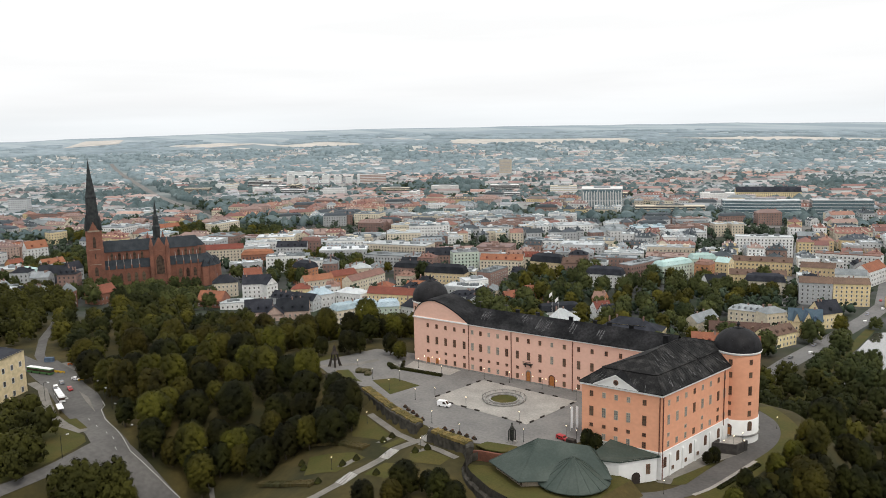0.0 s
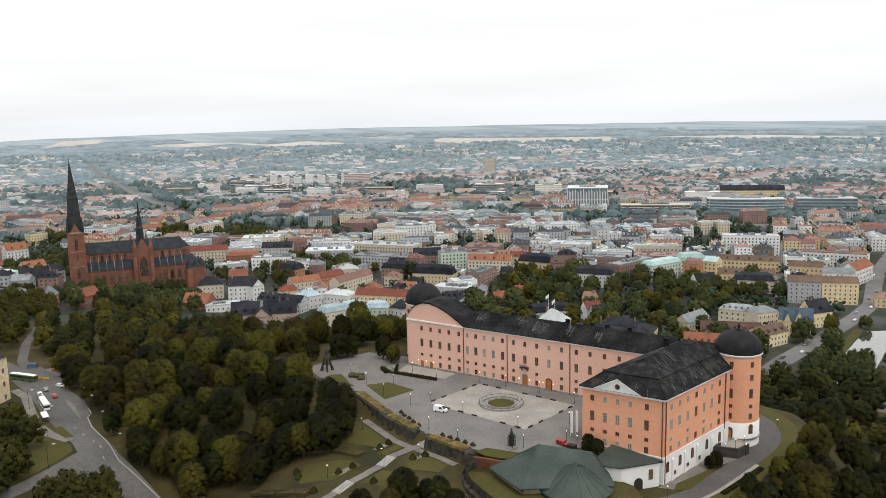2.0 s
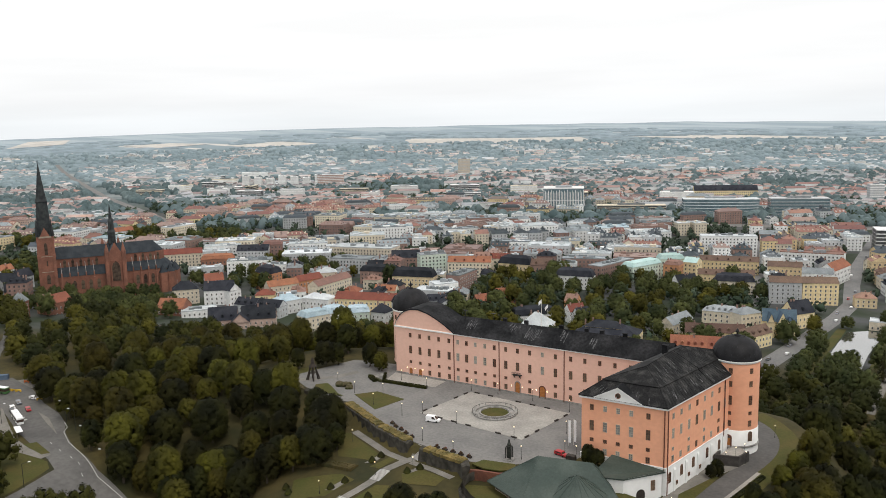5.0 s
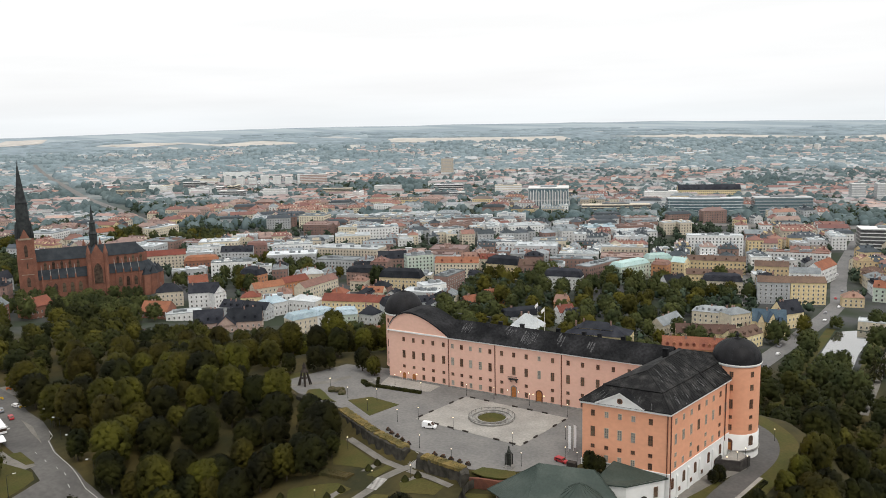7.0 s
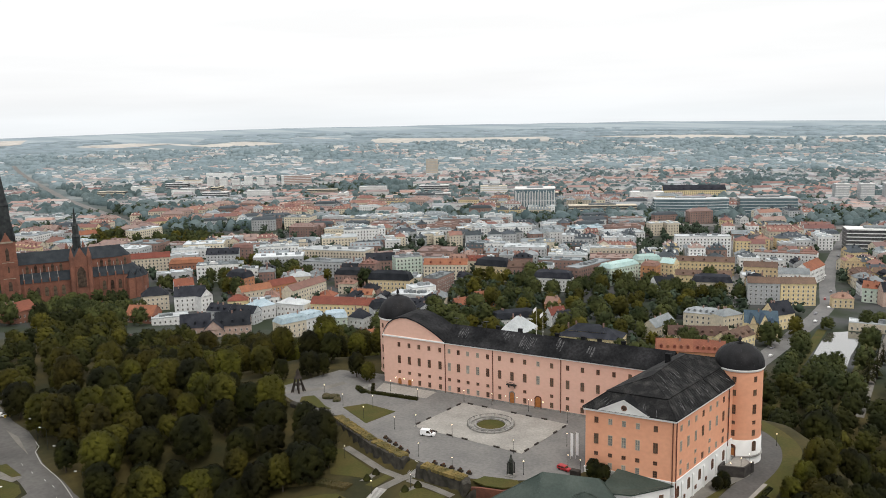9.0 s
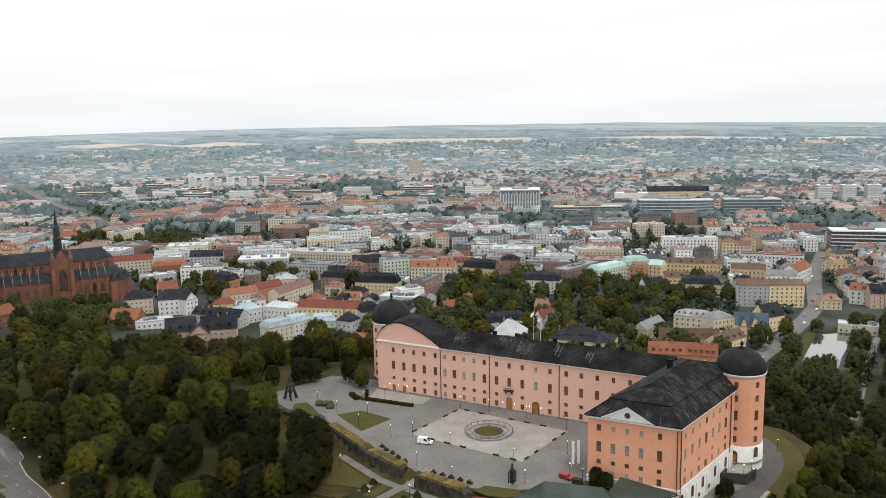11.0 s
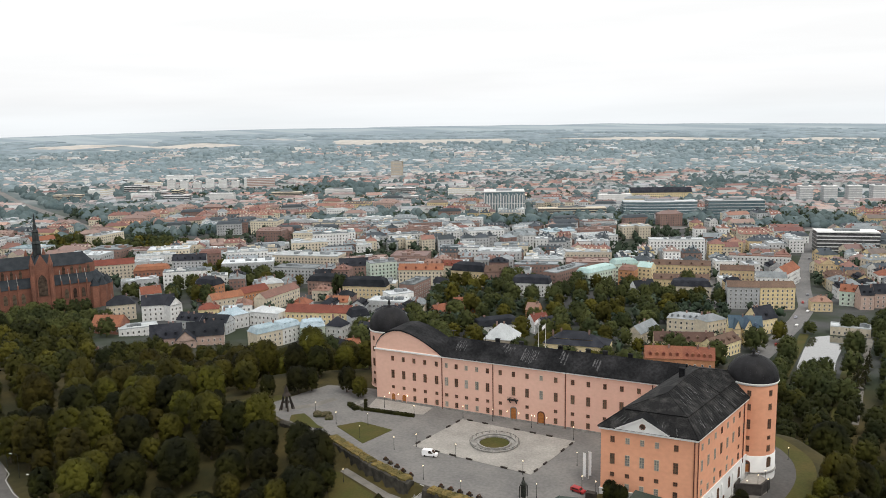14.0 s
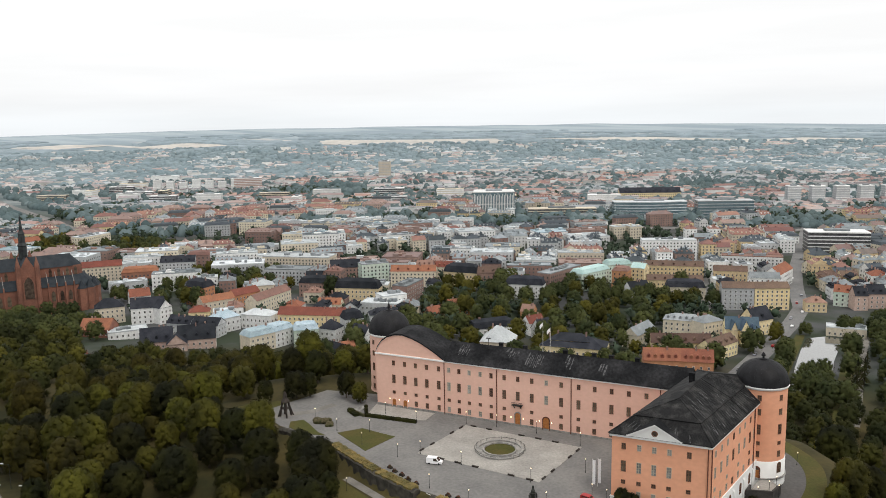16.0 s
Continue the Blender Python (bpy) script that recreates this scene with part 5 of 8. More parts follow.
ROAD_W = [(-10, -129), (-36, -127), (-53, -126), (-69.5, -125.8), (-81.6, -125.9), (-95.6, -122.7), (-122.9, -113.2), (-146.1, -104.8), (-167.5, -97.6), (-189.8, -91.8), (-218.3, -88.7), (-264.7, -83.3)]
PARK = [(-40, -114), (-52, -116.9), (-66.9, -119.1), (-78.3, -119.6), (-119.5, -105.2), (-171.1, -86), (-213, -69.1), (-273.7, -49.4), (-385, 30), (-376, 78), (-325, 84), (-262, 58), (-225, 78), (-195, 100), (-140, 104), (-108, 92), (-75, 60), (-62, 50), (-52, 22), (-84, 4), (-82, -32), (-62, -46), (-40, -54), (-24, -57), (-12, -64), (-8, -76), (-12, -90), (-22, -99), (-34, -106)]
HILL_E = [(132, -72), (137, -40), (141, -10), (146, 12), (144, 36), (137, 58), (108, 62), (96, 84), (88, 130), (86, 165), (104, 172), (150, 175), (230, 120), (280, -40), (210, -95), (160, -90)]
park_spots = scatter(PARK, 11.0, 3)
hill_spots = scatter(HILL_E, 11.0, 4)
singles = [p for p in park_spots if p[0] > -190 and p[1] < 70] + [p for p in hill_spots if p[1] < 60 and p[0] < 185]
singles = singles[:285]
chosen = set(singles)
# no trees here, so the camera sees gatehouse and hall south of the cathedral
HALL_CLEARING = [(-563, 94), (-512, 147), (-425, 92), (-300, 13), (-283, -8), (-290, -40), (-400, 10)]
rest = [p for p in park_spots + hill_spots if p not in chosen and not inside(HALL_CLEARING, *p[:2])]
q = random.Random(9)
for x, y in singles:
    k = q.choice((2, 3, 3, 2, 1)) if x > -70 and y < -44 and x < 60 else q.choice((2, 3, 0, 4, 3)) if x > 100 else q.randrange(len(KINDS))
    plant(x, y, KINDS[k], q.uniform(0.78, 1.22), q.uniform(0, 360), TREE_LABELS[1 if k in (2, 3) else 0 if k in (0, 4) else 2], "park trees")
for i, (x, y) in enumerate(((-63, -114), (-52, -111), (-46, -105), (-38, -101), (-29, -97), (-62, -106), (-48, -98), (-42, -93), (-23, -92), (-15, -87), (-7, -83), (-6, -73))):
    plant(x, y, KINDS[(0, 2, 3, 1, 2, 3)[i % 6]], 0.72 + i * 37 % 11 * 0.03, x * 31 % 360, TREE_LABELS[1], "park trees")
for i, (x, y) in enumerate(((133, -38), (138, -39), (138, -21), (141, -8), (136, -46), (143, -27), (139, -30), (145, -16), (146, 1), (148, -22), (133, -50))):
    plant(x, y, KINDS[(3, 2, 5, 0)[i % 4]], 0.58 + i * 37 % 11 * 0.02, x * 31 % 360, TREE_LABELS[1], "park trees")
for x, y, k, size in ((43.5, -103, 2, 0.78), (56.5, -102, 3, 0.85), (35, -113, 2, 0.6), (50, -99, 3, 0.55), (44, -110, 0, 0.6), (62, -101, 2, 0.6), (-15, -72, 2, 0.95), (-20, -66, 3, 1.0), (83, -51.5, 3, 0.5), (86, -51, 2, 0.4), (116.4, -24.5, 2, 0.30), (117.4, -20.5, 2, 0.34), (118.6, -22.6, 3, 0.30), (-47, 1, 3, 0.8), (-38, -2, 5, 0.75), (-66, -8, 2, 0.8), (-74, -18, 3, 0.7), (-62, -4, 3, 0.75)):
    plant(x, y, KINDS[k], size, x * 31 % 360, TREE_LABELS[0], "park trees")
for x, y, size in ((160, 62, 1.0), (172, 74, 0.9), (152, -40, 0.8), (151, 219, 1.25), (155, 232, 1.1), (157, 262, 0.9)):
    plant(x, y, CONIFER, size, x * 7 % 360, "tall dark spruce on the east slope", "park trees")
WOOD = [crown_mesh("crown", 200 + k, r, h, 30, 24, 0.48, M_LEAF_I) for k, (r, h) in enumerate(((6.2, 15.5), (5.4, 16.5), (6.6, 14.5), (4.8, 13)))]
M_WOODS = [mat("green_park_leaves", (0.019, 0.0205, 0.0043), (0.056, 0.055, 0.0095), 0.05, 0.8, fine=7, spec=0.12), mat("yellowing_park_leaves", (0.034, 0.033, 0.0056), (0.088, 0.080, 0.012), 0.05, 0.8, fine=7, spec=0.12), mat("dark_park_leaves", (0.012, 0.0155, 0.0045), (0.032, 0.035, 0.0085), 0.05, 0.8, fine=7, spec=0.12)]
q = random.Random(41)
woods = ([], [], [])
for p in rest:
    woods[q.choice((0, 0, 1, 2, 2))].append(p)
for k, (tone, wood) in enumerate(zip(("green", "yellow-green", "dark green"), woods)):
    strewn("park_wood", WOOD, wood, M_WOODS[k], "dense park wood of %s broadleaf trees on castle hill" % tone, "wood", 1 + k, (0.68, 1.08))


# ---- cathedral ----
CATH_Z = -36.0
church = thing("cathedral", "red brick gothic cathedral with two tall dark spires", "cathedral", pose(-505, 116.6, CATH_Z, 0, 0, 59))


def lancet(w, h):
    a = [(w / 2, 0), (w / 2, h * 0.72), (w * 0.3, h * 0.9), (0, h), (-w * 0.3, h * 0.9), (-w / 2, h * 0.72), (-w / 2, 0)]
    s = Shape().poly([(x, -0.06, z) for x, z in a])
    big = [(x * 1.25, z * 1.04) for x, z in a]
    s2 = Shape().grid([[(x, -0.05, z) for x, z in big], [(x, -0.3, z) for x, z in big], [(x, -0.3, z) for x, z in a], [(x, -0.06, z) for x, z in a]], closed=False)
    return s2.mesh("window", [M_CBRICK]), s.mesh("pane", [M_GLASS])


LANCETS = {k: lancet(*v) for k, v in {"aisle": (3.0, 8.5), "clere": (2.4, 7.0), "tower": (2.6, 11.0), "slit": (1.2, 5.0), "big": (7.0, 18.0)}.items()}


def glaze(kind, parent, x, y, z, turn):
    ob = part("window", LANCETS[kind][0], (), parent, m=pose(x, y, z, 0, 0, turn))
    part("pane", LANCETS[kind][1], (), ob)


for y0 in (-11.0, 11.0):
    cx = 7.0
    tw = part("tower", Shape().box(cx - 6.2, y0 - 6.2, -4, cx + 6.2, y0 + 6.2, 56), M_CBRICK, church, "square red brick west tower")
    for i, (bx, by) in enumerate(((-1, -1), (1, -1), (1, 1), (-1, 1))):
        x, y = cx + bx * 6.0, y0 + by * 6.0
        part("buttress", Shape().box(x - 1.3, y - 1.3, -4, x + 1.3, y + 1.3, 40).box(x - 0.9, y - 0.9, 40, x + 0.9, y + 0.9, 56), M_CBRICK, tw)
        part("pinnacle", Shape().lathe(x, y, [(1.3, 56), (1.3, 60), (0.05, 68)], 8), M_SPIRE, tw)
    part("tower_band", band([(cx - 6.2, y0 - 6.2), (cx + 6.2, y0 - 6.2), (cx + 6.2, y0 + 6.2), (cx - 6.2, y0 + 6.2)], 54.8, 56.2, 0.3), M_TAN, tw, "pale stone band")
    for zz in (24.5, 38.2):
        part("tower_band", band([(cx - 6.2, y0 - 6.2), (cx + 6.2, y0 - 6.2), (cx + 6.2, y0 + 6.2), (cx - 6.2, y0 + 6.2)], zz, zz + 0.5, 0.2), M_TAN, tw, "pale stone band")
    for turn, dx, dy in ((0, 0, -6.22), (90, 6.22, 0), (180, 0, 6.22), (270, -6.22, 0)):
        glaze("tower", tw, cx + dx, y0 + dy, 40, turn)
        glaze("slit", tw, cx + dx, y0 + dy, 30, turn)
        glaze("aisle", tw, cx + dx, y0 + dy, 14, turn)
        part("gablet", Shape().poly([(-4, -0.3, 56), (4, -0.3, 56), (0, -0.3, 64)]).poly([(-4, -0.3, 56), (0, -0.3, 64), (0, 4.5, 64)]).poly([(4, -0.3, 56), (0, -0.3, 64), (0, 4.5, 64)]), M_CBRICK, tw, m=pose(cx + dx * 0.98, y0 + dy * 0.98, 0, 0, 0, turn))
    part("spire", Shape().lathe(cx, y0, [(6.6, 56), (6.1, 64), (5.4, 75), (4.8, 85), (5.0, 86.2), (4.2, 88.5), (2.9, 98), (1.6, 108), (0.7, 115), (0.12, 118.7)], 8, a0=math.pi / 8), M_SPIRE, church, "slender dark octagonal spire")
    part("spire_cross", Shape().beam((cx, y0, 117), (cx, y0, 121.5), 0.25).beam((cx - 1, y0, 120), (cx + 1, y0, 120), 0.2), M_SPIRE, church)


def nave(x0, x1, w, z, rise, mats, roof, name):
    s = Shape().box(x0, -w, -4, x1, w, z)
    part(name + "_wall", s, mats, church)
    s = Shape().poly([(x0, -w - 0.6, z - 0.3), (x1, -w - 0.6, z - 0.3), (x1, 0, z + rise), (x0, 0, z + rise)])
    s.poly([(x1, w + 0.6, z - 0.3), (x0, w + 0.6, z - 0.3), (x0, 0, z + rise), (x1, 0, z + rise)])
    s.poly([(x0, -w, z), (x0, 0, z + rise), (x0, w, z)]).poly([(x1, -w, z), (x1, w, z), (x1, 0, z + rise)])
    part(name + "_roof", s, roof, church, "dark blue-grey sheet roof")


nave(10, 98, 7.5, 34, 9.5, M_CBRICK, M_CROOF, "nave")
apse = [(98 + 8.5 * math.sin(t), 7.5 * math.cos(t)) for t in np.linspace(0, math.pi, 6)]
s = Shape().prism(apse[::-1], -4, 34)
part("apse_wall", s, M_CBRICK, church)
s = Shape()
for p, q2 in zip(apse, apse[1:]):
    s.poly([(p[0], p[1], 33.8), (q2[0], q2[1], 33.8), (97, 0, 43.5)])
part("apse_roof", s, M_CROOF, church)
for side in (-1, 1):
    o, i = side * 16.5, side * 7.5
    part("aisle_wall", Shape().box(12, min(o, i), -4, 100, max(o, i), 19), M_CBRICK, church)
    part("aisle_roof", Shape().poly([(12, o + side * 0.5, 18.8), (100, o + side * 0.5, 18.8), (100, i, 26), (12, i, 26)]).poly([(12, o, 18.8), (12, i, 26), (12, i, 18.8)]).poly([(100, o, 18.8), (100, i, 26), (100, i, 18.8)]), M_CROOF, church, "dark blue-grey sheet roof")
    for k in range(13):
        x = 17.5 + k * 6.6
        if 49 < x < 73:
            continue
        part("buttress", Shape().box(x - 0.7, o - 1.6 if side < 0 else o, -4, x + 0.7, o if side < 0 else o + 1.6, 17).box(x - 0.5, o - 1.0, 17, x + 0.5, o + 1.0, 22), M_CBRICK, church)
        part("flying_buttress", Shape().beam((x, o, 21), (x, i, 30), 0.4), M_STONE, church, "pale stone flying buttress")
        glaze("aisle", church, x + 3.3, o * 1.002, 6.5, 0 if side < 0 else 180)
        glaze("clere", church, x + 3.3, i * 1.004, 26, 0 if side < 0 else 180)
# transept
s = Shape().box(55, -22, -4, 69, 22, 34)
part("transept_wall", s, M_CBRICK, church)
s = Shape().poly([(54.4, -22, 33.7), (54.4, 22, 33.7), (62, 22, 44.5), (62, -22, 44.5)]).poly([(69.6, 22, 33.7), (69.6, -22, 33.7), (62, -22, 44.5), (62, 22, 44.5)])
part("transept_roof", s, M_CROOF, church)
for side in (-1, 1):
    part("transept_gable", Shape().prism([(55, side * 22 - 0.4), (69, side * 22 - 0.4), (69, side * 22 + 0.4), (55, side * 22 + 0.4)], 30, 34).poly([(55, side * 22.2, 34), (69, side * 22.2, 34), (62, side * 22.2, 47)]), M_CBRICK, church)
    for x in (55, 69):
        part("stair_turret", Shape().lathe(x, side * 22, [(2.0, -4), (2.0, 38), (2.2, 38.2), (0.1, 47)], 8), M_CBRICK, church)
    glaze("big", church, 62, side * 22.5, 12, 0 if side < 0 else 180)
part("fleche", Shape().lathe(62, 0, [(3.3, 42), (3.3, 53), (3.7, 53.6), (2.7, 56), (2.4, 63), (2.7, 63.6), (1.5, 66), (0.7, 75), (0.1, 80)], 8), M_SPIRE, church, "dark copper ridge turret spire")
# ring of chapels round the choir
for k, a in enumerate(np.linspace(-80, 80, 7)):
    t = radians(a)
    x, y = 100 + 15.5 * math.cos(t), 15.5 * math.sin(t)
    ch = part("chapel", Shape().lathe(x, y, [(4.6, -4), (4.6, 15)], 6), M_CBRICK, church)
    part("chapel_roof", Shape().lathe(x, y, [(4.9, 14.8), (0.1, 22)], 6), M_CROOF, ch)
part("ambulatory_roof", Shape().lathe(100, 0, [(15.5, 18), (8, 26)], 16), M_CROOF, church)
part("ambulatory_wall", Shape().lathe(100, 0, [(14.5, -4), (14.5, 18.2)], 16), M_CBRICK, church)


# ---- town ----
PAINT = {
    "yellow": ((0.64, 0.51, 0.30), (0.57, 0.455, 0.28)), "cream": ((0.60, 0.535, 0.42), (0.53, 0.475, 0.385)), "white": ((0.70, 0.705, 0.69), (0.61, 0.615, 0.61)),
    "pink": ((0.45, 0.33, 0.28), (0.39, 0.29, 0.25)), "brick": ((0.28, 0.185, 0.155), (0.22, 0.145, 0.125)), "red": ((0.26, 0.12, 0.085), (0.20, 0.095, 0.07)),
    "grey": ((0.46, 0.475, 0.485), (0.38, 0.395, 0.40)), "mint": ((0.46, 0.56, 0.48), (0.56, 0.60, 0.53)), "orange": ((0.47, 0.235, 0.125), (0.40, 0.195, 0.105)), "butter": ((0.72, 0.60, 0.37), (0.66, 0.55, 0.34)),
}
TILES = {
    "red": ((0.245, 0.094, 0.060), (0.185, 0.076, 0.052)), "rust": ((0.25, 0.145, 0.115), (0.19, 0.12, 0.10)), "dark": ((0.014, 0.016, 0.021), (0.032, 0.035, 0.042)),
    "grey": ((0.17, 0.19, 0.20), (0.25, 0.27, 0.28)), "pale": ((0.52, 0.55, 0.56), (0.40, 0.425, 0.44)), "brown": ((0.14, 0.092, 0.07), (0.10, 0.068, 0.055)),
    "blue": ((0.065, 0.10, 0.145), (0.10, 0.14, 0.185)), "verdigris": ((0.30, 0.43, 0.41), (0.37, 0.49, 0.47)), "ice": ((0.36, 0.44, 0.48), (0.25, 0.33, 0.37)),
}
WALLS = {k: mat(k + "_facade", a, b, 0.1, 0.9, rnd=0.14) for k, (a, b) in PAINT.items()}
ROOFS = {k: mat(k + "_roofing", a, b, 0.15, 0.8, rnd=0.25, fine=9, spec=0.1) for k, (a, b) in TILES.items()}
ROOF_WORD = {"red": "red tiled", "rust": "faded red tiled", "dark": "dark sheet", "grey": "grey sheet", "pale": "pale flat", "brown": "brown tiled", "blue": "blue-grey sheet", "verdigris": "verdigris", "ice": "pale blue sheet"}
WALLS_I = {k: mat(k + "_far_facade", a, b, 0.1, 0.9, island=0.14) for k, (a, b) in PAINT.items()}
# Far roofs are mixed towards pale blue-grey: distance haze in the colour.
ROOFS_I = {k: mat(k + "_hazed_roofing", tuple(0.85 * c + d for c, d in zip(a, (0.030, 0.040, 0.045))), tuple(0.85 * c + d for c, d in zip(b, (0.030, 0.040, 0.045))), 0.15, 0.75, island=0.25, fine=9) for k, (a, b) in TILES.items()}
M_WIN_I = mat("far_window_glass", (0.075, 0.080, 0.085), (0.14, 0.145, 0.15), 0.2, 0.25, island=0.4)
M_TEAL = mat("teal_curtain_glass", (0.085, 0.135, 0.155), (0.13, 0.185, 0.205), 0.1, 0.15, spec=0.6)
M_WIN_T = mat("town_window_glass", (0.045, 0.047, 0.050), (0.11, 0.112, 0.115), 0.2, 0.35, rnd=0.4, spec=0.2)


def roof_shape(w, d, h, kind, rise, over=0.5):
    """Roof over a w by d house, its eaves at h."""
    s = Shape()
    x, y = w / 2 + over * 0.6, d / 2 + over
    z = h - 0.15
    if kind == "gable":
        s.poly([(-x, -y, z), (x, -y, z), (x, 0, h + rise), (-x, 0, h + rise)]).poly([(x, y, z), (-x, y, z), (-x, 0, h + rise), (x, 0, h + rise)])
        s.poly([(-x, -y, z), (-x, y, z), (x, y, z), (x, -y, z)])
    elif kind == "front":
        s.poly([(-x, y, z), (-x, -y, z), (0, -y, h + rise), (0, y, h + rise)]).poly([(x, -y, z), (x, y, z), (0, y, h + rise), (0, -y, h + rise)])
        s.poly([(-x, -y, z), (-x, y, z), (x, y, z), (x, -y, z)])
    elif kind == "hip":
        r = max(0.5, x - y)
        a, b = (-r, 0, h + rise), (r, 0, h + rise)
        s.poly([(-x, -y, z), (x, -y, z), b, a]).poly([(x, y, z), (-x, y, z), a, b]).poly([(x, -y, z), (x, y, z), b]).poly([(-x, y, z), (-x, -y, z), a])
    elif kind == "mansard":
        k = min(2.2, d * 0.2)
        lo, up = [(-x, -y, z), (x, -y, z), (x, y, z), (-x, y, z)], [(-x + k, -y + k, h + rise * 0.7), (x - k, -y + k, h + rise * 0.7), (x - k, y - k, h + rise * 0.7), (-x + k, y - k, h + rise * 0.7)]
        s.grid([lo, up])
        r = max(0.5, x - y)
        a, b = (-r, 0, h + rise), (r, 0, h + rise)
        s.poly([up[0], up[1], b, a]).poly([up[2], up[3], a, b]).poly([up[1], up[2], b]).poly([up[3], up[0], a])
    else:
        s.prism([(-w / 2, -d / 2), (w / 2, -d / 2), (w / 2, d / 2), (-w / 2, d / 2)], h - 0.1, h + 0.25)
        for p in ((-w / 2, -d / 2, w / 2, -d / 2 + 0.4), (-w / 2, d / 2 - 0.4, w / 2, d / 2), (-w / 2, -d / 2 + 0.4, -w / 2 + 0.4, d / 2 - 0.4), (w / 2 - 0.4, -d / 2 + 0.4, w / 2, d / 2 - 0.4)):
            s.box(p[0], p[1], h + 0.25, p[2], p[3], h + 0.8)
    return s


def pane_spots(w, d, h, gap=3.2, storey=3.2, sides=(0, 1, 2, 3)):
    """Where windows sit on the four walls: place, turn."""
    rows = max(1, int((h - 1.2) / storey))
    for side in sides:
        length = w if side % 2 == 0 else d
        n = max(1, int((length - 1.4) / gap))
        for r in range(rows):
            z = 1.9 + r * (h - 1.6) / rows
            for i in range(n):
                u = (i + 0.5) / n * (length - 1.0) - (length - 1.0) / 2
                yield {0: (u, -d / 2, z, 0), 1: (w / 2, u, z, 90), 2: (-u, d / 2, z, 180), 3: (-w / 2, -u, z, 270)}[side]


TOWN_WIN = Shape().box(-0.55, -0.05, -0.8, 0.55, 0.02, 0.8, 1).grid([[(x * k, y, z * k) for x, z in ((-0.55, -0.8), (0.55, -0.8), (0.55, 0.8), (-0.55, 0.8))] for k, y in ((1.0, -0.04), (1.0, -0.1), (1.18, -0.1), (1.18, 0.0))]).mesh("window", [M_FRAME_W, M_WIN_T])


def window_rows(w, d, h, gap, storey):
    s = Shape()
    for x, y, z, a in pane_spots(w, d, h, gap, storey):
        c, n = math.cos(radians(a)), math.sin(radians(a))
        ox, oy = n * 0.06, -c * 0.06
        s.poly([(x + ox - c * 0.65, y + oy - n * 0.65, z - 0.85), (x + ox + c * 0.65, y + oy + n * 0.65, z - 0.85), (x + ox + c * 0.65, y + oy + n * 0.65, z + 0.85), (x + ox - c * 0.65, y + oy - n * 0.65, z + 0.85)])
    return s


def house(label, w, d, h, kind, rise, wall, roof, near, m, group="", seed=0, sides=(0, 1, 3), gap=3.4, storey=3.3, dormers=0, stacks=2, category="house", name="house", big=1.0):
    """A house with walls, roof, windows, chimneys and dormers; its front faces -y."""
    q = random.Random(seed)
    t = thing(name, label, category, m, group)
    s = Shape().prism([(-w / 2, -d / 2), (w / 2, -d / 2), (w / 2, d / 2), (-w / 2, d / 2)], -4, h)
    if kind == "gable":
        for x in (-w / 2, w / 2):
            s.poly([(x, -d / 2, h), (x, d / 2, h), (x, 0, h + rise * 0.98)])
    if kind == "front":
        for y in (-d / 2, d / 2):
            s.poly([(-w / 2, y, h), (w / 2, y, h), (0, y, h + rise * 0.98)])
    part("wall", s, WALLS[wall], t)
    r = part("roof", roof_shape(w, d, h, kind, rise), ROOFS[roof], t)
    for i in range(stacks):
        x, y = q.uniform(-w * 0.4, w * 0.4), q.uniform(-0.1, 0.1) * d
        if kind == "flat":
            a, b = q.uniform(1.2, 3.2), q.uniform(1.2, 2.4)
            part("plant_room", Shape().box(x - a, y - b, h, x + a, y + b, h + q.uniform(1.5, 3)), ROOFS["grey"], r)
        else:
            part("chimney", Shape().box(x - 0.5, y - 0.4, h, x + 0.5, y + 0.4, h + rise + 1.1), WALLS["brick"], r)
    for i in range(dormers):
        x = (i + 0.5) / dormers * w * 0.9 - w * 0.45
        z = h + rise * 0.25
        y = -d / 2 + d * 0.08
        s = Shape().box(x - 0.75, y, z - 0.6, x + 0.75, y + 2.2, z + 1.3)
        s.poly([(x - 0.95, y - 0.2, z + 1.25), (x + 0.95, y - 0.2, z + 1.25), (x, y - 0.2, z + 2.0)]).poly([(x - 0.95, y - 0.2, z + 1.25), (x, y - 0.2, z + 2.0), (x, y + 3, z + 2.0), (x - 0.95, y + 3, z + 1.25)]).poly([(x + 0.95, y - 0.2, z + 1.25), (x + 0.95, y + 3, z + 1.25), (x, y + 3, z + 2.0), (x, y - 0.2, z + 2.0)])
        part("dormer", s, ROOFS[roof], r)
    if near:
        for x, y, z, a in pane_spots(w, d, h, gap, storey, sides):
            part("window", TOWN_WIN, (), t, m=pose(x, y, z, 0, 0, a) @ Matrix.Diagonal((big, 1, big, 1)))
    else:
        tagged(part("glazing", window_rows(w, d, h, gap, storey), M_WIN_T, t), "", "", "", "stuff")
    return t


TAKEN = []


def street_house(p0, p1, d, h, kind, rise, wall, roof, label, near=False, z=CITY_Z, **more):
    """A house whose front runs from p0 to p1 (seen from before it, left to right)."""
    dx, dy = p1[0] - p0[0], p1[1] - p0[1]
    w = math.hypot(dx, dy)
    nx_, ny_ = -dy / w, dx / w
    cx, cy = (p0[0] + p1[0]) / 2 + nx_ * d / 2, (p0[1] + p1[1]) / 2 + ny_ * d / 2
    TAKEN.append((cx, cy, math.hypot(w, d) / 2))
    return house(label, w, d, h, kind, rise, wall, roof, near, pose(cx, cy, z, 0, 0, math.degrees(math.atan2(dy, dx))), **more)


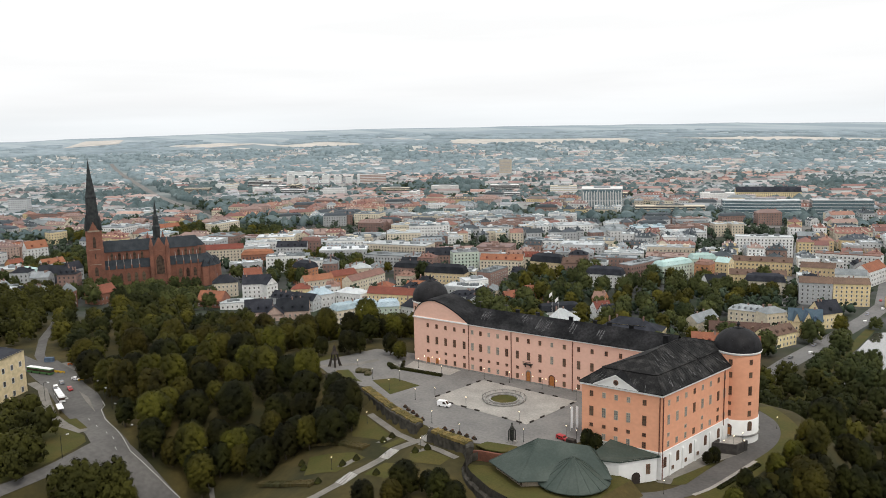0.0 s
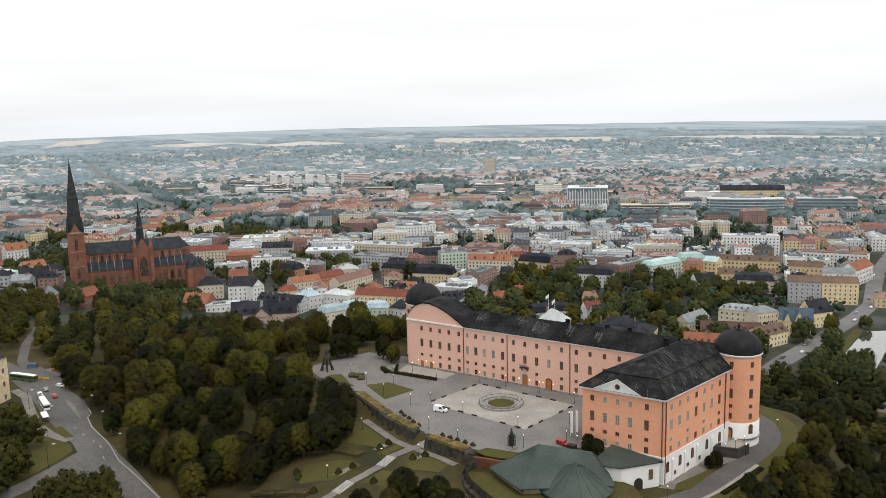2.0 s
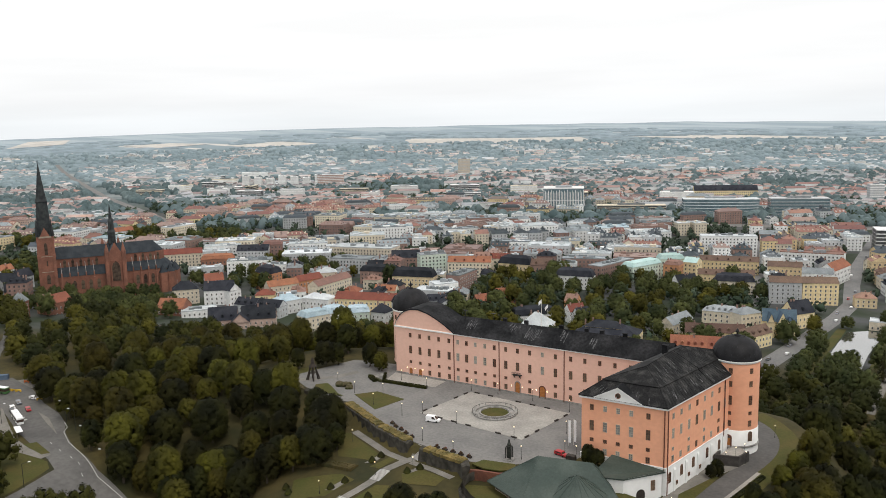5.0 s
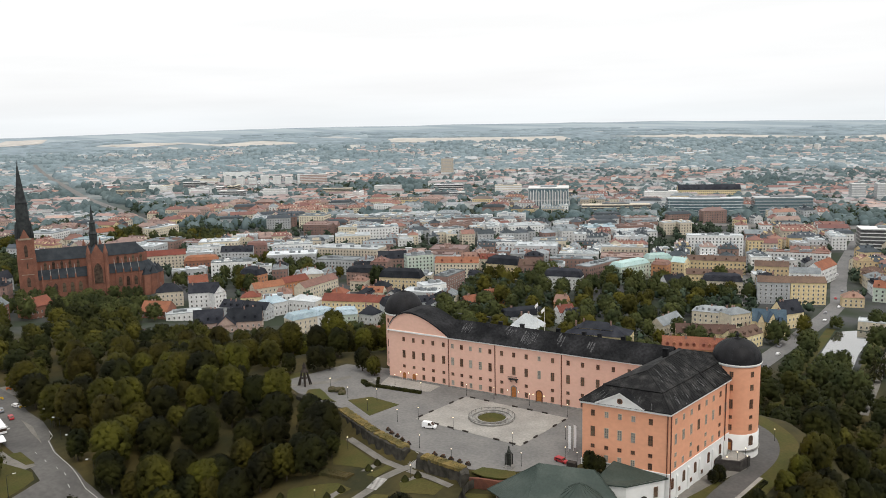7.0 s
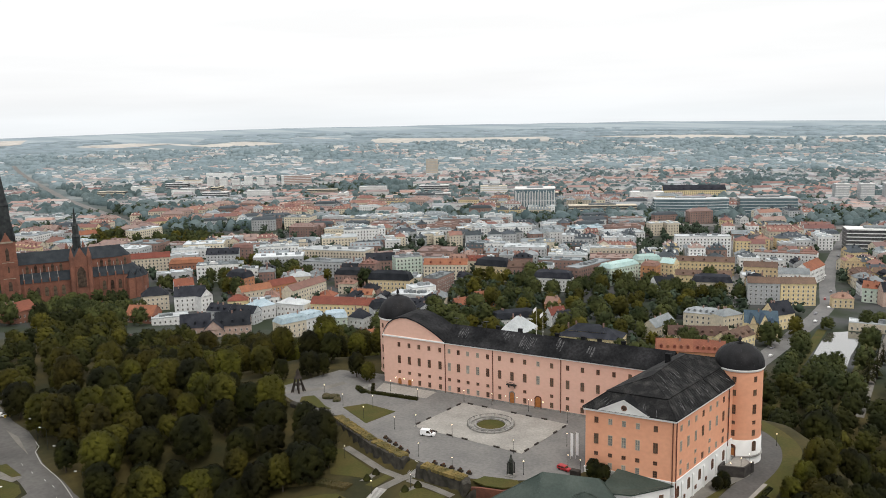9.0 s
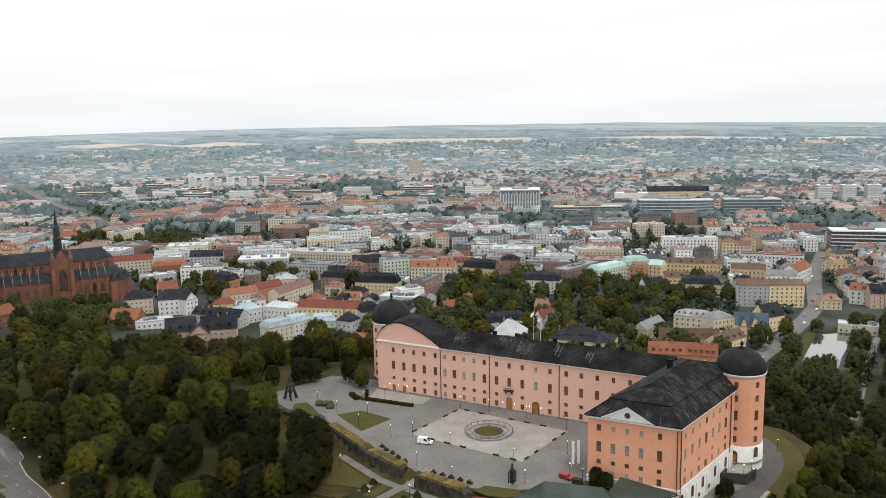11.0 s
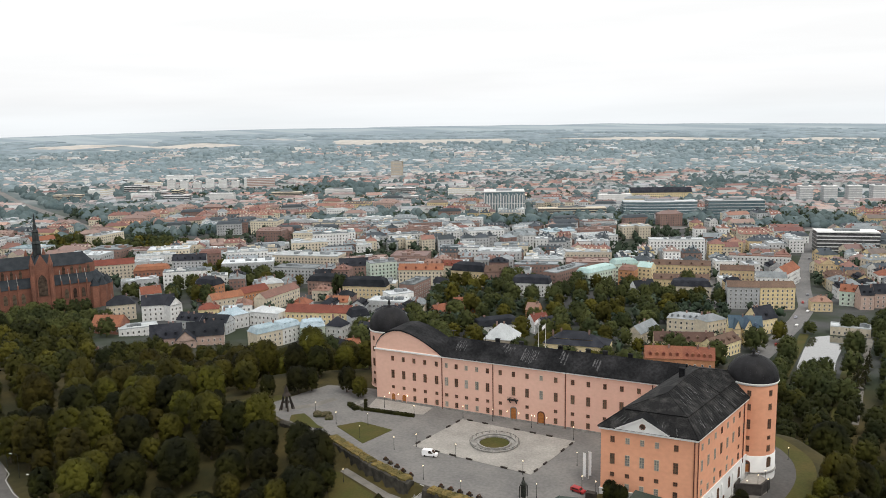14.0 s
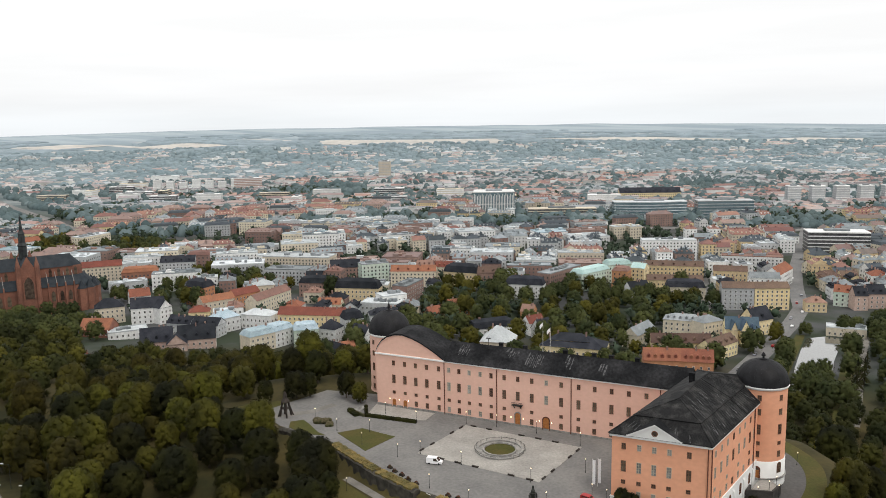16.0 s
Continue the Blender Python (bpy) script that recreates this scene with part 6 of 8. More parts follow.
H_ = street_house
H_((-384.3, 161.4), (-370, 178.1), 14, 13, "hip", 6.5, "cream", "dark", "cream town house with dark hipped roof", True, seed=1, sides=(0, 1))
H_((-357.6, 172.5), (-338.8, 188.8), 12, 13, "gable", 7.5, "white", "dark", "white gabled house with dark roof", True, seed=2, sides=(0, 1))
H_((-354.6, 121.2), (-334, 129.9), 16, 9, "gable", 7, "red", "red", "red brick hall with steep red roof", True, seed=3, sides=(0, 1))
H_((-328.6, 124), (-311.5, 145.4), 16, 8, "flat", 0, "white", "pale", "low white house with flat pale roof", True, seed=4, sides=(0, 1), stacks=3)
H_((-283.8, 111.2), (-268.4, 125.7), 14, 9, "gable", 9, "pink", "dark", "salmon house with long dark sheet roof", True, seed=5, sides=(0, 1), dormers=3)
H_((-265.5, 126.9), (-246.3, 143.2), 14, 9, "gable", 9, "pink", "dark", "salmon house with long dark sheet roof", True, seed=6, sides=(0, 1), dormers=3)
H_((-310, 162), (-290, 164.8), 13, 9, "gable", 5, "grey", "dark", "grey courtyard house with black sheet roof", True, seed=7, sides=(0, 1), dormers=3)
H_((-289.2, 165.2), (-267.2, 168.9), 12, 9, "gable", 5, "grey", "dark", "grey courtyard house with black sheet roof", True, seed=8, sides=(0, 1), dormers=3)
H_((-274.4, 175.9), (-268.5, 195.9), 13, 11, "hip", 5, "white", "ice", "white house with pale blue sheet roof", True, seed=9, sides=(0, 1))
H_((-270.6, 199.1), (-244.9, 201.8), 14, 11, "hip", 3.5, "white", "pale", "white house with pale sheet roof", True, seed=10, sides=(0, 1))
H_((-216.9, 143.8), (-210.2, 163), 13, 12, "mansard", 5, "cream", "ice", "cream house with pale blue sheet roof", True, seed=11, sides=(0, 1), dormers=4)
H_((-210.2, 163), (-207.1, 179.8), 13, 12, "mansard", 5, "white", "ice", "white house with pale blue sheet roof", True, seed=12, sides=(0, 1), dormers=3)
H_((-200.2, 170.6), (-186.9, 181.4), 13, 12, "mansard", 5, "mint", "ice", "pale green house with pale blue sheet roof", True, seed=13, sides=(0, 1), dormers=3)
H_((-192.1, 189.3), (-178.7, 189.7), 12, 10, "hip", 6, "white", "dark", "white house with dark hipped roof", True, seed=14, sides=(0, 1))
H_((-240.4, 205.2), (-190.9, 219.9), 12, 12, "gable", 5, "yellow", "red", "long yellow house with orange-red tiled roof", True, seed=15, sides=(0, 1))
H_((-183.2, 209.8), (-174.1, 221.2), 12, 12, "mansard", 7, "grey", "dark", "grey house with black mansard roof", True, seed=16, sides=(0, 1), dormers=3)
H_((-164.5, 185.6), (-150.5, 183.3), 12, 10, "gable", 6, "white", "dark", "white house with dark roof below the hill", True, seed=17, sides=(0, 1), dormers=2)
H_((-321.6, 213.9), (-310.2, 239.4), 12, 12, "gable", 4.5, "cream", "red", "cream house with red tiled roof", True, seed=18, sides=(0, 1))
H_((-314.8, 244.7), (-308.4, 269.7), 12, 12, "gable", 4.5, "orange", "red", "sandy house with red tiled roof", True, seed=19, sides=(0, 1))
H_((-284.5, 235.9), (-286.1, 283.9), 12, 12, "gable", 4.5, "cream", "rust", "cream house with faded red tiled roof", True, seed=20, sides=(0, 1))
H_((-319.5, 275.9), (-307.1, 288.8), 14, 14, "hip", 4, "cream", "pale", "cream house with pale sheet roof", False, seed=21)
H_((-369.7, 245.3), (-349.2, 245.6), 14, 16, "mansard", 7, "orange", "dark", "orange brick house with dark mansard roof", False, seed=22, dormers=3)
H_((-398.8, 210.5), (-389.2, 224.3), 12, 11, "gable", 6, "white", "red", "white gabled house with red tiled roof", False, seed=23)
H_((-539.9, 276.1), (-512.4, 307.4), 14, 15, "gable", 5, "cream", "red", "long cream apartment house with red tiled roof", False, seed=24)
H_((-482.1, 278.2), (-457.2, 300.9), 14, 14, "mansard", 5, "red", "red", "red brick house with red mansard roof", False, seed=25, dormers=4)
H_((-485.5, 332), (-456.3, 350.4), 14, 15, "gable", 6, "grey", "dark", "grey apartment house with dark roof", False, seed=26, dormers=4)
H_((-467.2, 352.5), (-450.5, 366.5), 16, 20, "mansard", 4, "brick", "rust", "tall brown brick house with faded roof", False, seed=27, dormers=2)
H_((-413.5, 326.9), (-372.3, 356.4), 26, 17, "flat", 0, "grey", "pale", "grey office block with flat pale roof", False, seed=28, stacks=6)
H_((-359.2, 339.8), (-316.8, 350), 22, 15, "flat", 0, "grey", "grey", "grey office block with flat grey roof", False, seed=29, stacks=6)
H_((-396.1, 384.4), (-325.9, 400), 26, 18, "flat", 0, "cream", "pale", "pale office block with flat roof", False, seed=30, stacks=6)
H_((-294.8, 307.3), (-261.9, 314.9), 16, 13, "mansard", 6, "brick", "dark", "brown brick house with dark mansard roof", False, seed=31, dormers=4)
H_((-252, 300.2), (-214.3, 310.3), 13, 13, "mansard", 8, "butter", "dark", "butter yellow house with dark mansard roof", True, seed=32, sides=(0, 1), dormers=5)
H_((-190.8, 278.3), (-178, 295.3), 16, 14, "flat", 0, "white", "pale", "white stepped house with flat roof", True, seed=33, sides=(0, 1), stacks=3)
H_((-206.5, 268.5), (-175.1, 274.8), 18, 10, "flat", 0, "grey", "pale", "low grey block with flat pale roof", True, seed=34, sides=(0, 1), stacks=6)
H_((-260.5, 359.8), (-243, 379.5), 14, 22, "flat", 0, "mint", "grey", "tall pale green house with flat roof", False, seed=35, stacks=3)
H_((-302, 368.6), (-278.1, 384.5), 14, 15, "gable", 7, "brick", "dark", "brown brick house with dark roof", False, seed=36, dormers=2)
H_((-238.4, 374.4), (-198.8, 389.9), 14, 15, "gable", 5, "cream", "red", "cream house with red tiled roof", False, seed=37, dormers=4)
H_((-190.2, 317.3), (-191.8, 351.5), 14, 15, "flat", 0, "brick", "grey", "long brown brick block with grey roof", True, seed=38, sides=(0, 1), stacks=6)
H_((-194.3, 397.3), (-160.7, 398.3), 14, 14, "mansard", 8, "butter", "dark", "butter yellow house with dark mansard roof", False, seed=39, dormers=4)
H_((-160.2, 398.5), (-142.9, 411.4), 14, 14, "gable", 5, "brick", "brown", "brick house with brown tiled roof", False, seed=40, dormers=2)
H_((-122.7, 373.2), (-89.5, 378.6), 13, 12, "mansard", 7, "white", "dark", "white house with dark mansard roof", True, seed=41, sides=(0, 1), dormers=4)
H_((-93, 407.9), (-80.5, 461.7), 14, 16, "flat", 0, "brick", "grey", "long brown brick block with grey flat roof", False, seed=42, stacks=6)
H_((-66.3, 418.4), (-51.2, 454.1), 14, 16, "mansard", 5, "mint", "verdigris", "mint green corner house with verdigris mansard roof", False, seed=43, dormers=3)
H_((-55.4, 465.5), (-36.3, 479.3), 14, 17, "mansard", 5, "mint", "verdigris", "mint green house with verdigris mansard roof", False, seed=44, dormers=3)
H_((-47, 446.6), (-32.4, 446.3), 14, 16, "mansard", 4, "orange", "rust", "orange corner house with faded mansard roof", False, seed=45, dormers=2)
H_((-34.3, 466.9), (-21.5, 465.7), 14, 16, "gable", 4, "butter", "verdigris", "butter yellow house with verdigris roof", False, seed=46)
H_((-29, 499.4), (24.9, 510.6), 14, 13, "gable", 4, "yellow", "brown", "yellow apartment house with brown tiled roof", False, seed=47, dormers=5)
H_((-13.8, 443.7), (32.5, 456.7), 14, 10, "gable", 4, "yellow", "brown", "low yellow house with brown tiled roof", False, seed=48, dormers=5)
H_((7.5, 415), (39.3, 422.8), 12, 11, "mansard", 6.5, "cream", "dark", "cream house with black mansard roof", True, seed=49, sides=(0, 1), dormers=6)
H_((-14.6, 386.2), (-1.9, 401.1), 13, 11, "gable", 7, "white", "dark", "white gabled house with dark roof", True, seed=50, sides=(0, 1))
H_((-52.2, 594.9), (2.3, 614.7), 16, 22, "flat", 0, "white", "pale", "white office block with window bands", False, seed=51, stacks=6)
H_((56.3, 393.7), (79.8, 400.8), 14, 18, "gable", 4, "grey", "brown", "grey balcony block with brown tiled roof", True, seed=52, sides=(0, 1))
H_((80.2, 401), (105.3, 411.1), 14, 18, "gable", 4, "yellow", "brown", "yellow apartment block with balconies and brown roof", True, seed=53, sides=(0, 1))
H_((36.9, 487.8), (65.6, 493.1), 14, 14, "gable", 4, "yellow", "brown", "yellow apartment house with brown roof", False, seed=54)
H_((70.4, 461.1), (94.7, 465.3), 14, 15, "gable", 4, "white", "grey", "white apartment house with grey roof", False, seed=55)
H_((93.1, 486.7), (101.7, 525.3), 14, 14, "gable", 6, "white", "red", "white gabled house with red roof", False, seed=56)
H_((33.5, 566.2), (90.5, 573.7), 14, 15, "flat", 0, "white", "rust", "pale apartment block with window bands", False, seed=57, stacks=6)
H_((136.5, 440), (150.4, 438.7), 12, 12, "gable", 5, "mint", "red", "grey-green house with red tiled roof", False, seed=58, dormers=2)
H_((152.1, 428.1), (161.6, 432), 12, 12, "gable", 7, "pink", "dark", "pink house with dark roof", True, seed=59, sides=(0, 1), dormers=2)
H_((162, 438.9), (174.4, 443.9), 12, 12, "gable", 7, "pink", "dark", "pink house with dark roof", True, seed=60, sides=(0, 1), dormers=2)
H_((117.4, 409), (132.6, 413.1), 10, 8, "hip", 4, "butter", "rust", "small butter yellow house with faded hipped roof", True, seed=61, sides=(0, 1), dormers=1)
H_((133.3, 340.1), (158.8, 340.9), 12, 6, "flat", 0, "cream", "pale", "low cream hall with flat pale roof behind the pond", True, seed=62, sides=(0, 1), stacks=3)
H_((28, 298.4), (55.9, 299.4), 14, 12, "hip", 3.5, "cream", "grey", "cream school building with grey roof", True, seed=63, sides=(0, 1), dormers=6)
H_((57.1, 292.2), (68.1, 307.3), 14, 13, "hip", 3.5, "cream", "grey", "cream end wing of the school with grey roof", True, seed=64, sides=(0, 1))
H_((71.7, 289.9), (92.8, 295.6), 13, 11, "gable", 7.5, "butter", "blue", "butter yellow gabled house with blue roof", True, seed=65, sides=(0, 1), dormers=3)
H_((87.7, 317.1), (98.9, 332.5), 14, 11, "gable", 8.5, "butter", "dark", "butter yellow gabled house with dark roof", True, seed=66, sides=(0, 1), dormers=1)
H_((30.4, 248.2), (66.9, 260.9), 12, 8, "gable", 5, "butter", "brown", "low butter yellow house with long brown tiled roof", True, seed=67, sides=(0, 1), dormers=6)
H_((70.1, 242.6), (82, 269.4), 12, 9, "gable", 5, "butter", "brown", "butter yellow gabled house with brown tiled roof", True, seed=68, sides=(0, 1), dormers=4)
H_((38.5, 187.6), (58.9, 194), 13, 14, "gable", 6, "orange", "red", "orange brick house with red tiled roof", True, seed=69, sides=(0, 1), dormers=5)
H_((58.9, 194), (76.5, 197.6), 13, 14, "gable", 6, "orange", "red", "orange brick house with red tiled roof", True, seed=70, sides=(0, 1), dormers=5)
H_((-33, 207.3), (8.8, 212.4), 20, 10, "hip", 5, "butter", "dark", "butter yellow mansion with low dark roof", True, seed=71, sides=(0, 1))
H_((-27.3, 212.9), (-2.4, 216.2), 11, 13, "hip", 4, "butter", "dark", "butter yellow middle bay of a mansion", True, seed=72, sides=(0, 1))
H_((-72.3, 201), (-50.6, 205.7), 19, 10, "hip", 9, "cream", "pale", "cream pavilion with tall pale sheet-metal roof", True, seed=73, sides=(0, 1))
H_((-59, 260.3), (-51.1, 270.9), 10, 9, "gable", 5, "white", "red", "small white house with red roof", True, seed=74, sides=(0, 1))
H_((-46.6, 248.9), (-41.1, 259.7), 10, 8, "gable", 7, "white", "dark", "small white gabled house with dark roof", True, seed=75, sides=(0, 1))
H_((-142.1, 266.5), (-134.9, 279.7), 10, 7, "gable", 5, "red", "red", "red house with red tiled roof among trees", True, seed=76, sides=(0, 1))
H_((-137.4, 290.9), (-124.9, 302.6), 11, 8, "gable", 5, "orange", "red", "orange house with red tiled roof among trees", True, seed=77, sides=(0, 1))
H_((-78.6, 294), (-68.5, 294.2), 10, 9, "gable", 5, "orange", "rust", "sandy house with faded roof among trees", True, seed=78, sides=(0, 1))
H_((-91.6, 233.2), (-68.6, 256.9), 12, 8, "mansard", 6, "white", "dark", "white house with dark mansard roof among trees", True, seed=79, sides=(0, 1), dormers=3)
H_((19.4, 256.5), (25.6, 283.8), 11, 9, "gable", 5, "cream", "grey", "cream gabled house among trees", True, seed=80, sides=(0, 1))
H_((-125.5, 167.8), (-108.5, 163.6), 11, 8, "gable", 5, "red", "red", "red brick house with red tiled roof below the hill", True, seed=81, sides=(0, 1))
H_((-311.7, 76), (-282, 68.2), 10, 6, "gable", 5, "pink", "red", "small house with red tiled roof in the park", True, seed=82, sides=(0, 1))
H_((-170.7, 156), (-149.7, 150.4), 10, 6, "gable", 6, "grey", "dark", "grey house with dark roof below the hill", True, seed=83, sides=(0, 1))
H_((-153.5, 157.4), (-146.7, 166.3), 10, 6, "gable", 5, "orange", "red", "sandy house with red roof below the hill", True, seed=84, sides=(0, 1))
H_((-729.6, 174.8), (-727.7, 198.8), 13, 12, "gable", 8, "white", "red", "white gabled house with steep red roof", False, z=-36, seed=85, dormers=2)
H_((-617.5, 133.4), (-616, 156.6), 12, 10, "gable", 5, "white", "red", "white house with red tiled roof", False, z=-36, seed=86, dormers=2)
H_((-844.6, 266), (-845.3, 289.6), 14, 12, "flat", 0, "butter", "grey", "butter yellow block with flat roof", False, z=-36, seed=87, stacks=3)
H_((-542.7, 82.5), (-541.4, 92.3), 12, 12, "gable", 4, "white", "pale", "white house with pale sheet roof", False, z=-36, seed=88)
H_((-509, 74.5), (-506.1, 93.2), 12, 10, "gable", 6, "orange", "dark", "ochre house with dark roof", False, z=-36, seed=89, dormers=2)
H_((-564.3, 77.1), (-548.6, 85.7), 14, 13, "mansard", 8, "grey", "verdigris", "grey house with domed verdigris roof", False, z=-36, seed=90)
H_((-1253.4, 414.1), (-1229.1, 434.9), 20, 26, "flat", 0, "grey", "grey", "blue-grey office tower with window bands", False, z=-36, seed=91, stacks=6)
H_((-1099.6, 367.8), (-1060.4, 394.2), 16, 12, "flat", 0, "brick", "rust", "brick block with flat roof", False, z=-36, seed=92, stacks=6)
H_((-1073.4, 405.2), (-1063.3, 435.8), 16, 12, "flat", 0, "brick", "rust", "brick block with flat roof", False, z=-36, seed=93, stacks=6)
H_((-694.2, 414), (-697.6, 459.7), 18, 15, "flat", 0, "cream", "pale", "cream office block with flat roof", False, z=-36, seed=94, stacks=6)
H_((-1044.4, 490.5), (-977.4, 502.6), 16, 10, "flat", 0, "white", "pale", "white low block with window bands", False, z=-36, seed=95, stacks=6)
H_((-913.9, 480.1), (-913.2, 514.2), 16, 10, "flat", 0, "white", "pale", "white low block with window bands", False, z=-36, seed=96, stacks=6)
H_((-759.7, 333.6), (-750.4, 356.1), 12, 8, "hip", 5, "cream", "rust", "cream house with faded hipped roof", False, z=-36, seed=97)
H_((-765.7, 375.9), (-758.6, 405.4), 12, 10, "gable", 5, "white", "red", "white house with red tiled roof", False, z=-36, seed=98)
H_((-655.3, 119.3), (-656.2, 133.8), 12, 9, "gable", 5, "orange", "red", "ochre house with red tiled roof", False, z=-36, seed=99)
H_((-566.7, 131.8), (-571.5, 150), 11, 9, "gable", 7, "grey", "dark", "grey house with dark roof", False, z=-36, seed=100)
H_((-776.8, 180.4), (-781.2, 197.3), 12, 9, "gable", 5, "brick", "red", "brick house with red tiled roof", False, z=-36, seed=101)
H_((-264.2, 115.2), (-254.3, 124.2), 8, 9, "front", 6.5, "pink", "dark", "salmon pink stepped gable with dark roof", True, seed=120, sides=(0,), stacks=0)
H_((-336.8, 182.1), (-334.9, 193.6), 12, 13, "front", 6, "white", "dark", "white gable end with dark roof", True, seed=121, sides=(0,), stacks=0)
H_((82.1, 288.2), (87.6, 290.6), 9, 11, "front", 7, "butter", "blue", "butter yellow gable with blue roof", True, seed=122, sides=(0,), stacks=0)
H_((75.7, 287.1), (79.8, 288.9), 9, 11, "front", 6, "butter", "blue", "butter yellow gable with blue roof", True, seed=123, sides=(0,), stacks=0)
H_((-165.7, -132.4), (-176.4, -111), 54, 20, "hip", 7, "butter", "dark", "butter yellow rendered library with dark hipped roof", True, z=-9.5, seed=50, gap=4.8, storey=5.4, sides=(0, 1), big=1.45)


H_((-389, 33), (-395, 41), 9, 15, "hip", 7, "red", "grey", "red brick gatehouse tower with steep grey cap", True, z=-26.5, seed=70, sides=(0, 1))
H_((-393, 55), (-396, 76), 13, 11, "gable", 6, "red", "red", "red brick hall with steep red roof", True, z=-29.5, seed=71, sides=(0, 1))
H_((-560, 90), (-520, 105), 14, 14, "hip", 7, "cream", "dark", "cream town house with dark hipped roof", False, z=-36, seed=72)
H_((-600, 60), (-575, 75), 14, 12, "gable", 5, "white", "red", "white town house with red roof", False, z=-36, seed=73)


# modern landmarks by the railway
def slab_block(p0, p1, d, h, wall_m, glass_m, label, floors, bow=0.0, fins=0, name="office_building"):
    dx, dy = p1[0] - p0[0], p1[1] - p0[1]
    w = math.hypot(dx, dy)
    t = thing(name, label, "office", pose(p0[0], p0[1], CITY_Z, 0, 0, math.degrees(math.atan2(dy, dx))))
    TAKEN.append(((p0[0] + p1[0]) / 2 - dy / w * d / 2, (p0[1] + p1[1]) / 2 + dx / w * d / 2, math.hypot(w, d) / 2))
    n = 14
    line = [(w * i / n, -bow * (1 - (2 * i / n - 1) ** 2)) for i in range(n + 1)]
    foot = line + [(x, y + d) for x, y in line[::-1]]
    part("body", Shape().prism(foot, -3, h), glass_m, t)
    for k in range(floors + 1):
        z = h * k / floors
        part("floor_band", Shape().prism([(x, y - 0.35) for x, y in line] + [(x, y + d + 0.35) for x, y in line[::-1]], z - 0.55, z + (0.75 if k == floors else 0.55)), wall_m, t)
    for k in range(fins):
        x = w * (k + 0.5) / fins
        part("fin", Shape().box(x - 0.5, -0.6, 2, x + 0.5, 0.1, h - 2 - (k * 7 % 5)), wall_m, t)
    part("roof_plant", Shape().box(w * 0.3, d * 0.3, h, w * 0.7, d * 0.7, h + 3), ROOFS["grey"], t)
    return t


slab_block((-388, 906), (-328, 932), 45, 38, WALLS["white"], M_TEAL, "pale concert hall clad in upright metal strips", 2, 0, 26, "concert_hall")
slab_block((-169, 934), (-68, 975), 22, 26, ROOFS["pale"], M_TEAL, "long bowed office of teal glass", 6, 7, 22)
slab_block((-52, 974), (24, 1004), 24, 27, WALLS["grey"], M_TEAL, "office block of teal glass with pale bands", 6)
slab_block((-296, 908), (-200, 950), 18, 14, WALLS["cream"], M_WIN_T, "long cream low-rise block with window bands", 4)
slab_block((108, 700), (170, 715), 26, 24, WALLS["white"], M_WIN_T, "white terraced office block with bands", 6)
for k in range(7):
    x, y = -1235 + k * 24, 1062 + k * 15
    slab_block((x, y), (x + 14, y + 9), 14, 30 - (k % 3) * 3, WALLS["white"], WALLS["white"], "white high-rise apartment block", 8, name="apartment_block")
slab_block((-1085, 1155), (-1035, 1190), 14, 30, WALLS["white"], WALLS["pink"], "long pale high-rise apartment slab", 8, name="apartment_block")
slab_block((-937, 1542), (-910, 1552), 22, 48, WALLS["grey"], WALLS["cream"], "pale twin tower apartment block", 12, name="apartment_block")
for k in range(5):
    x, y = 60 + k * 36, 1180 + k * 14
    slab_block((x, y), (x + 20, y + 8), 16, 34, WALLS["white"], WALLS["grey"], "white high-rise apartment block", 9, name="apartment_block")
q = random.Random(71)
for i, (x, y, a, l) in enumerate(((-1318, 832, 25, 60), (-1333, 930, 25, 48), (-1302, 1000, 28, 52), (-1240, 900, 115, 40), (-1200, 950, 25, 56), (-1160, 890, 25, 44), (-1100, 960, 115, 40), (-1456, 1273, 25, 70), (-1530, 1200, 25, 60), (-1380, 1100, 25, 64), (-1040, 860, 25, 50), (-960, 900, 25, 46), (-900, 1010, 25, 60), (-820, 1080, 25, 56), (-700, 1120, 25, 60), (-560, 1120, 25, 52), (-620, 1010, 25, 48), (-760, 950, 115, 36), (-430, 1040, 25, 60), (-250, 1080, 25, 56))):
    slab_block((x, y), (x + l * math.cos(radians(a)), y + l * math.sin(radians(a))), 14, 15 + i % 4 * 2, WALLS["white" if i % 3 else "cream"], WALLS["white" if i % 4 else "pink"] if i % 2 else M_WIN_T, "pale mid-rise housing block with window bands", 5, name="apartment_block")
H_((-222, 1186), (-121, 1228), 20, 16, "gable", 9, "butter", "dark", "long yellow school with steep dark roof", False, seed=60, dormers=8)

# streets, railway, water
ST_E = [(80, 150), (88, 225), (100, 300), (110, 370), (114, 421), (106, 500), (101, 586), (99, 830), (99, 1000)]
ST_M = [(46, 380), (37, 447), (17, 553), (-18, 738), (-45, 894)]
RAIL = [(-520, 740), (-262, 818), (69, 890), (330, 945)]
ROAD_NW = [(-760, 505), (-949, 597), (-1388, 806), (-2000, 1140), (-2684, 1519)]
M_STREET = mat("pale_street_asphalt", (0.165, 0.163, 0.16), (0.125, 0.124, 0.123), 0.06, 0.92, fine=10)
drape("road", strip(ST_E, 13), M_STREET, 0.25, "wide grey asphalt street towards the river", "road", fine=40)
drape("road", strip(ST_M, 8), M_STREET, 0.25, "straight grey asphalt town street", "road", fine=60)
drape("railway", strip(RAIL, 26), M_COURT, 0.5, "grey railway yard with platforms", "railway", fine=80)
drape("road", strip(ROAD_NW, 14), M_COURT, 0.4, "straight wide avenue leading out of town", "road", fine=200)
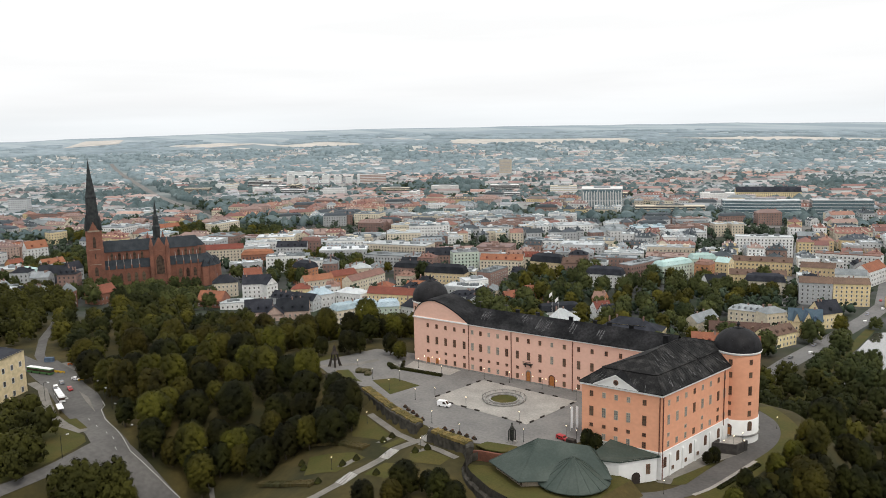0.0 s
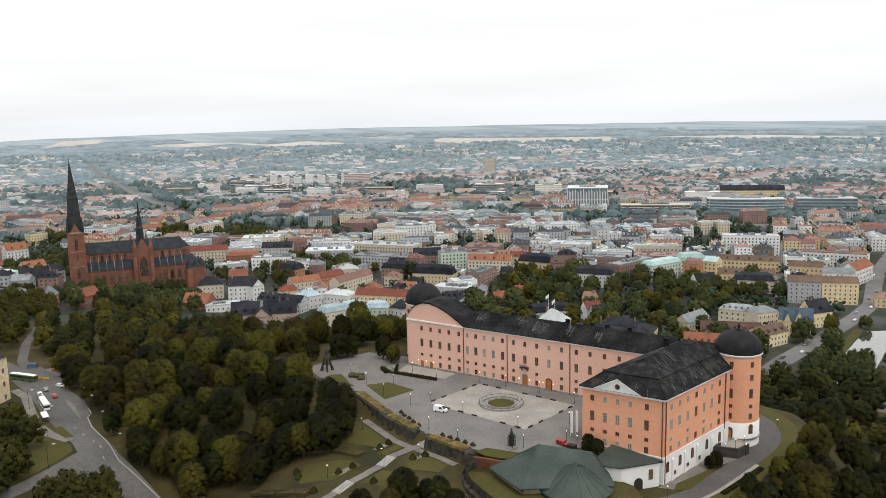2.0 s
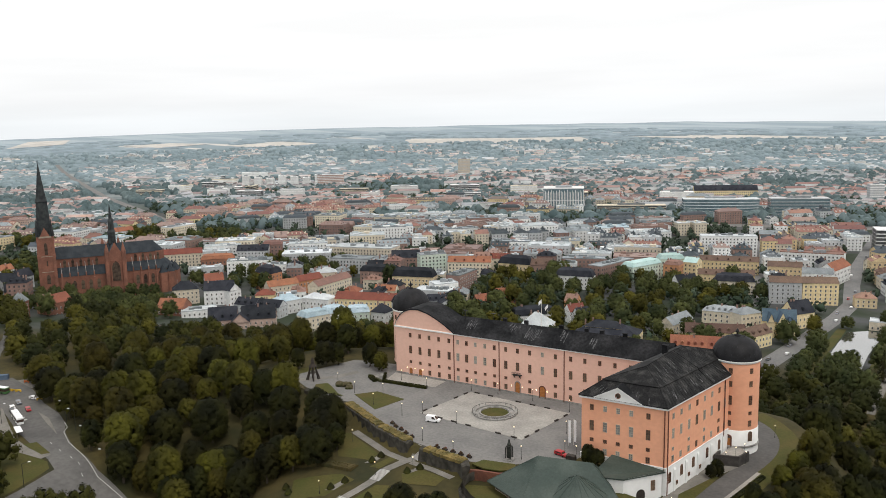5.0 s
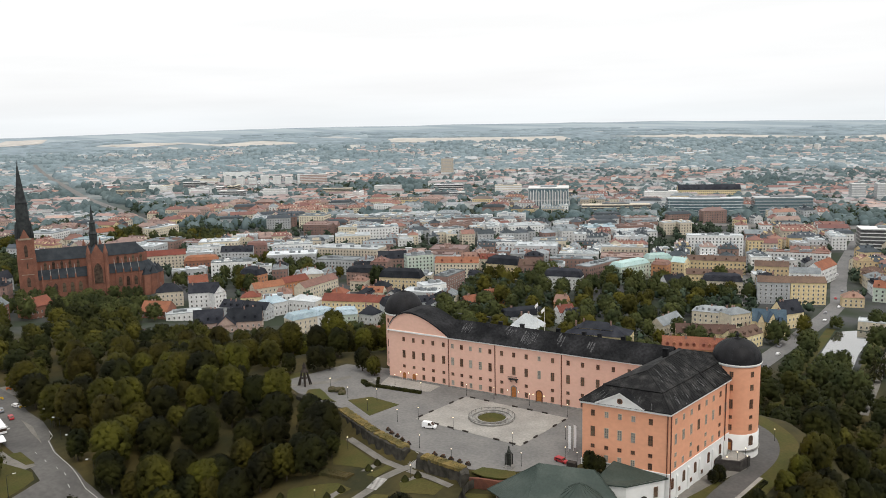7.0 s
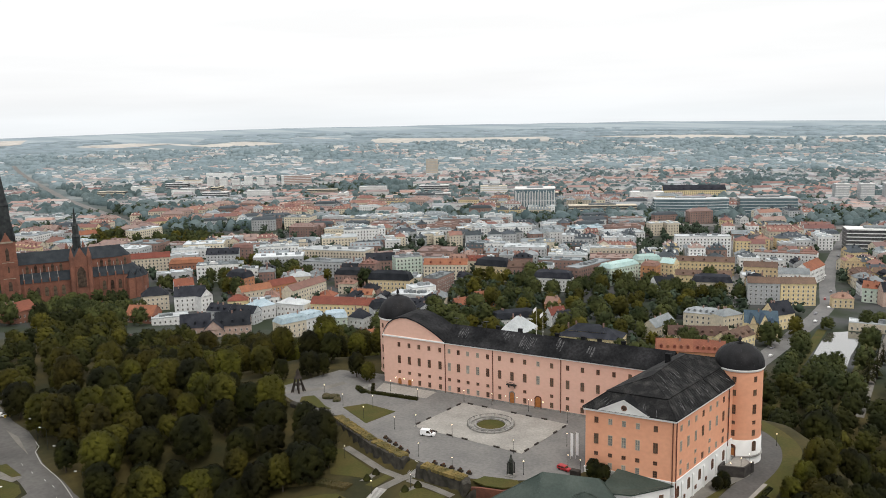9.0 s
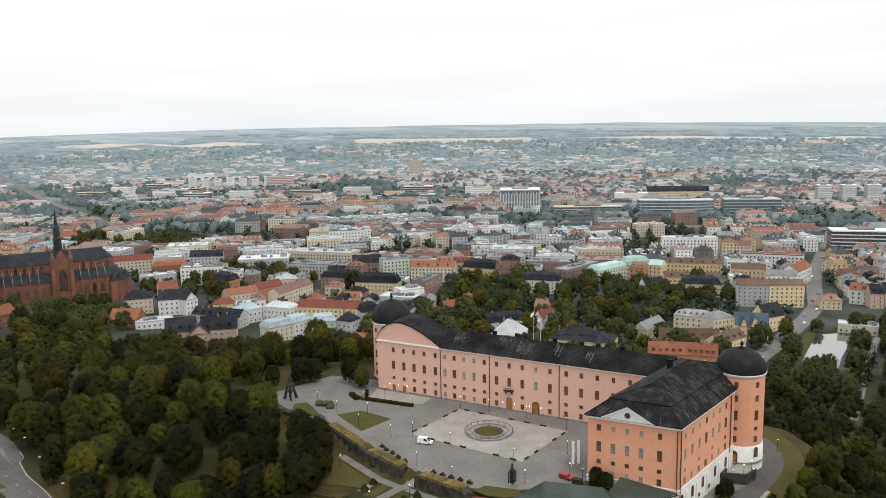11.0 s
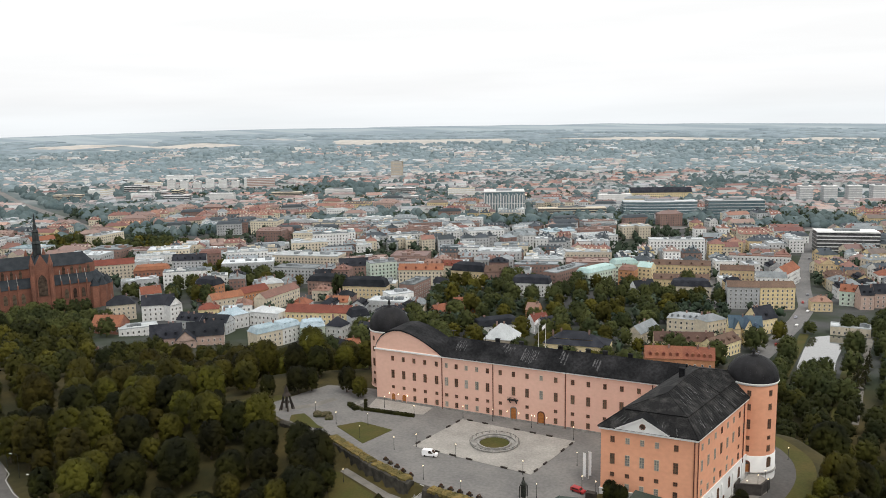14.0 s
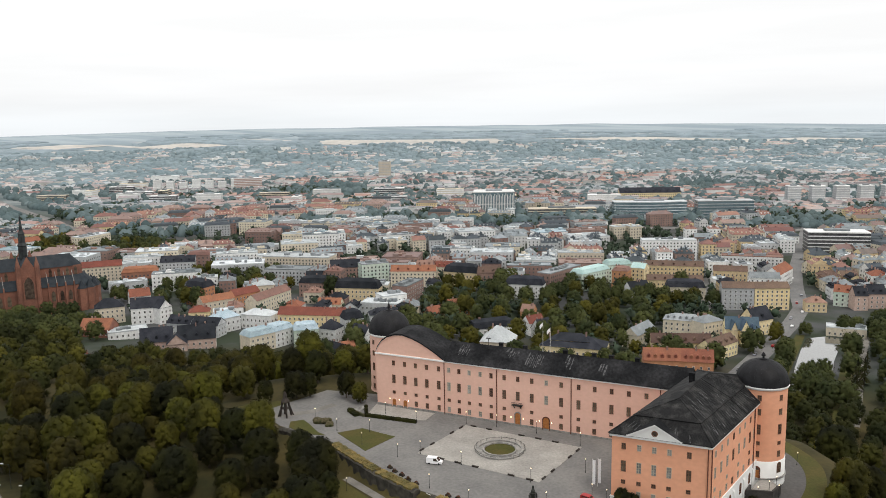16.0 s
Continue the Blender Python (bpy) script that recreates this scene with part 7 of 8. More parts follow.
drape("road", strip(ROAD_W[:6], 11.5) + strip(ROAD_W[8:], 11.5), M_ASPH, 0.14, "wide grey asphalt road below castle hill", "road")
drape("road", [(-83.4, -133.5), (-101.5, -126.6), (-138.1, -116.8), (-171.1, -104.8), (-193.4, -99.4), (-213, -94), (-213, -76.2), (-186.2, -81.6), (-162.2, -90.5), (-144.3, -94.9), (-129.3, -101.2), (-122.2, -106.5), (-109.3, -112.4), (-82.8, -121.7)], M_ASPH, 0.17, "widened asphalt junction with bus stops", "road")
drape("road", [(-91.9, -126.7), (-90.9, -132.5), (-89.4, -137.8), (-87.1, -147.4), (-85.5, -158.4), (-85.4, -168.6), (-84.8, -172.8), (-79.1, -175.7), (-79.9, -171.5), (-80.4, -161.2), (-80.9, -151.9), (-79.1, -146.7), (-80.7, -143.1), (-79.2, -137.8), (-75.1, -135), (-74.8, -131.3)], M_ASPH, 0.2, "side road joining below castle hill", "road")
drape("road", strip([(-206.8, -85.1), (-230.8, -76.2), (-262.9, -56.6), (-291.7, -33.7), (-328.7, -11.5)], 5), M_ASPH, 0.21, "street climbing between park trees", "road")
drape("pavement", strip([(-186.6, -104), (-171.8, -106.4), (-151.8, -115.4), (-133, -123.1), (-117.6, -126.3), (-104.6, -125.5)], 4.2), M_PATH, 0.24, "pale pavement beside the road", "pavement")
drape("road_marking", strip([(-131.1, -100.7), (-124.9, -103.4), (-121.3, -107.4), (-109.3, -113), (-77.7, -122.4), (-63.2, -121.2), (-51, -120.6), (-36, -121.8), (-10, -124)], 0.24), M_MARK, 0.25, "white painted edge line", "marking")
drape("road_marking", [(-155, -98.1), (-142.5, -100.6), (-121.3, -110.2), (-136.3, -105.2)], M_PATH, 0.23, "pale hatched wedge before the bus lane", "marking")
for x, y in ((-94.7, -121.4), (-88.3, -122.6), (-114.9, -116.8), (-104.8, -119.5), (-81.6, -125.9)):
    drape("road_marking", strip([(x - 1.4, y + 0.5), (x + 0.6, y - 0.25)], 0.18), M_MARK, 0.24, "short white lane dash", "marking", fine=8)
POND = [(113, 160), (136, 165), (138, 213), (139, 273), (144, 333), (133, 336), (121, 326), (119, 292), (117, 238)]
structure("pond", Shape().poly([(x, y, CITY_Z + 0.35) for x, y in POND]), M_WATER, "still pond reflecting the white sky", "water")
rng = random.Random(3)
drape("riverbank_lawn", strip([(107, 150), (112, 238), (115, 292), (117, 335)], 6), M_LAWN, 0.15, "mown grass strip along the pond", "lawn", fine=40)
drape("riverbank_lawn", strip([(143, 160), (144, 206), (147, 263), (151, 345)], 8), M_LAWN, 0.15, "mown grass strip along the pond", "lawn", fine=40)
drape("riverbank_path", strip([(150, 160), (152, 206), (154, 263), (159, 345)], 4), M_PATH, 0.24, "gravel path along the pond", "path", fine=40)
def bus(label, x, y, turn, length, paint, roof):
    """A low-floor city bus: body, roof, window band, wheels."""
    t = thing("bus", label, "bus", pose(x, y, lay(x, y) + 0.2, 0, 0, turn))
    body = part("body", Shape().box(-length / 2, -1.27, 0.3, length / 2, 1.27, 2.9), paint, t)
    part("window_band", Shape().box(-length / 2 + 0.4, -1.3, 1.35, length / 2 + 0.03, 1.3, 2.45), M_GLASS, body, "dark window band")
    part("roof", Shape().prism([(-length / 2 + 0.1, -1.2), (length / 2 - 0.1, -1.2), (length / 2 - 0.1, 1.2), (-length / 2 + 0.1, 1.2)], 2.9, 3.1).box(-length * 0.3, -0.8, 3.1, -length * 0.1, 0.8, 3.35).box(length * 0.15, -0.8, 3.1, length * 0.3, 0.8, 3.35), roof, body, "pale roof with vents")
    for u in (-0.3, 0.05, 0.36):
        for k in (-1, 1):
            ring = lambda yy: [(0.48 * math.cos(q), yy, 0.48 + 0.48 * math.sin(q)) for q in np.linspace(0, 2 * math.pi, 13)[:-1]]
            part("wheel", Shape().grid([ring(-0.15), ring(0.15)]).poly(ring(-0.15)).poly(ring(0.15)[::-1]), M_TYRE, t, m=pose(u * length, k * 1.18, 0))
    return t


bus("green articulated city bus with white roof on the road", -197.8, -93.3, 13, 16.0, M_BUS, M_VAN)
bus("white city bus waiting at the kerb", -151.4, -109.2, -20.5, 13.5, M_VAN, M_VAN)
for i, (x, y, a, paint) in enumerate(((-159.5, -99.7, -20, M_RED), (-167.5, -102.1, -20, M_VAN), (-172, -96.7, -22, M_CARX), (-171.7, -89.6, 10, M_VAN), (-163.9, -104.3, -20, M_CARX))):
    vehicle("car", ("red", "white", "dark grey")[0 if paint is M_RED else 1 if paint is M_VAN else 2] + " car on the road below the castle", "car", x, y, lay(x, y) + 0.2, a, 4.4, 1.8, 1.5, paint, 0.58, 1.1, "cars")
for k in range(5):
    x, y = -163.5 + k * 3.2, -103.5 - k * 0.95
    drape("road_marking", strip([(x, y), (x + 1.7, y - 0.5)], 2.6), M_MARK, 0.24, "white crossing stripe", "marking", fine=8)
for i, (f, paint) in enumerate(((0.1, M_CARX), (0.35, M_VAN), (0.6, M_CARX), (0.95, M_RED), (1.3, M_CARX), (1.8, M_VAN), (2.2, M_CARX), (2.7, M_VAN), (3.2, M_RED), (3.6, M_CARX), (4.5, M_VAN), (5.3, M_CARX))):
    (ax, ay), (bx, by) = ST_E[int(f) + 1], ST_E[int(f) + 2]
    way = math.atan2(by - ay, bx - ax)
    side = 2.6 if i % 2 else -2.6
    u = f % 1
    vehicle("car", "car in the street by the pond", "car", ax + (bx - ax) * u + math.sin(way) * side, ay + (by - ay) * u - math.cos(way) * side, CITY_Z + 0.27, math.degrees(way) + (0 if i % 2 else 180), 4.4, 1.8, 1.5, paint, 0.58, 1.1, "cars")

shelter = thing("bus_shelter", "small white-roofed bus shelter on the pavement", "bus shelter", pose(-135.4, -118.1, land(-135.4, -118.1), 0, 0, 158))
part("roof", Shape().box(-4, -1.2, 2.5, 4, 1.2, 2.7), M_VAN, shelter)
part("back_panel", Shape().box(-3.8, 0.9, 0.2, 3.8, 1.0, 2.5), M_GLASS, shelter)
for x in (-3.6, 0, 3.6):
    part("post", Shape().box(x - 0.06, 0.85, -0.3, x + 0.06, 1.0, 2.5), M_IRON, shelter)
drape("verge", [(-123.9, -123.1), (-121.5, -118.9), (-106.5, -122.6), (-108.1, -125.2)], M_LAWN, 0.26, "small grass verge beside the road", "lawn")
drape("verge", [(-78.7, -147), (-80.2, -143), (-78.9, -138), (-75.4, -135.2), (-66.1, -134), (-59.9, -133.6), (-70.5, -156.6), (-79.4, -152.6)], M_LAWN, 0.23, "grass triangle at the junction", "lawn")
drape("verge", [(-158.6, -122.7), (-159.8, -111.4), (-144.5, -119.4), (-127.8, -125.1), (-112.8, -127), (-100.3, -127.7), (-93.8, -131), (-91.5, -136.5), (-88.5, -147.4), (-86.9, -157.5), (-86.7, -167.9), (-138.8, -142.4)], M_LAWN, 0.09, "sloping lawn below the library", "lawn")
M_SAFETY = [mat("orange_safety_plastic", (0.60, 0.15, 0.03), None, 1.0, 0.6), mat("yellow_safety_plastic", (0.62, 0.40, 0.04), None, 1.0, 0.6)]
for i, (x, y, a) in enumerate(((-198.7, -77.1, 31), (-195.2, -74.9, 31), (-190.7, -73.1, 12), (-187.1, -76.2, -30), (-193.8, -88.5, 18), (-191.2, -87.7, 18), (-188.6, -86.9, 18), (-168.9, -88.7, 80))):
    t = thing("roadwork_barrier", "%s plastic roadworks barrier beside the junction" % ("orange" if i < 4 else "yellow"), "barrier", pose(x, y, lay(x, y) + 0.1, 0, 0, a), "roadworks")
    part("board", Shape().box(-1.3, -0.08, 0.45, 1.3, 0.08, 1.15), M_SAFETY[i > 3], t)
    for k in (-1, 1):
        part("foot", Shape().prism([(k - 0.15, -0.45), (k + 0.15, -0.45), (k + 0.15, 0.45), (k - 0.15, 0.45)], 0, 0.45), M_SAFETY[i > 3], t)
drape("roadworks", [(-207.6, -79.8), (-202.3, -81.6), (-188, -80.7), (-180.9, -78), (-189.8, -69.1), (-202.3, -70.9)], M_PATH, 0.12, "bare dug-up gravel of the roadworks", "ground")
t = thing("site_container", "blue steel site container at the roadworks", "container", pose(-213.9, -79.8, lay(-213.9, -79.8), 0, 0, 40))
part("body", Shape().box(-2.2, -1.2, 0, 2.2, 1.2, 2.5), ROOFS["blue"], t)
for k in range(9):
    part("rib", Shape().box(-2.0 + k * 0.5 - 0.06, -1.26, 0.1, -2.0 + k * 0.5 + 0.06, -1.2, 2.4), ROOFS["blue"], t)
for x, y, a in ((-131.1, -99.8, 200), (-118.6, -103.8, 205), (-96.7, -113, 205), (-77.6, -118.4, 205), (-154.1, -114.6, 20), (-87.6, -144.2, 60)):
    t = thing("street_lamp", "tall grey steel street lamp beside the road", "street lamp", pose(x, y, lay(x, y), 0, 0, a), "road lamps")
    part("pole", Shape().lathe(0, 0, [(0.12, -0.3), (0.07, 9)], 8), M_BRONZE, t)
    part("arm", Shape().beam((0, 0, 8.95), (2.2, 0, 9.3), 0.1), M_BRONZE, t)
    part("lantern", Shape().box(1.9, -0.18, 9.2, 2.9, 0.18, 9.38), M_VAN, t, "pale lamp head")

# ---- blocks of the town ----
q = random.Random(21)
PROTO = {}
combos = [("cream", "red"), ("white", "rust"), ("yellow", "red"), ("white", "pale"), ("white", "grey"), ("cream", "rust"), ("brick", "dark"), ("grey", "pale"), ("cream", "dark"), ("white", "dark"), ("grey", "grey"), ("yellow", "dark"), ("cream", "grey"), ("yellow", "brown"), ("white", "red"), ("brick", "grey"), ("grey", "dark"), ("white", "pale")]


def proto(length, wall, roof, h):
    key = (length, wall, roof, h)
    if key not in PROTO:
        kind = "flat" if roof == "pale" else "mansard" if roof == "dark" and length > 30 else "gable" if h % 2 else "hip"
        t = house("%s town house with %s roof" % (wall if wall not in ("brick", "red") else "brown brick" if wall == "brick" else "red brick", ROOF_WORD[roof]), length, 12.5 if h < 15 else 14, h, kind, 0 if kind == "flat" else 4.2, wall, roof, False, pose(0, -900, -60), "town houses", len(PROTO), gap=3.0, stacks=3, dormers=0 if kind == "flat" else int(length / 5))
        PROTO[key] = [t, False]
    return PROTO[key]


JOINED = Shape()
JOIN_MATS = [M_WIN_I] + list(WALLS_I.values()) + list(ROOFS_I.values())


def join_house(length, wall, roof, h, m, deep=0.0):
    """Adds a house, or with a depth of its own a broad flat-roofed block, to the joined rest of the town."""
    kind = "flat" if deep or roof == "pale" else "mansard" if roof == "dark" and length > 30 else "gable" if h % 2 else "hip"
    d, rise = deep or (12.5 if h < 15 else 14), 0 if kind == "flat" else 4.2
    body = Shape().prism([(-length / 2, -d / 2), (length / 2, -d / 2), (length / 2, d / 2), (-length / 2, d / 2)], -2, h)
    if kind == "gable":
        for x in (-length / 2, length / 2):
            body.poly([(x, -d / 2, h), (x, d / 2, h), (x, 0, h + rise * 0.98)])
    top = roof_shape(length, d, h, kind, rise)
    if kind == "flat":
        for k in range(9 if deep else 4):
            x, y = (q.random() - 0.5) * length * 0.8, (q.random() - 0.5) * d * 0.7
            a, b = q.uniform(0.6, 4.5 if deep else 2.5), q.uniform(0.5, 2.6)
            (body if k % 3 == 0 else top).box(x - a, y - b, h, x + a, y + b, h + q.uniform(0.8, 3.0))
    else:
        for k in range(2):
            x = (q.random() - 0.5) * length * 0.7
            top.box(x - 0.7, -0.6, h, x + 0.7, 0.6, h + rise + 1.2)
        n = int(length / 4.5)
        for k in range(n if q.random() < 0.45 else 0):
            x = (k + 0.5) / n * length - length / 2
            for y in (-d * 0.27, d * 0.27):
                body.box(x - 0.7, y - 1.1, h + 0.6, x + 0.7, y + 1.1, h + 2.7)
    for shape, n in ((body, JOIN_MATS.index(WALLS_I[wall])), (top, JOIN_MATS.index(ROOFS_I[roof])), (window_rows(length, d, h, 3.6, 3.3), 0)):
        k = len(JOINED.v)
        JOINED.v += [tuple(m @ Vector(v)) for v in shape.v]
        JOINED.f += [tuple(i + k for i in f) for f in shape.f]
        JOINED.m += [n] * len(shape.f)


def put_house(length, wall, roof, h, m, dist=0.0):
    if dist > 830:
        return join_house(length, wall, roof, h, m)
    p = proto(length, wall, roof, h)
    if not p[1]:
        p[1] = True
        p[0].matrix_basis = m
        return p[0]
    return copy_thing(p[0], m)


UA, VA = radians(25), radians(104)
U, V = Vector((math.cos(UA), math.sin(UA))), Vector((math.cos(VA), math.sin(VA)))
LINES = [ST_E, ST_M, RAIL, ROAD_NW]
CHURCH_C = (-475, 167)
EYES = ((199, -295, 35.8), (136, -277, 26.1))


def seen_from_above(x, y, margin=4):
    for ex, ey, yaw in EYES:
        a = math.degrees(math.atan2(-(x - ex), y - ey)) - yaw
        if abs(a) < 28.6 + margin:
            return True
    return False


def free(x, y, r):
    if any((x - a) ** 2 + (y - b) ** 2 < (r + c) ** 2 for a, b, c in TAKEN):
        return False
    if any(away(ln, x, y, False) < r * 0.75 + gap for ln, gap in zip(LINES, (8, 1, 8, 6))):
        return False
    return (x - CHURCH_C[0]) ** 2 + (y - CHURCH_C[1]) ** 2 > (80 + r) ** 2


GREEN_BELT = [(-164, 306), (-200, 391), (-148, 426), (-89, 425), (-48, 420), (33, 405), (59, 415), (58, 388), (17, 372), (27, 322), (18, 262), (-7, 249), (-49, 250), (-69, 284), (-94, 268), (-92, 228), (-118, 215), (-150, 240)]
GROVES = [[(-820, 400), (-700, 350), (-640, 390), (-700, 450), (-800, 470)], [(-690, 430), (-640, 400), (-560, 420), (-600, 480), (-680, 490)], [(-700, 150), (-600, 150), (-590, 240), (-660, 240)], [(-880, 290), (-800, 290), (-800, 340), (-880, 330)], [(-424, 300), (-448, 362), (-392, 384), (-337, 358), (-317, 324), (-383, 296)], [(-386, 226), (-428, 271), (-414, 288), (-360, 262), (-340, 230)], [(-160, 178), (-176, 206), (-157, 224), (-120, 250), (-100, 212), (-96, 190)], [(-292, 298), (-308, 338), (-268, 326), (-258, 300)]]
CENTRE_COMBOS = [("grey", "pale"), ("white", "pale"), ("brick", "grey"), ("grey", "grey"), ("cream", "pale"), ("brick", "rust"), ("cream", "red"), ("grey", "dark"), ("white", "grey"), ("brick", "dark")]
BLOCK_COMBOS = [("grey", "pale"), ("white", "pale"), ("grey", "pale"), ("cream", "pale"), ("brick", "grey"), ("cream", "grey"), ("white", "ice"), ("grey", "rust"), ("brick", "rust"), ("white", "grey")]
RED_COMBOS = [("cream", "red"), ("yellow", "red"), ("cream", "rust"), ("pink", "rust"), ("white", "red"), ("cream", "grey"), ("yellow", "brown"), ("white", "dark")]
count = 0
spots = []
for i in range(-50, 34):
    for j in range(-20, 38):
        c = Vector((-60, 560)) + U * (i * 47) + V * (j * 42)
        dist = math.hypot(c.x - 170, c.y + 285)
        if not 480 < dist < 1450 or not seen_from_above(c.x, c.y) or inside(GREEN_BELT, c.x, c.y) or inside(PARK, c.x, c.y) or any(inside(p, c.x, c.y) for p in GROVES):
            continue
        if c.y < 215 and c.x > -420 or c.x > 88 and c.y < 420 or c.x > -110 and c.y < 445:
            continue
        if noise.noise(Vector((c.x / 150, c.y / 150, 4.0))) < (-0.3 if dist < 1000 else -0.18):
            continue
        if c.x < -560 and q.random() < 0.35:
            continue
        centre = 740 < dist < 1250 and c.x < -60
        turn = 25 + (14 if noise.noise(Vector((c.x / 260, c.y / 260, 7.0))) > 0.12 else -6)
        if centre and q.random() < 0.5 and free(c.x, c.y, 20):
            wall0, roof0 = q.choice(BLOCK_COMBOS)
            if q.random() < 0.5:
                join_house(q.uniform(38, 46), wall0, roof0, q.choice((11, 13, 15, 18)), pose(c.x, c.y, land(c.x, c.y) - 0.1, 0, 0, turn), q.uniform(26, 34))
            else:
                join_house(44, wall0, roof0, q.choice((12, 15, 17)), pose(c.x, c.y - 9, land(c.x, c.y) - 0.1, 0, 0, turn), 16)
                wall0, roof0 = q.choice(BLOCK_COMBOS)
                join_house(40, wall0, roof0, q.choice((10, 14, 16)), pose(c.x, c.y + 10, land(c.x, c.y) - 0.1, 0, 0, turn), 15)
            spots.append((c.x, c.y))
            continue
        pool = RED_COMBOS[:4] + CENTRE_COMBOS[5:] if c.x < -620 else CENTRE_COMBOS if centre else combos if dist < 900 else RED_COMBOS + combos
        wall0, roof0 = q.choice(pool)
        plan = [(0, -14, 34, 0), (0, 14, 34, 0), (-13, 0, 15, 90), (13, 0, 15, 90)]
        if dist < 1000:
            plan = [(-9, -14, 16, 0), (9, -14, 19, 0), (-8, 14, 19, 0), (10, 14, 15, 0), (-13, 0, 15, 90), (13, 0, 15, 90)]
        k = q.random()
        if k < 0.3:
            plan = [(-9, -14, 16, 0), (9, -14, 16, 0), (0, 14, 26, 0), (13, 0, 15, 90), (-12, 2, 15, 90)]
        elif k < 0.5 and centre:
            plan = [(0, -13, 34, 0), (0, 0, 34, 0), (0, 13, 34, 0)]
        if dist > 1150 and q.random() < 0.5:
            plan = plan[:2]
        hh = q.choice((9, 10, 12, 13, 13, 15, 16))
        for u, v, length, a in plan:
            if q.random() < 0.12:
                continue
            p = c + U * (u + q.uniform(-2, 2)) + V * (v + q.uniform(-2, 2))
            if not free(p.x, p.y, length * 0.42):
                continue
            if q.random() < 0.6:
                wall0, roof0 = q.choice(pool)
            h = max(8, hh + q.choice((-3, 0, 0, 1, 3)))
            h = min((9, 10, 12, 13, 15, 16, 18) if dist > 780 or c.x < -430 else (8, 9, 10), key=lambda z: abs(z - h))
            put_house(length, wall0, roof0, h, pose(p.x, p.y, land(p.x, p.y) - 0.1, 0, 0, turn + a + q.uniform(-3, 3) + (180 if q.random() < 0.5 else 0)), dist)
            spots.append((p.x, p.y))
            count += 1
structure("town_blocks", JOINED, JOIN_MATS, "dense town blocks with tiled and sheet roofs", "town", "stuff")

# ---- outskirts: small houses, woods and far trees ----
# Roof colours are greyed and paled for distance haze, the outer ones more.
M_SUBROOF = [mat("suburb_roofs", (0.30, 0.195, 0.17), (0.26, 0.28, 0.295), 0.004, 0.9, island=0.35, mix=(0.42, 0.58)), mat("hazed_suburb_roofs", (0.40, 0.325, 0.305), (0.38, 0.415, 0.435), 0.003, 0.9, island=0.25, mix=(0.42, 0.58))]
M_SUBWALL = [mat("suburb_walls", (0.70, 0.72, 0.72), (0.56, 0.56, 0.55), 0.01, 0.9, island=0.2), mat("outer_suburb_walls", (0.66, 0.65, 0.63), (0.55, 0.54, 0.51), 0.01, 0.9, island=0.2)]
near_sub, far_sub = Shape(), Shape()
q = random.Random(33)
suburb = []
for _ in range(40000):
    dist, a = 1350 + 2300 * q.random() ** 1.15, radians(q.uniform(-7, 68))
    x, y = 165 - math.sin(a) * dist, -285 + math.cos(a) * dist
    if not seen_from_above(x, y, 2) or away(ROAD_NW, x, y, False) < 45:
        continue
    if noise.noise(Vector((x / 260, y / 260, 3.0))) < (-0.30 if dist < 2400 else -0.16 if dist < 3000 else 0.05):
        continue
    along, across = Vector((x, y)).dot(U), Vector((x, y)).dot(V)
    across = round(across / 44) * 44 + q.uniform(-3, 3)
    p = Vector((along - across * U.dot(V), across - along * U.dot(V))) / (1 - U.dot(V) ** 2)
    x, y = (U * p.x + V * p.y)
    z = land(x, y)
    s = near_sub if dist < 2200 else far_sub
    big = q.random() < 0.13
    w, d, h = (q.uniform(22, 44), q.uniform(11, 15), q.uniform(7, 14)) if big else (q.uniform(10, 20), q.uniform(8, 11), q.uniform(4, 7))
    turn = radians(25 + (90 if q.random() < 0.4 else 0) + q.uniform(-8, 8))
    c0, s0 = math.cos(turn), math.sin(turn)
    R = lambda px, py, pz: (x + px * c0 - py * s0, y + px * s0 + py * c0, z + pz)
    k = len(s.v)
    s.v += [R(px * w / 2, py * d / 2, pz) for pz in (-2, h) for px, py in ((-1, -1), (1, -1), (1, 1), (-1, 1))]
    for f in ((0, 1, 5, 4), (1, 2, 6, 5), (2, 3, 7, 6), (3, 0, 4, 7)):
        s.f.append(tuple(k + n for n in f))
        s.m.append(1)
    k = len(s.v)
    rise = 0.4 if big and q.random() < 0.6 else 3.4
    s.v += [R(px * (w / 2 + 0.4), py * (d / 2 + 0.5), h - 0.1) for px, py in ((-1, -1), (1, -1), (1, 1), (-1, 1))] + [R(-w / 2, 0, h + rise), R(w / 2, 0, h + rise)]
    for f in ((0, 1, 5, 4), (2, 3, 4, 5), (0, 4, 3), (1, 2, 5)):
        s.f.append(tuple(k + n for n in f))
        s.m.append(0)
    suburb.append((x, y))
    if len(suburb) > 9500:
        break
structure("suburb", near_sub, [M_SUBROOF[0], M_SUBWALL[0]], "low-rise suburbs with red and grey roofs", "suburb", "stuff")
structure("outer_suburb", far_sub, [M_SUBROOF[1], M_SUBWALL[1]], "far low-rise suburbs with roofs paled for haze", "suburb", "stuff")

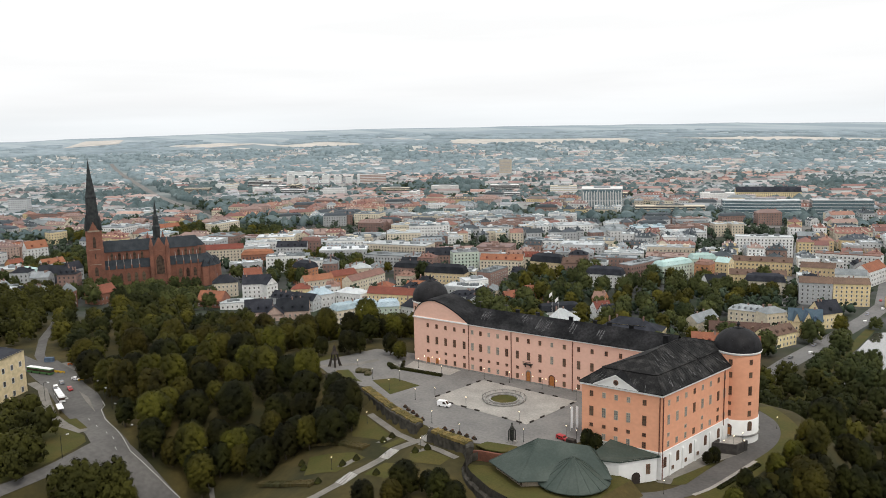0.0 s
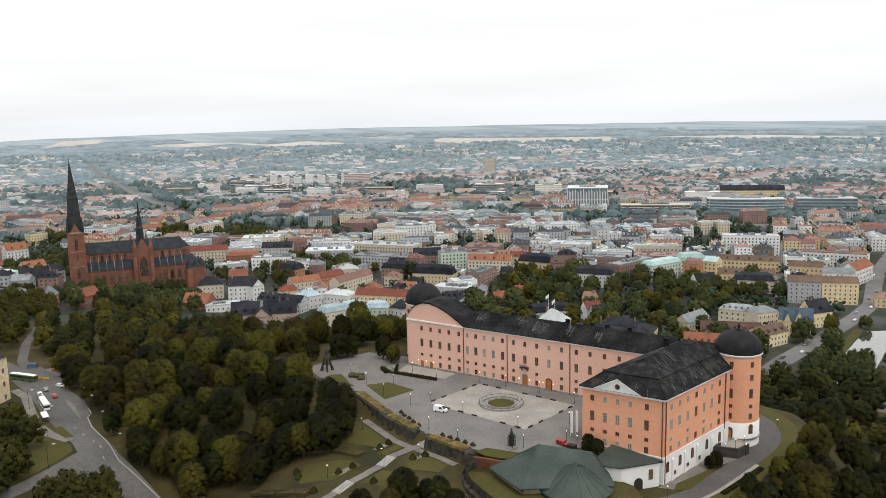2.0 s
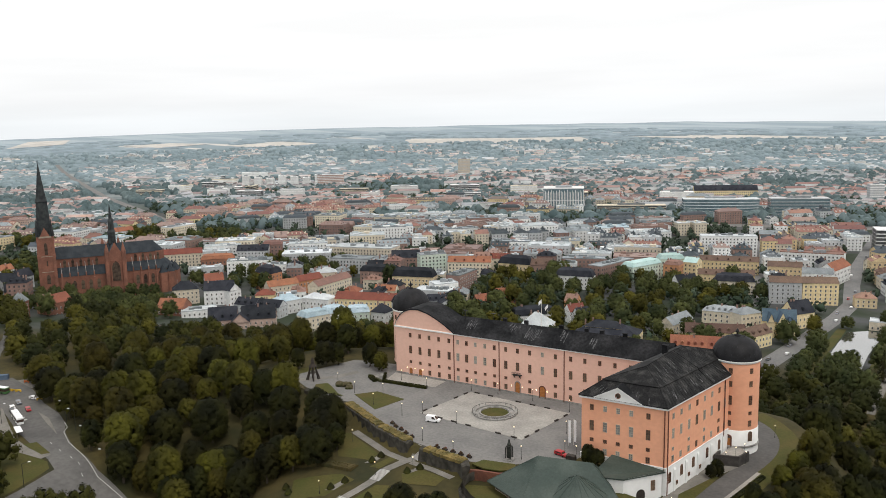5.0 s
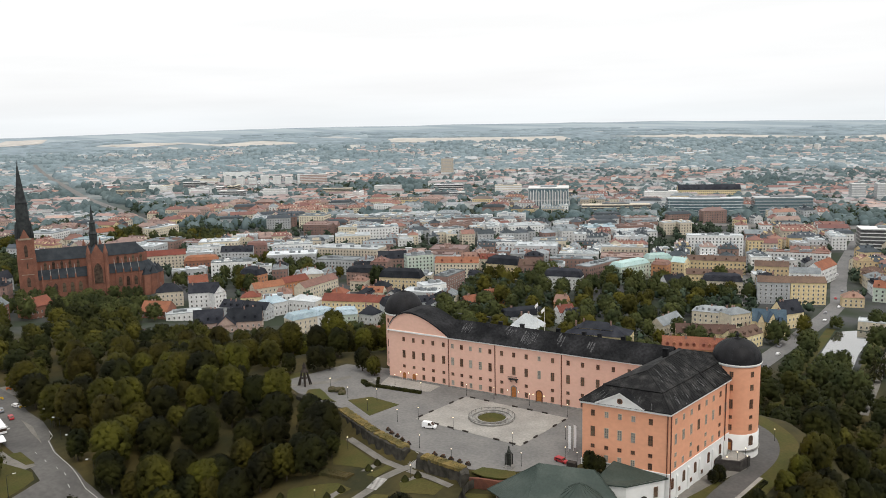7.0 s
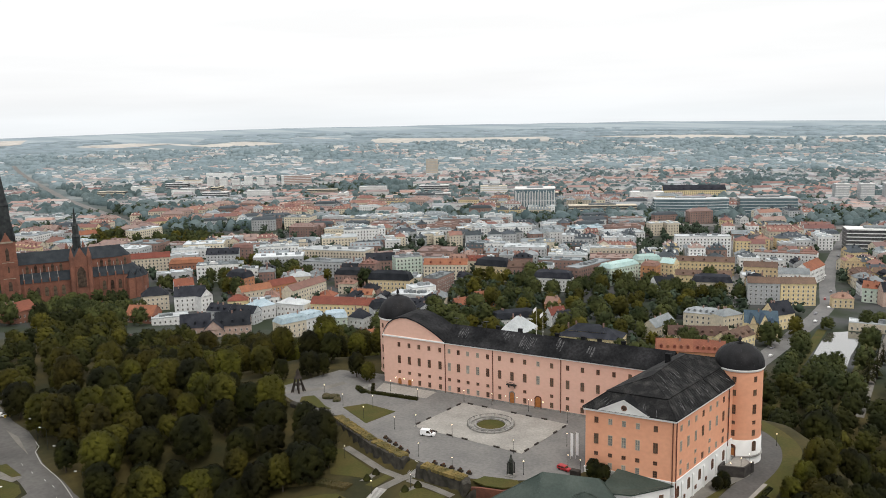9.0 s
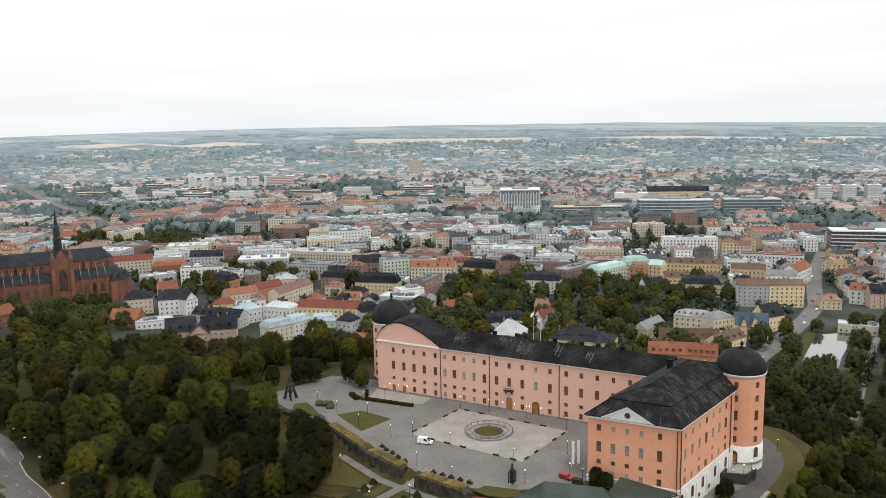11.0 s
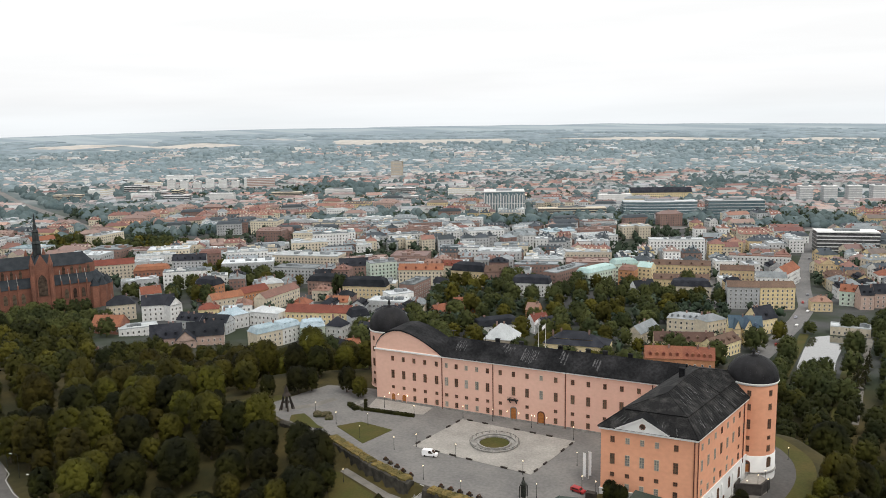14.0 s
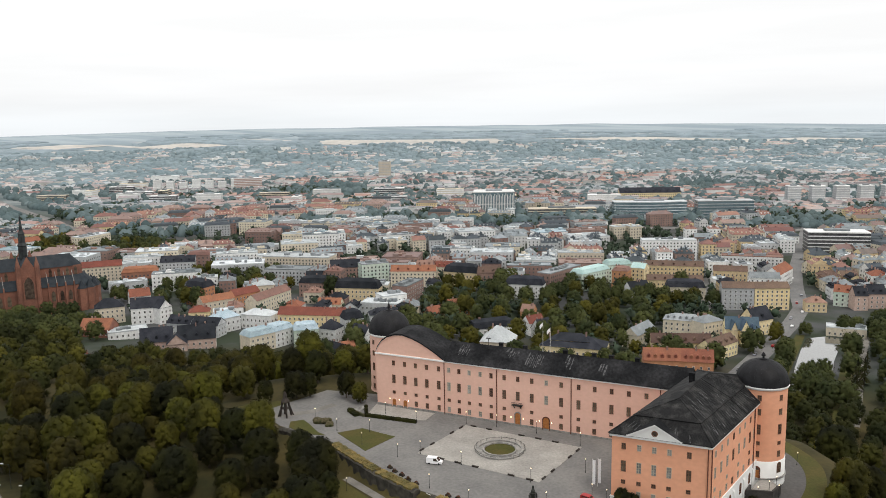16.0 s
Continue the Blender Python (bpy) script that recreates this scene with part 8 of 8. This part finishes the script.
SMALL = [crown_mesh("crown", 300 + k, r, h, 6, 4, 1.25, M_LEAF_I) for k, (r, h) in enumerate(((4.6, 10.5), (4.0, 12), (5.2, 10)))]
town_trees = []
for _ in range(9000):
    x, y = q.uniform(-1100, 320), q.uniform(180, 1250)
    if not seen_from_above(x, y, 3) or math.hypot(x - 170, y + 285) < 470:
        continue
    if noise.noise(Vector((x / 120, y / 120, 9.0))) < 0.08 and q.random() > 0.35:
        continue
    if 98 < x < 168 and y < 420:
        continue
    if not free(x, y, 3) or any((x - a) ** 2 + (y - b) ** 2 < 72 for a, b in spots if abs(x - a) < 12 and abs(y - b) < 12):
        continue
    town_trees.append((x, y))
    if len(town_trees) > 2600:
        break
town_trees += [p for p in scatter([(-1000, 260), (-640, 105), (-560, 240), (-600, 420), (-900, 520)], 21, 63) if free(*p, 2)]
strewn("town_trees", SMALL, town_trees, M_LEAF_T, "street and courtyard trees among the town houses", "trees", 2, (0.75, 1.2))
belt = [p for k, poly in enumerate([GREEN_BELT] + GROVES) for p in scatter(poly, 14.5, 12 + k) if free(*p, -3)]
belt += [p for p in scatter([(-640, 100), (-560, 100), (-590, 260), (-720, 240)], 15, 52) if free(*p, 2)]
behind = [p for p in scatter([(-150, 120), (-95, 90), (-92, 215), (-40, 190), (30, 180), (88, 240), (88, 262), (30, 262), (-30, 260), (-90, 222), (-150, 190), (-190, 165)], 15, 13) if free(*p, -3)] + [(56, 311), (90, 276), (103, 304), (14, 450), (-432, 230), (-449, 211)]
shore = [(103 + 0.06 * (y - 300), y) for y in (304, 322, 340)] + [(110 + 0.03 * (y - 217), y) for y in (193, 206, 219, 232, 247, 261)] + [(111, 366), (120, 336), (144, 346), (133, 211), (131, 203), (136, 219), (128, 226), (126, 214), (134, 228), (122, 200), (140, 198), (128, 190), (136, 186), (118, 178), (146, 186), (148, 240), (149, 290), (162, 357), (152, 352)] + [(170 + q.uniform(-6, 10), y) for y in range(180, 400, 10)]
shore = [p for p in shore if away(ST_E, *p, False) > 6.5]
row = [(-46 + k * 9, 384 + k * 1.8) for k in range(10)]
church_trees = scatter([(-455, 60), (-400, 40), (-320, 110), (-345, 150), (-392, 150), (-425, 190), (-462, 120), (-480, 85)], 15, 15) + scatter([(-580, 40), (-500, 50), (-515, 95), (-600, 120)], 15, 16)
church_trees = [p for p in church_trees if not any((p[0] - a) ** 2 + (p[1] - b) ** 2 < (c * 0.75) ** 2 for a, b, c in TAKEN)]
WOOD_BIG = [crown_mesh("crown", 240 + k, r, h, 30, 30, 0.50, M_LEAF_I) for k, (r, h) in enumerate(((6.6, 15.5), (5.6, 16.5), (7.0, 14.0)))]
strewn("riverside_trees", WOOD_BIG, (belt + behind)[::3] + (belt + behind)[1::3], M_LEAF_I, "large dark green trees among houses below the hill", "trees", 3, (0.75, 1.25))
strewn("riverside_trees", WOOD_BIG, (belt + behind)[2::3], M_WOODS[1], "large yellow-green trees among houses below the hill", "trees", 8, (0.7, 1.2))
strewn("shore_trees", WOOD[:3], shore + row + church_trees, M_LEAF_I, "full-leaved trees round the pond and the cathedral", "trees", 7, (0.7, 1.1))
west_trees = [(-119.3, -146.7), (-101.5, -149.4), (-110.4, -138.6), (-89.6, -158), (-94.4, -161.8), (-134.5, -130.6), (-137.2, -137.8), (-87.6, -154.1), (-119.3, -142.2), (-114, -152.9), (-101.5, -153.8), (-83.7, -164.6), (-110.4, -160.1), (-130, -153.8), (-145.2, -143.1), (-103.3, -167.2)] + [(-69.8, -154), (-65.8, -150.6), (-65.4, -143.6), (-62.1, -138.8), (-60.8, -133.9), (-62.6, -148.8), (-60.3, -144), (-65.4, -154.2), (-58.4, -138.5)] + [p for p in scatter([(-225.5, -88.7), (-273.7, -88.7), (-353.9, -58.4), (-439.1, -16.6), (-490, 60), (-400, 40), (-302.3, -16.6), (-264.7, -51.2)], 9.8, 19) if away([(-206.8, -85.1), (-230.8, -76.2), (-262.9, -56.6), (-291.7, -33.7), (-328.7, -11.5)], *p, False) > 6]
strewn("roadside_trees", WOOD, [p for p in west_trees if away(ROAD_W, *p, False) > 8 and not inside([(-172.9, -109.2), (-160.4, -133.3), (-213, -160.1), (-229.1, -131.5)], *p)], M_WOODS[0], "full-leaved trees beside the road", "trees", 4, (0.7, 1.0))

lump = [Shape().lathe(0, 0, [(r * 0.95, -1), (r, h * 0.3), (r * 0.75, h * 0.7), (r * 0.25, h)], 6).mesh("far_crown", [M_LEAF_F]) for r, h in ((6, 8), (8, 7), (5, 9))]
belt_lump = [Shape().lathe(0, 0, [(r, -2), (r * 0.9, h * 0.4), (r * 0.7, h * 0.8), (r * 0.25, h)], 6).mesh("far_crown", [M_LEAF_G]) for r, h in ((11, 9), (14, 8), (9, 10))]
far = []
for _ in range(60000):
    dist, a = 1200 + 2600 * q.random() ** 1.1, radians(q.uniform(-7, 68))
    x, y = 165 - math.sin(a) * dist, -285 + math.cos(a) * dist
    if not seen_from_above(x, y, 2) or away(ROAD_NW, x, y, False) < 24:
        continue
    n = noise.noise(Vector((x / 260, y / 260, 3.0)))
    if n > (0.12 if dist < 2600 else 0.0) and q.random() > 0.6:
        continue
    far.append((x, y))
    if len(far) > 15000:
        break
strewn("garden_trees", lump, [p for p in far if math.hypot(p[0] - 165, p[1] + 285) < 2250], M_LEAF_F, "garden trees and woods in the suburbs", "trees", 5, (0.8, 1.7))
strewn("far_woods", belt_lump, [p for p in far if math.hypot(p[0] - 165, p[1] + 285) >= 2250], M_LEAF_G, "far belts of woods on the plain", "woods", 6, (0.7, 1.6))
# Field colour is pale and greyish with distance haze put into it.
M_FIELD = mat("hazed_stubble", (0.46, 0.435, 0.40), (0.40, 0.385, 0.36), 0.004, 0.95, fine=6)
FIELDS = ([(-3014, 1221), (-3310, 1364), (-3230, 1559), (-3118, 1658), (-2865, 1448), (-2811, 1244)], [(-3532, 1807), (-3782, 2072), (-3685, 2235), (-3512, 2089)], [(-2743, 2422), (-2661, 2697), (-2390, 2703), (-2522, 2442)], [(-2050, 2898), (-2136, 3073), (-1375, 3402), (-1249, 3232), (-1745, 2950)], [(-1163, 3452), (-668, 3631), (-288, 3591), (-699, 3424)], [(-390, 3465), (-17, 3667), (239, 3625), (236, 3457), (-108, 3357)], [(-3195, 2185), (-3105, 2386), (-2895, 2464), (-2972, 2186)], [(-2087, 2526), (-2040, 2624), (-1942, 2612), (-1987, 2513)])
for p in FIELDS:
    drape("field", p, M_FIELD, 1.2, "field on the far plain, paled for haze", "field", fine=90)
# Ridge leaves are blue-grey because horizon haze is put into their colour.
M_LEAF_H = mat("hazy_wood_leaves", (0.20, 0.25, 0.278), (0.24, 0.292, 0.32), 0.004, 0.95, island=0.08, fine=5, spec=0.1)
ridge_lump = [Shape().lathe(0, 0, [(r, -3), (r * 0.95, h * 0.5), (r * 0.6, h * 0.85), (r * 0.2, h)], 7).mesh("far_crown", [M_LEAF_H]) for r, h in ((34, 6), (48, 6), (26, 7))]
ridge = []
while len(ridge) < 2000:
    dist, a = q.uniform(3700, 4420), radians(q.uniform(-7, 68))
    x, y = 165 - math.sin(a) * dist, -285 + math.cos(a) * dist
    if noise.noise(Vector((math.degrees(a) / 9, dist / 130, 5.0))) > -0.05 and not any(inside(p, x, y) or away(p, x, y) < 45 for p in FIELDS):
        ridge.append((x, y))
strewn("ridge_woods", ridge_lump, ridge, M_LEAF_H, "woods towards the horizon, haze in their blue-grey colour", "woods", 9, (0.7, 1.3))
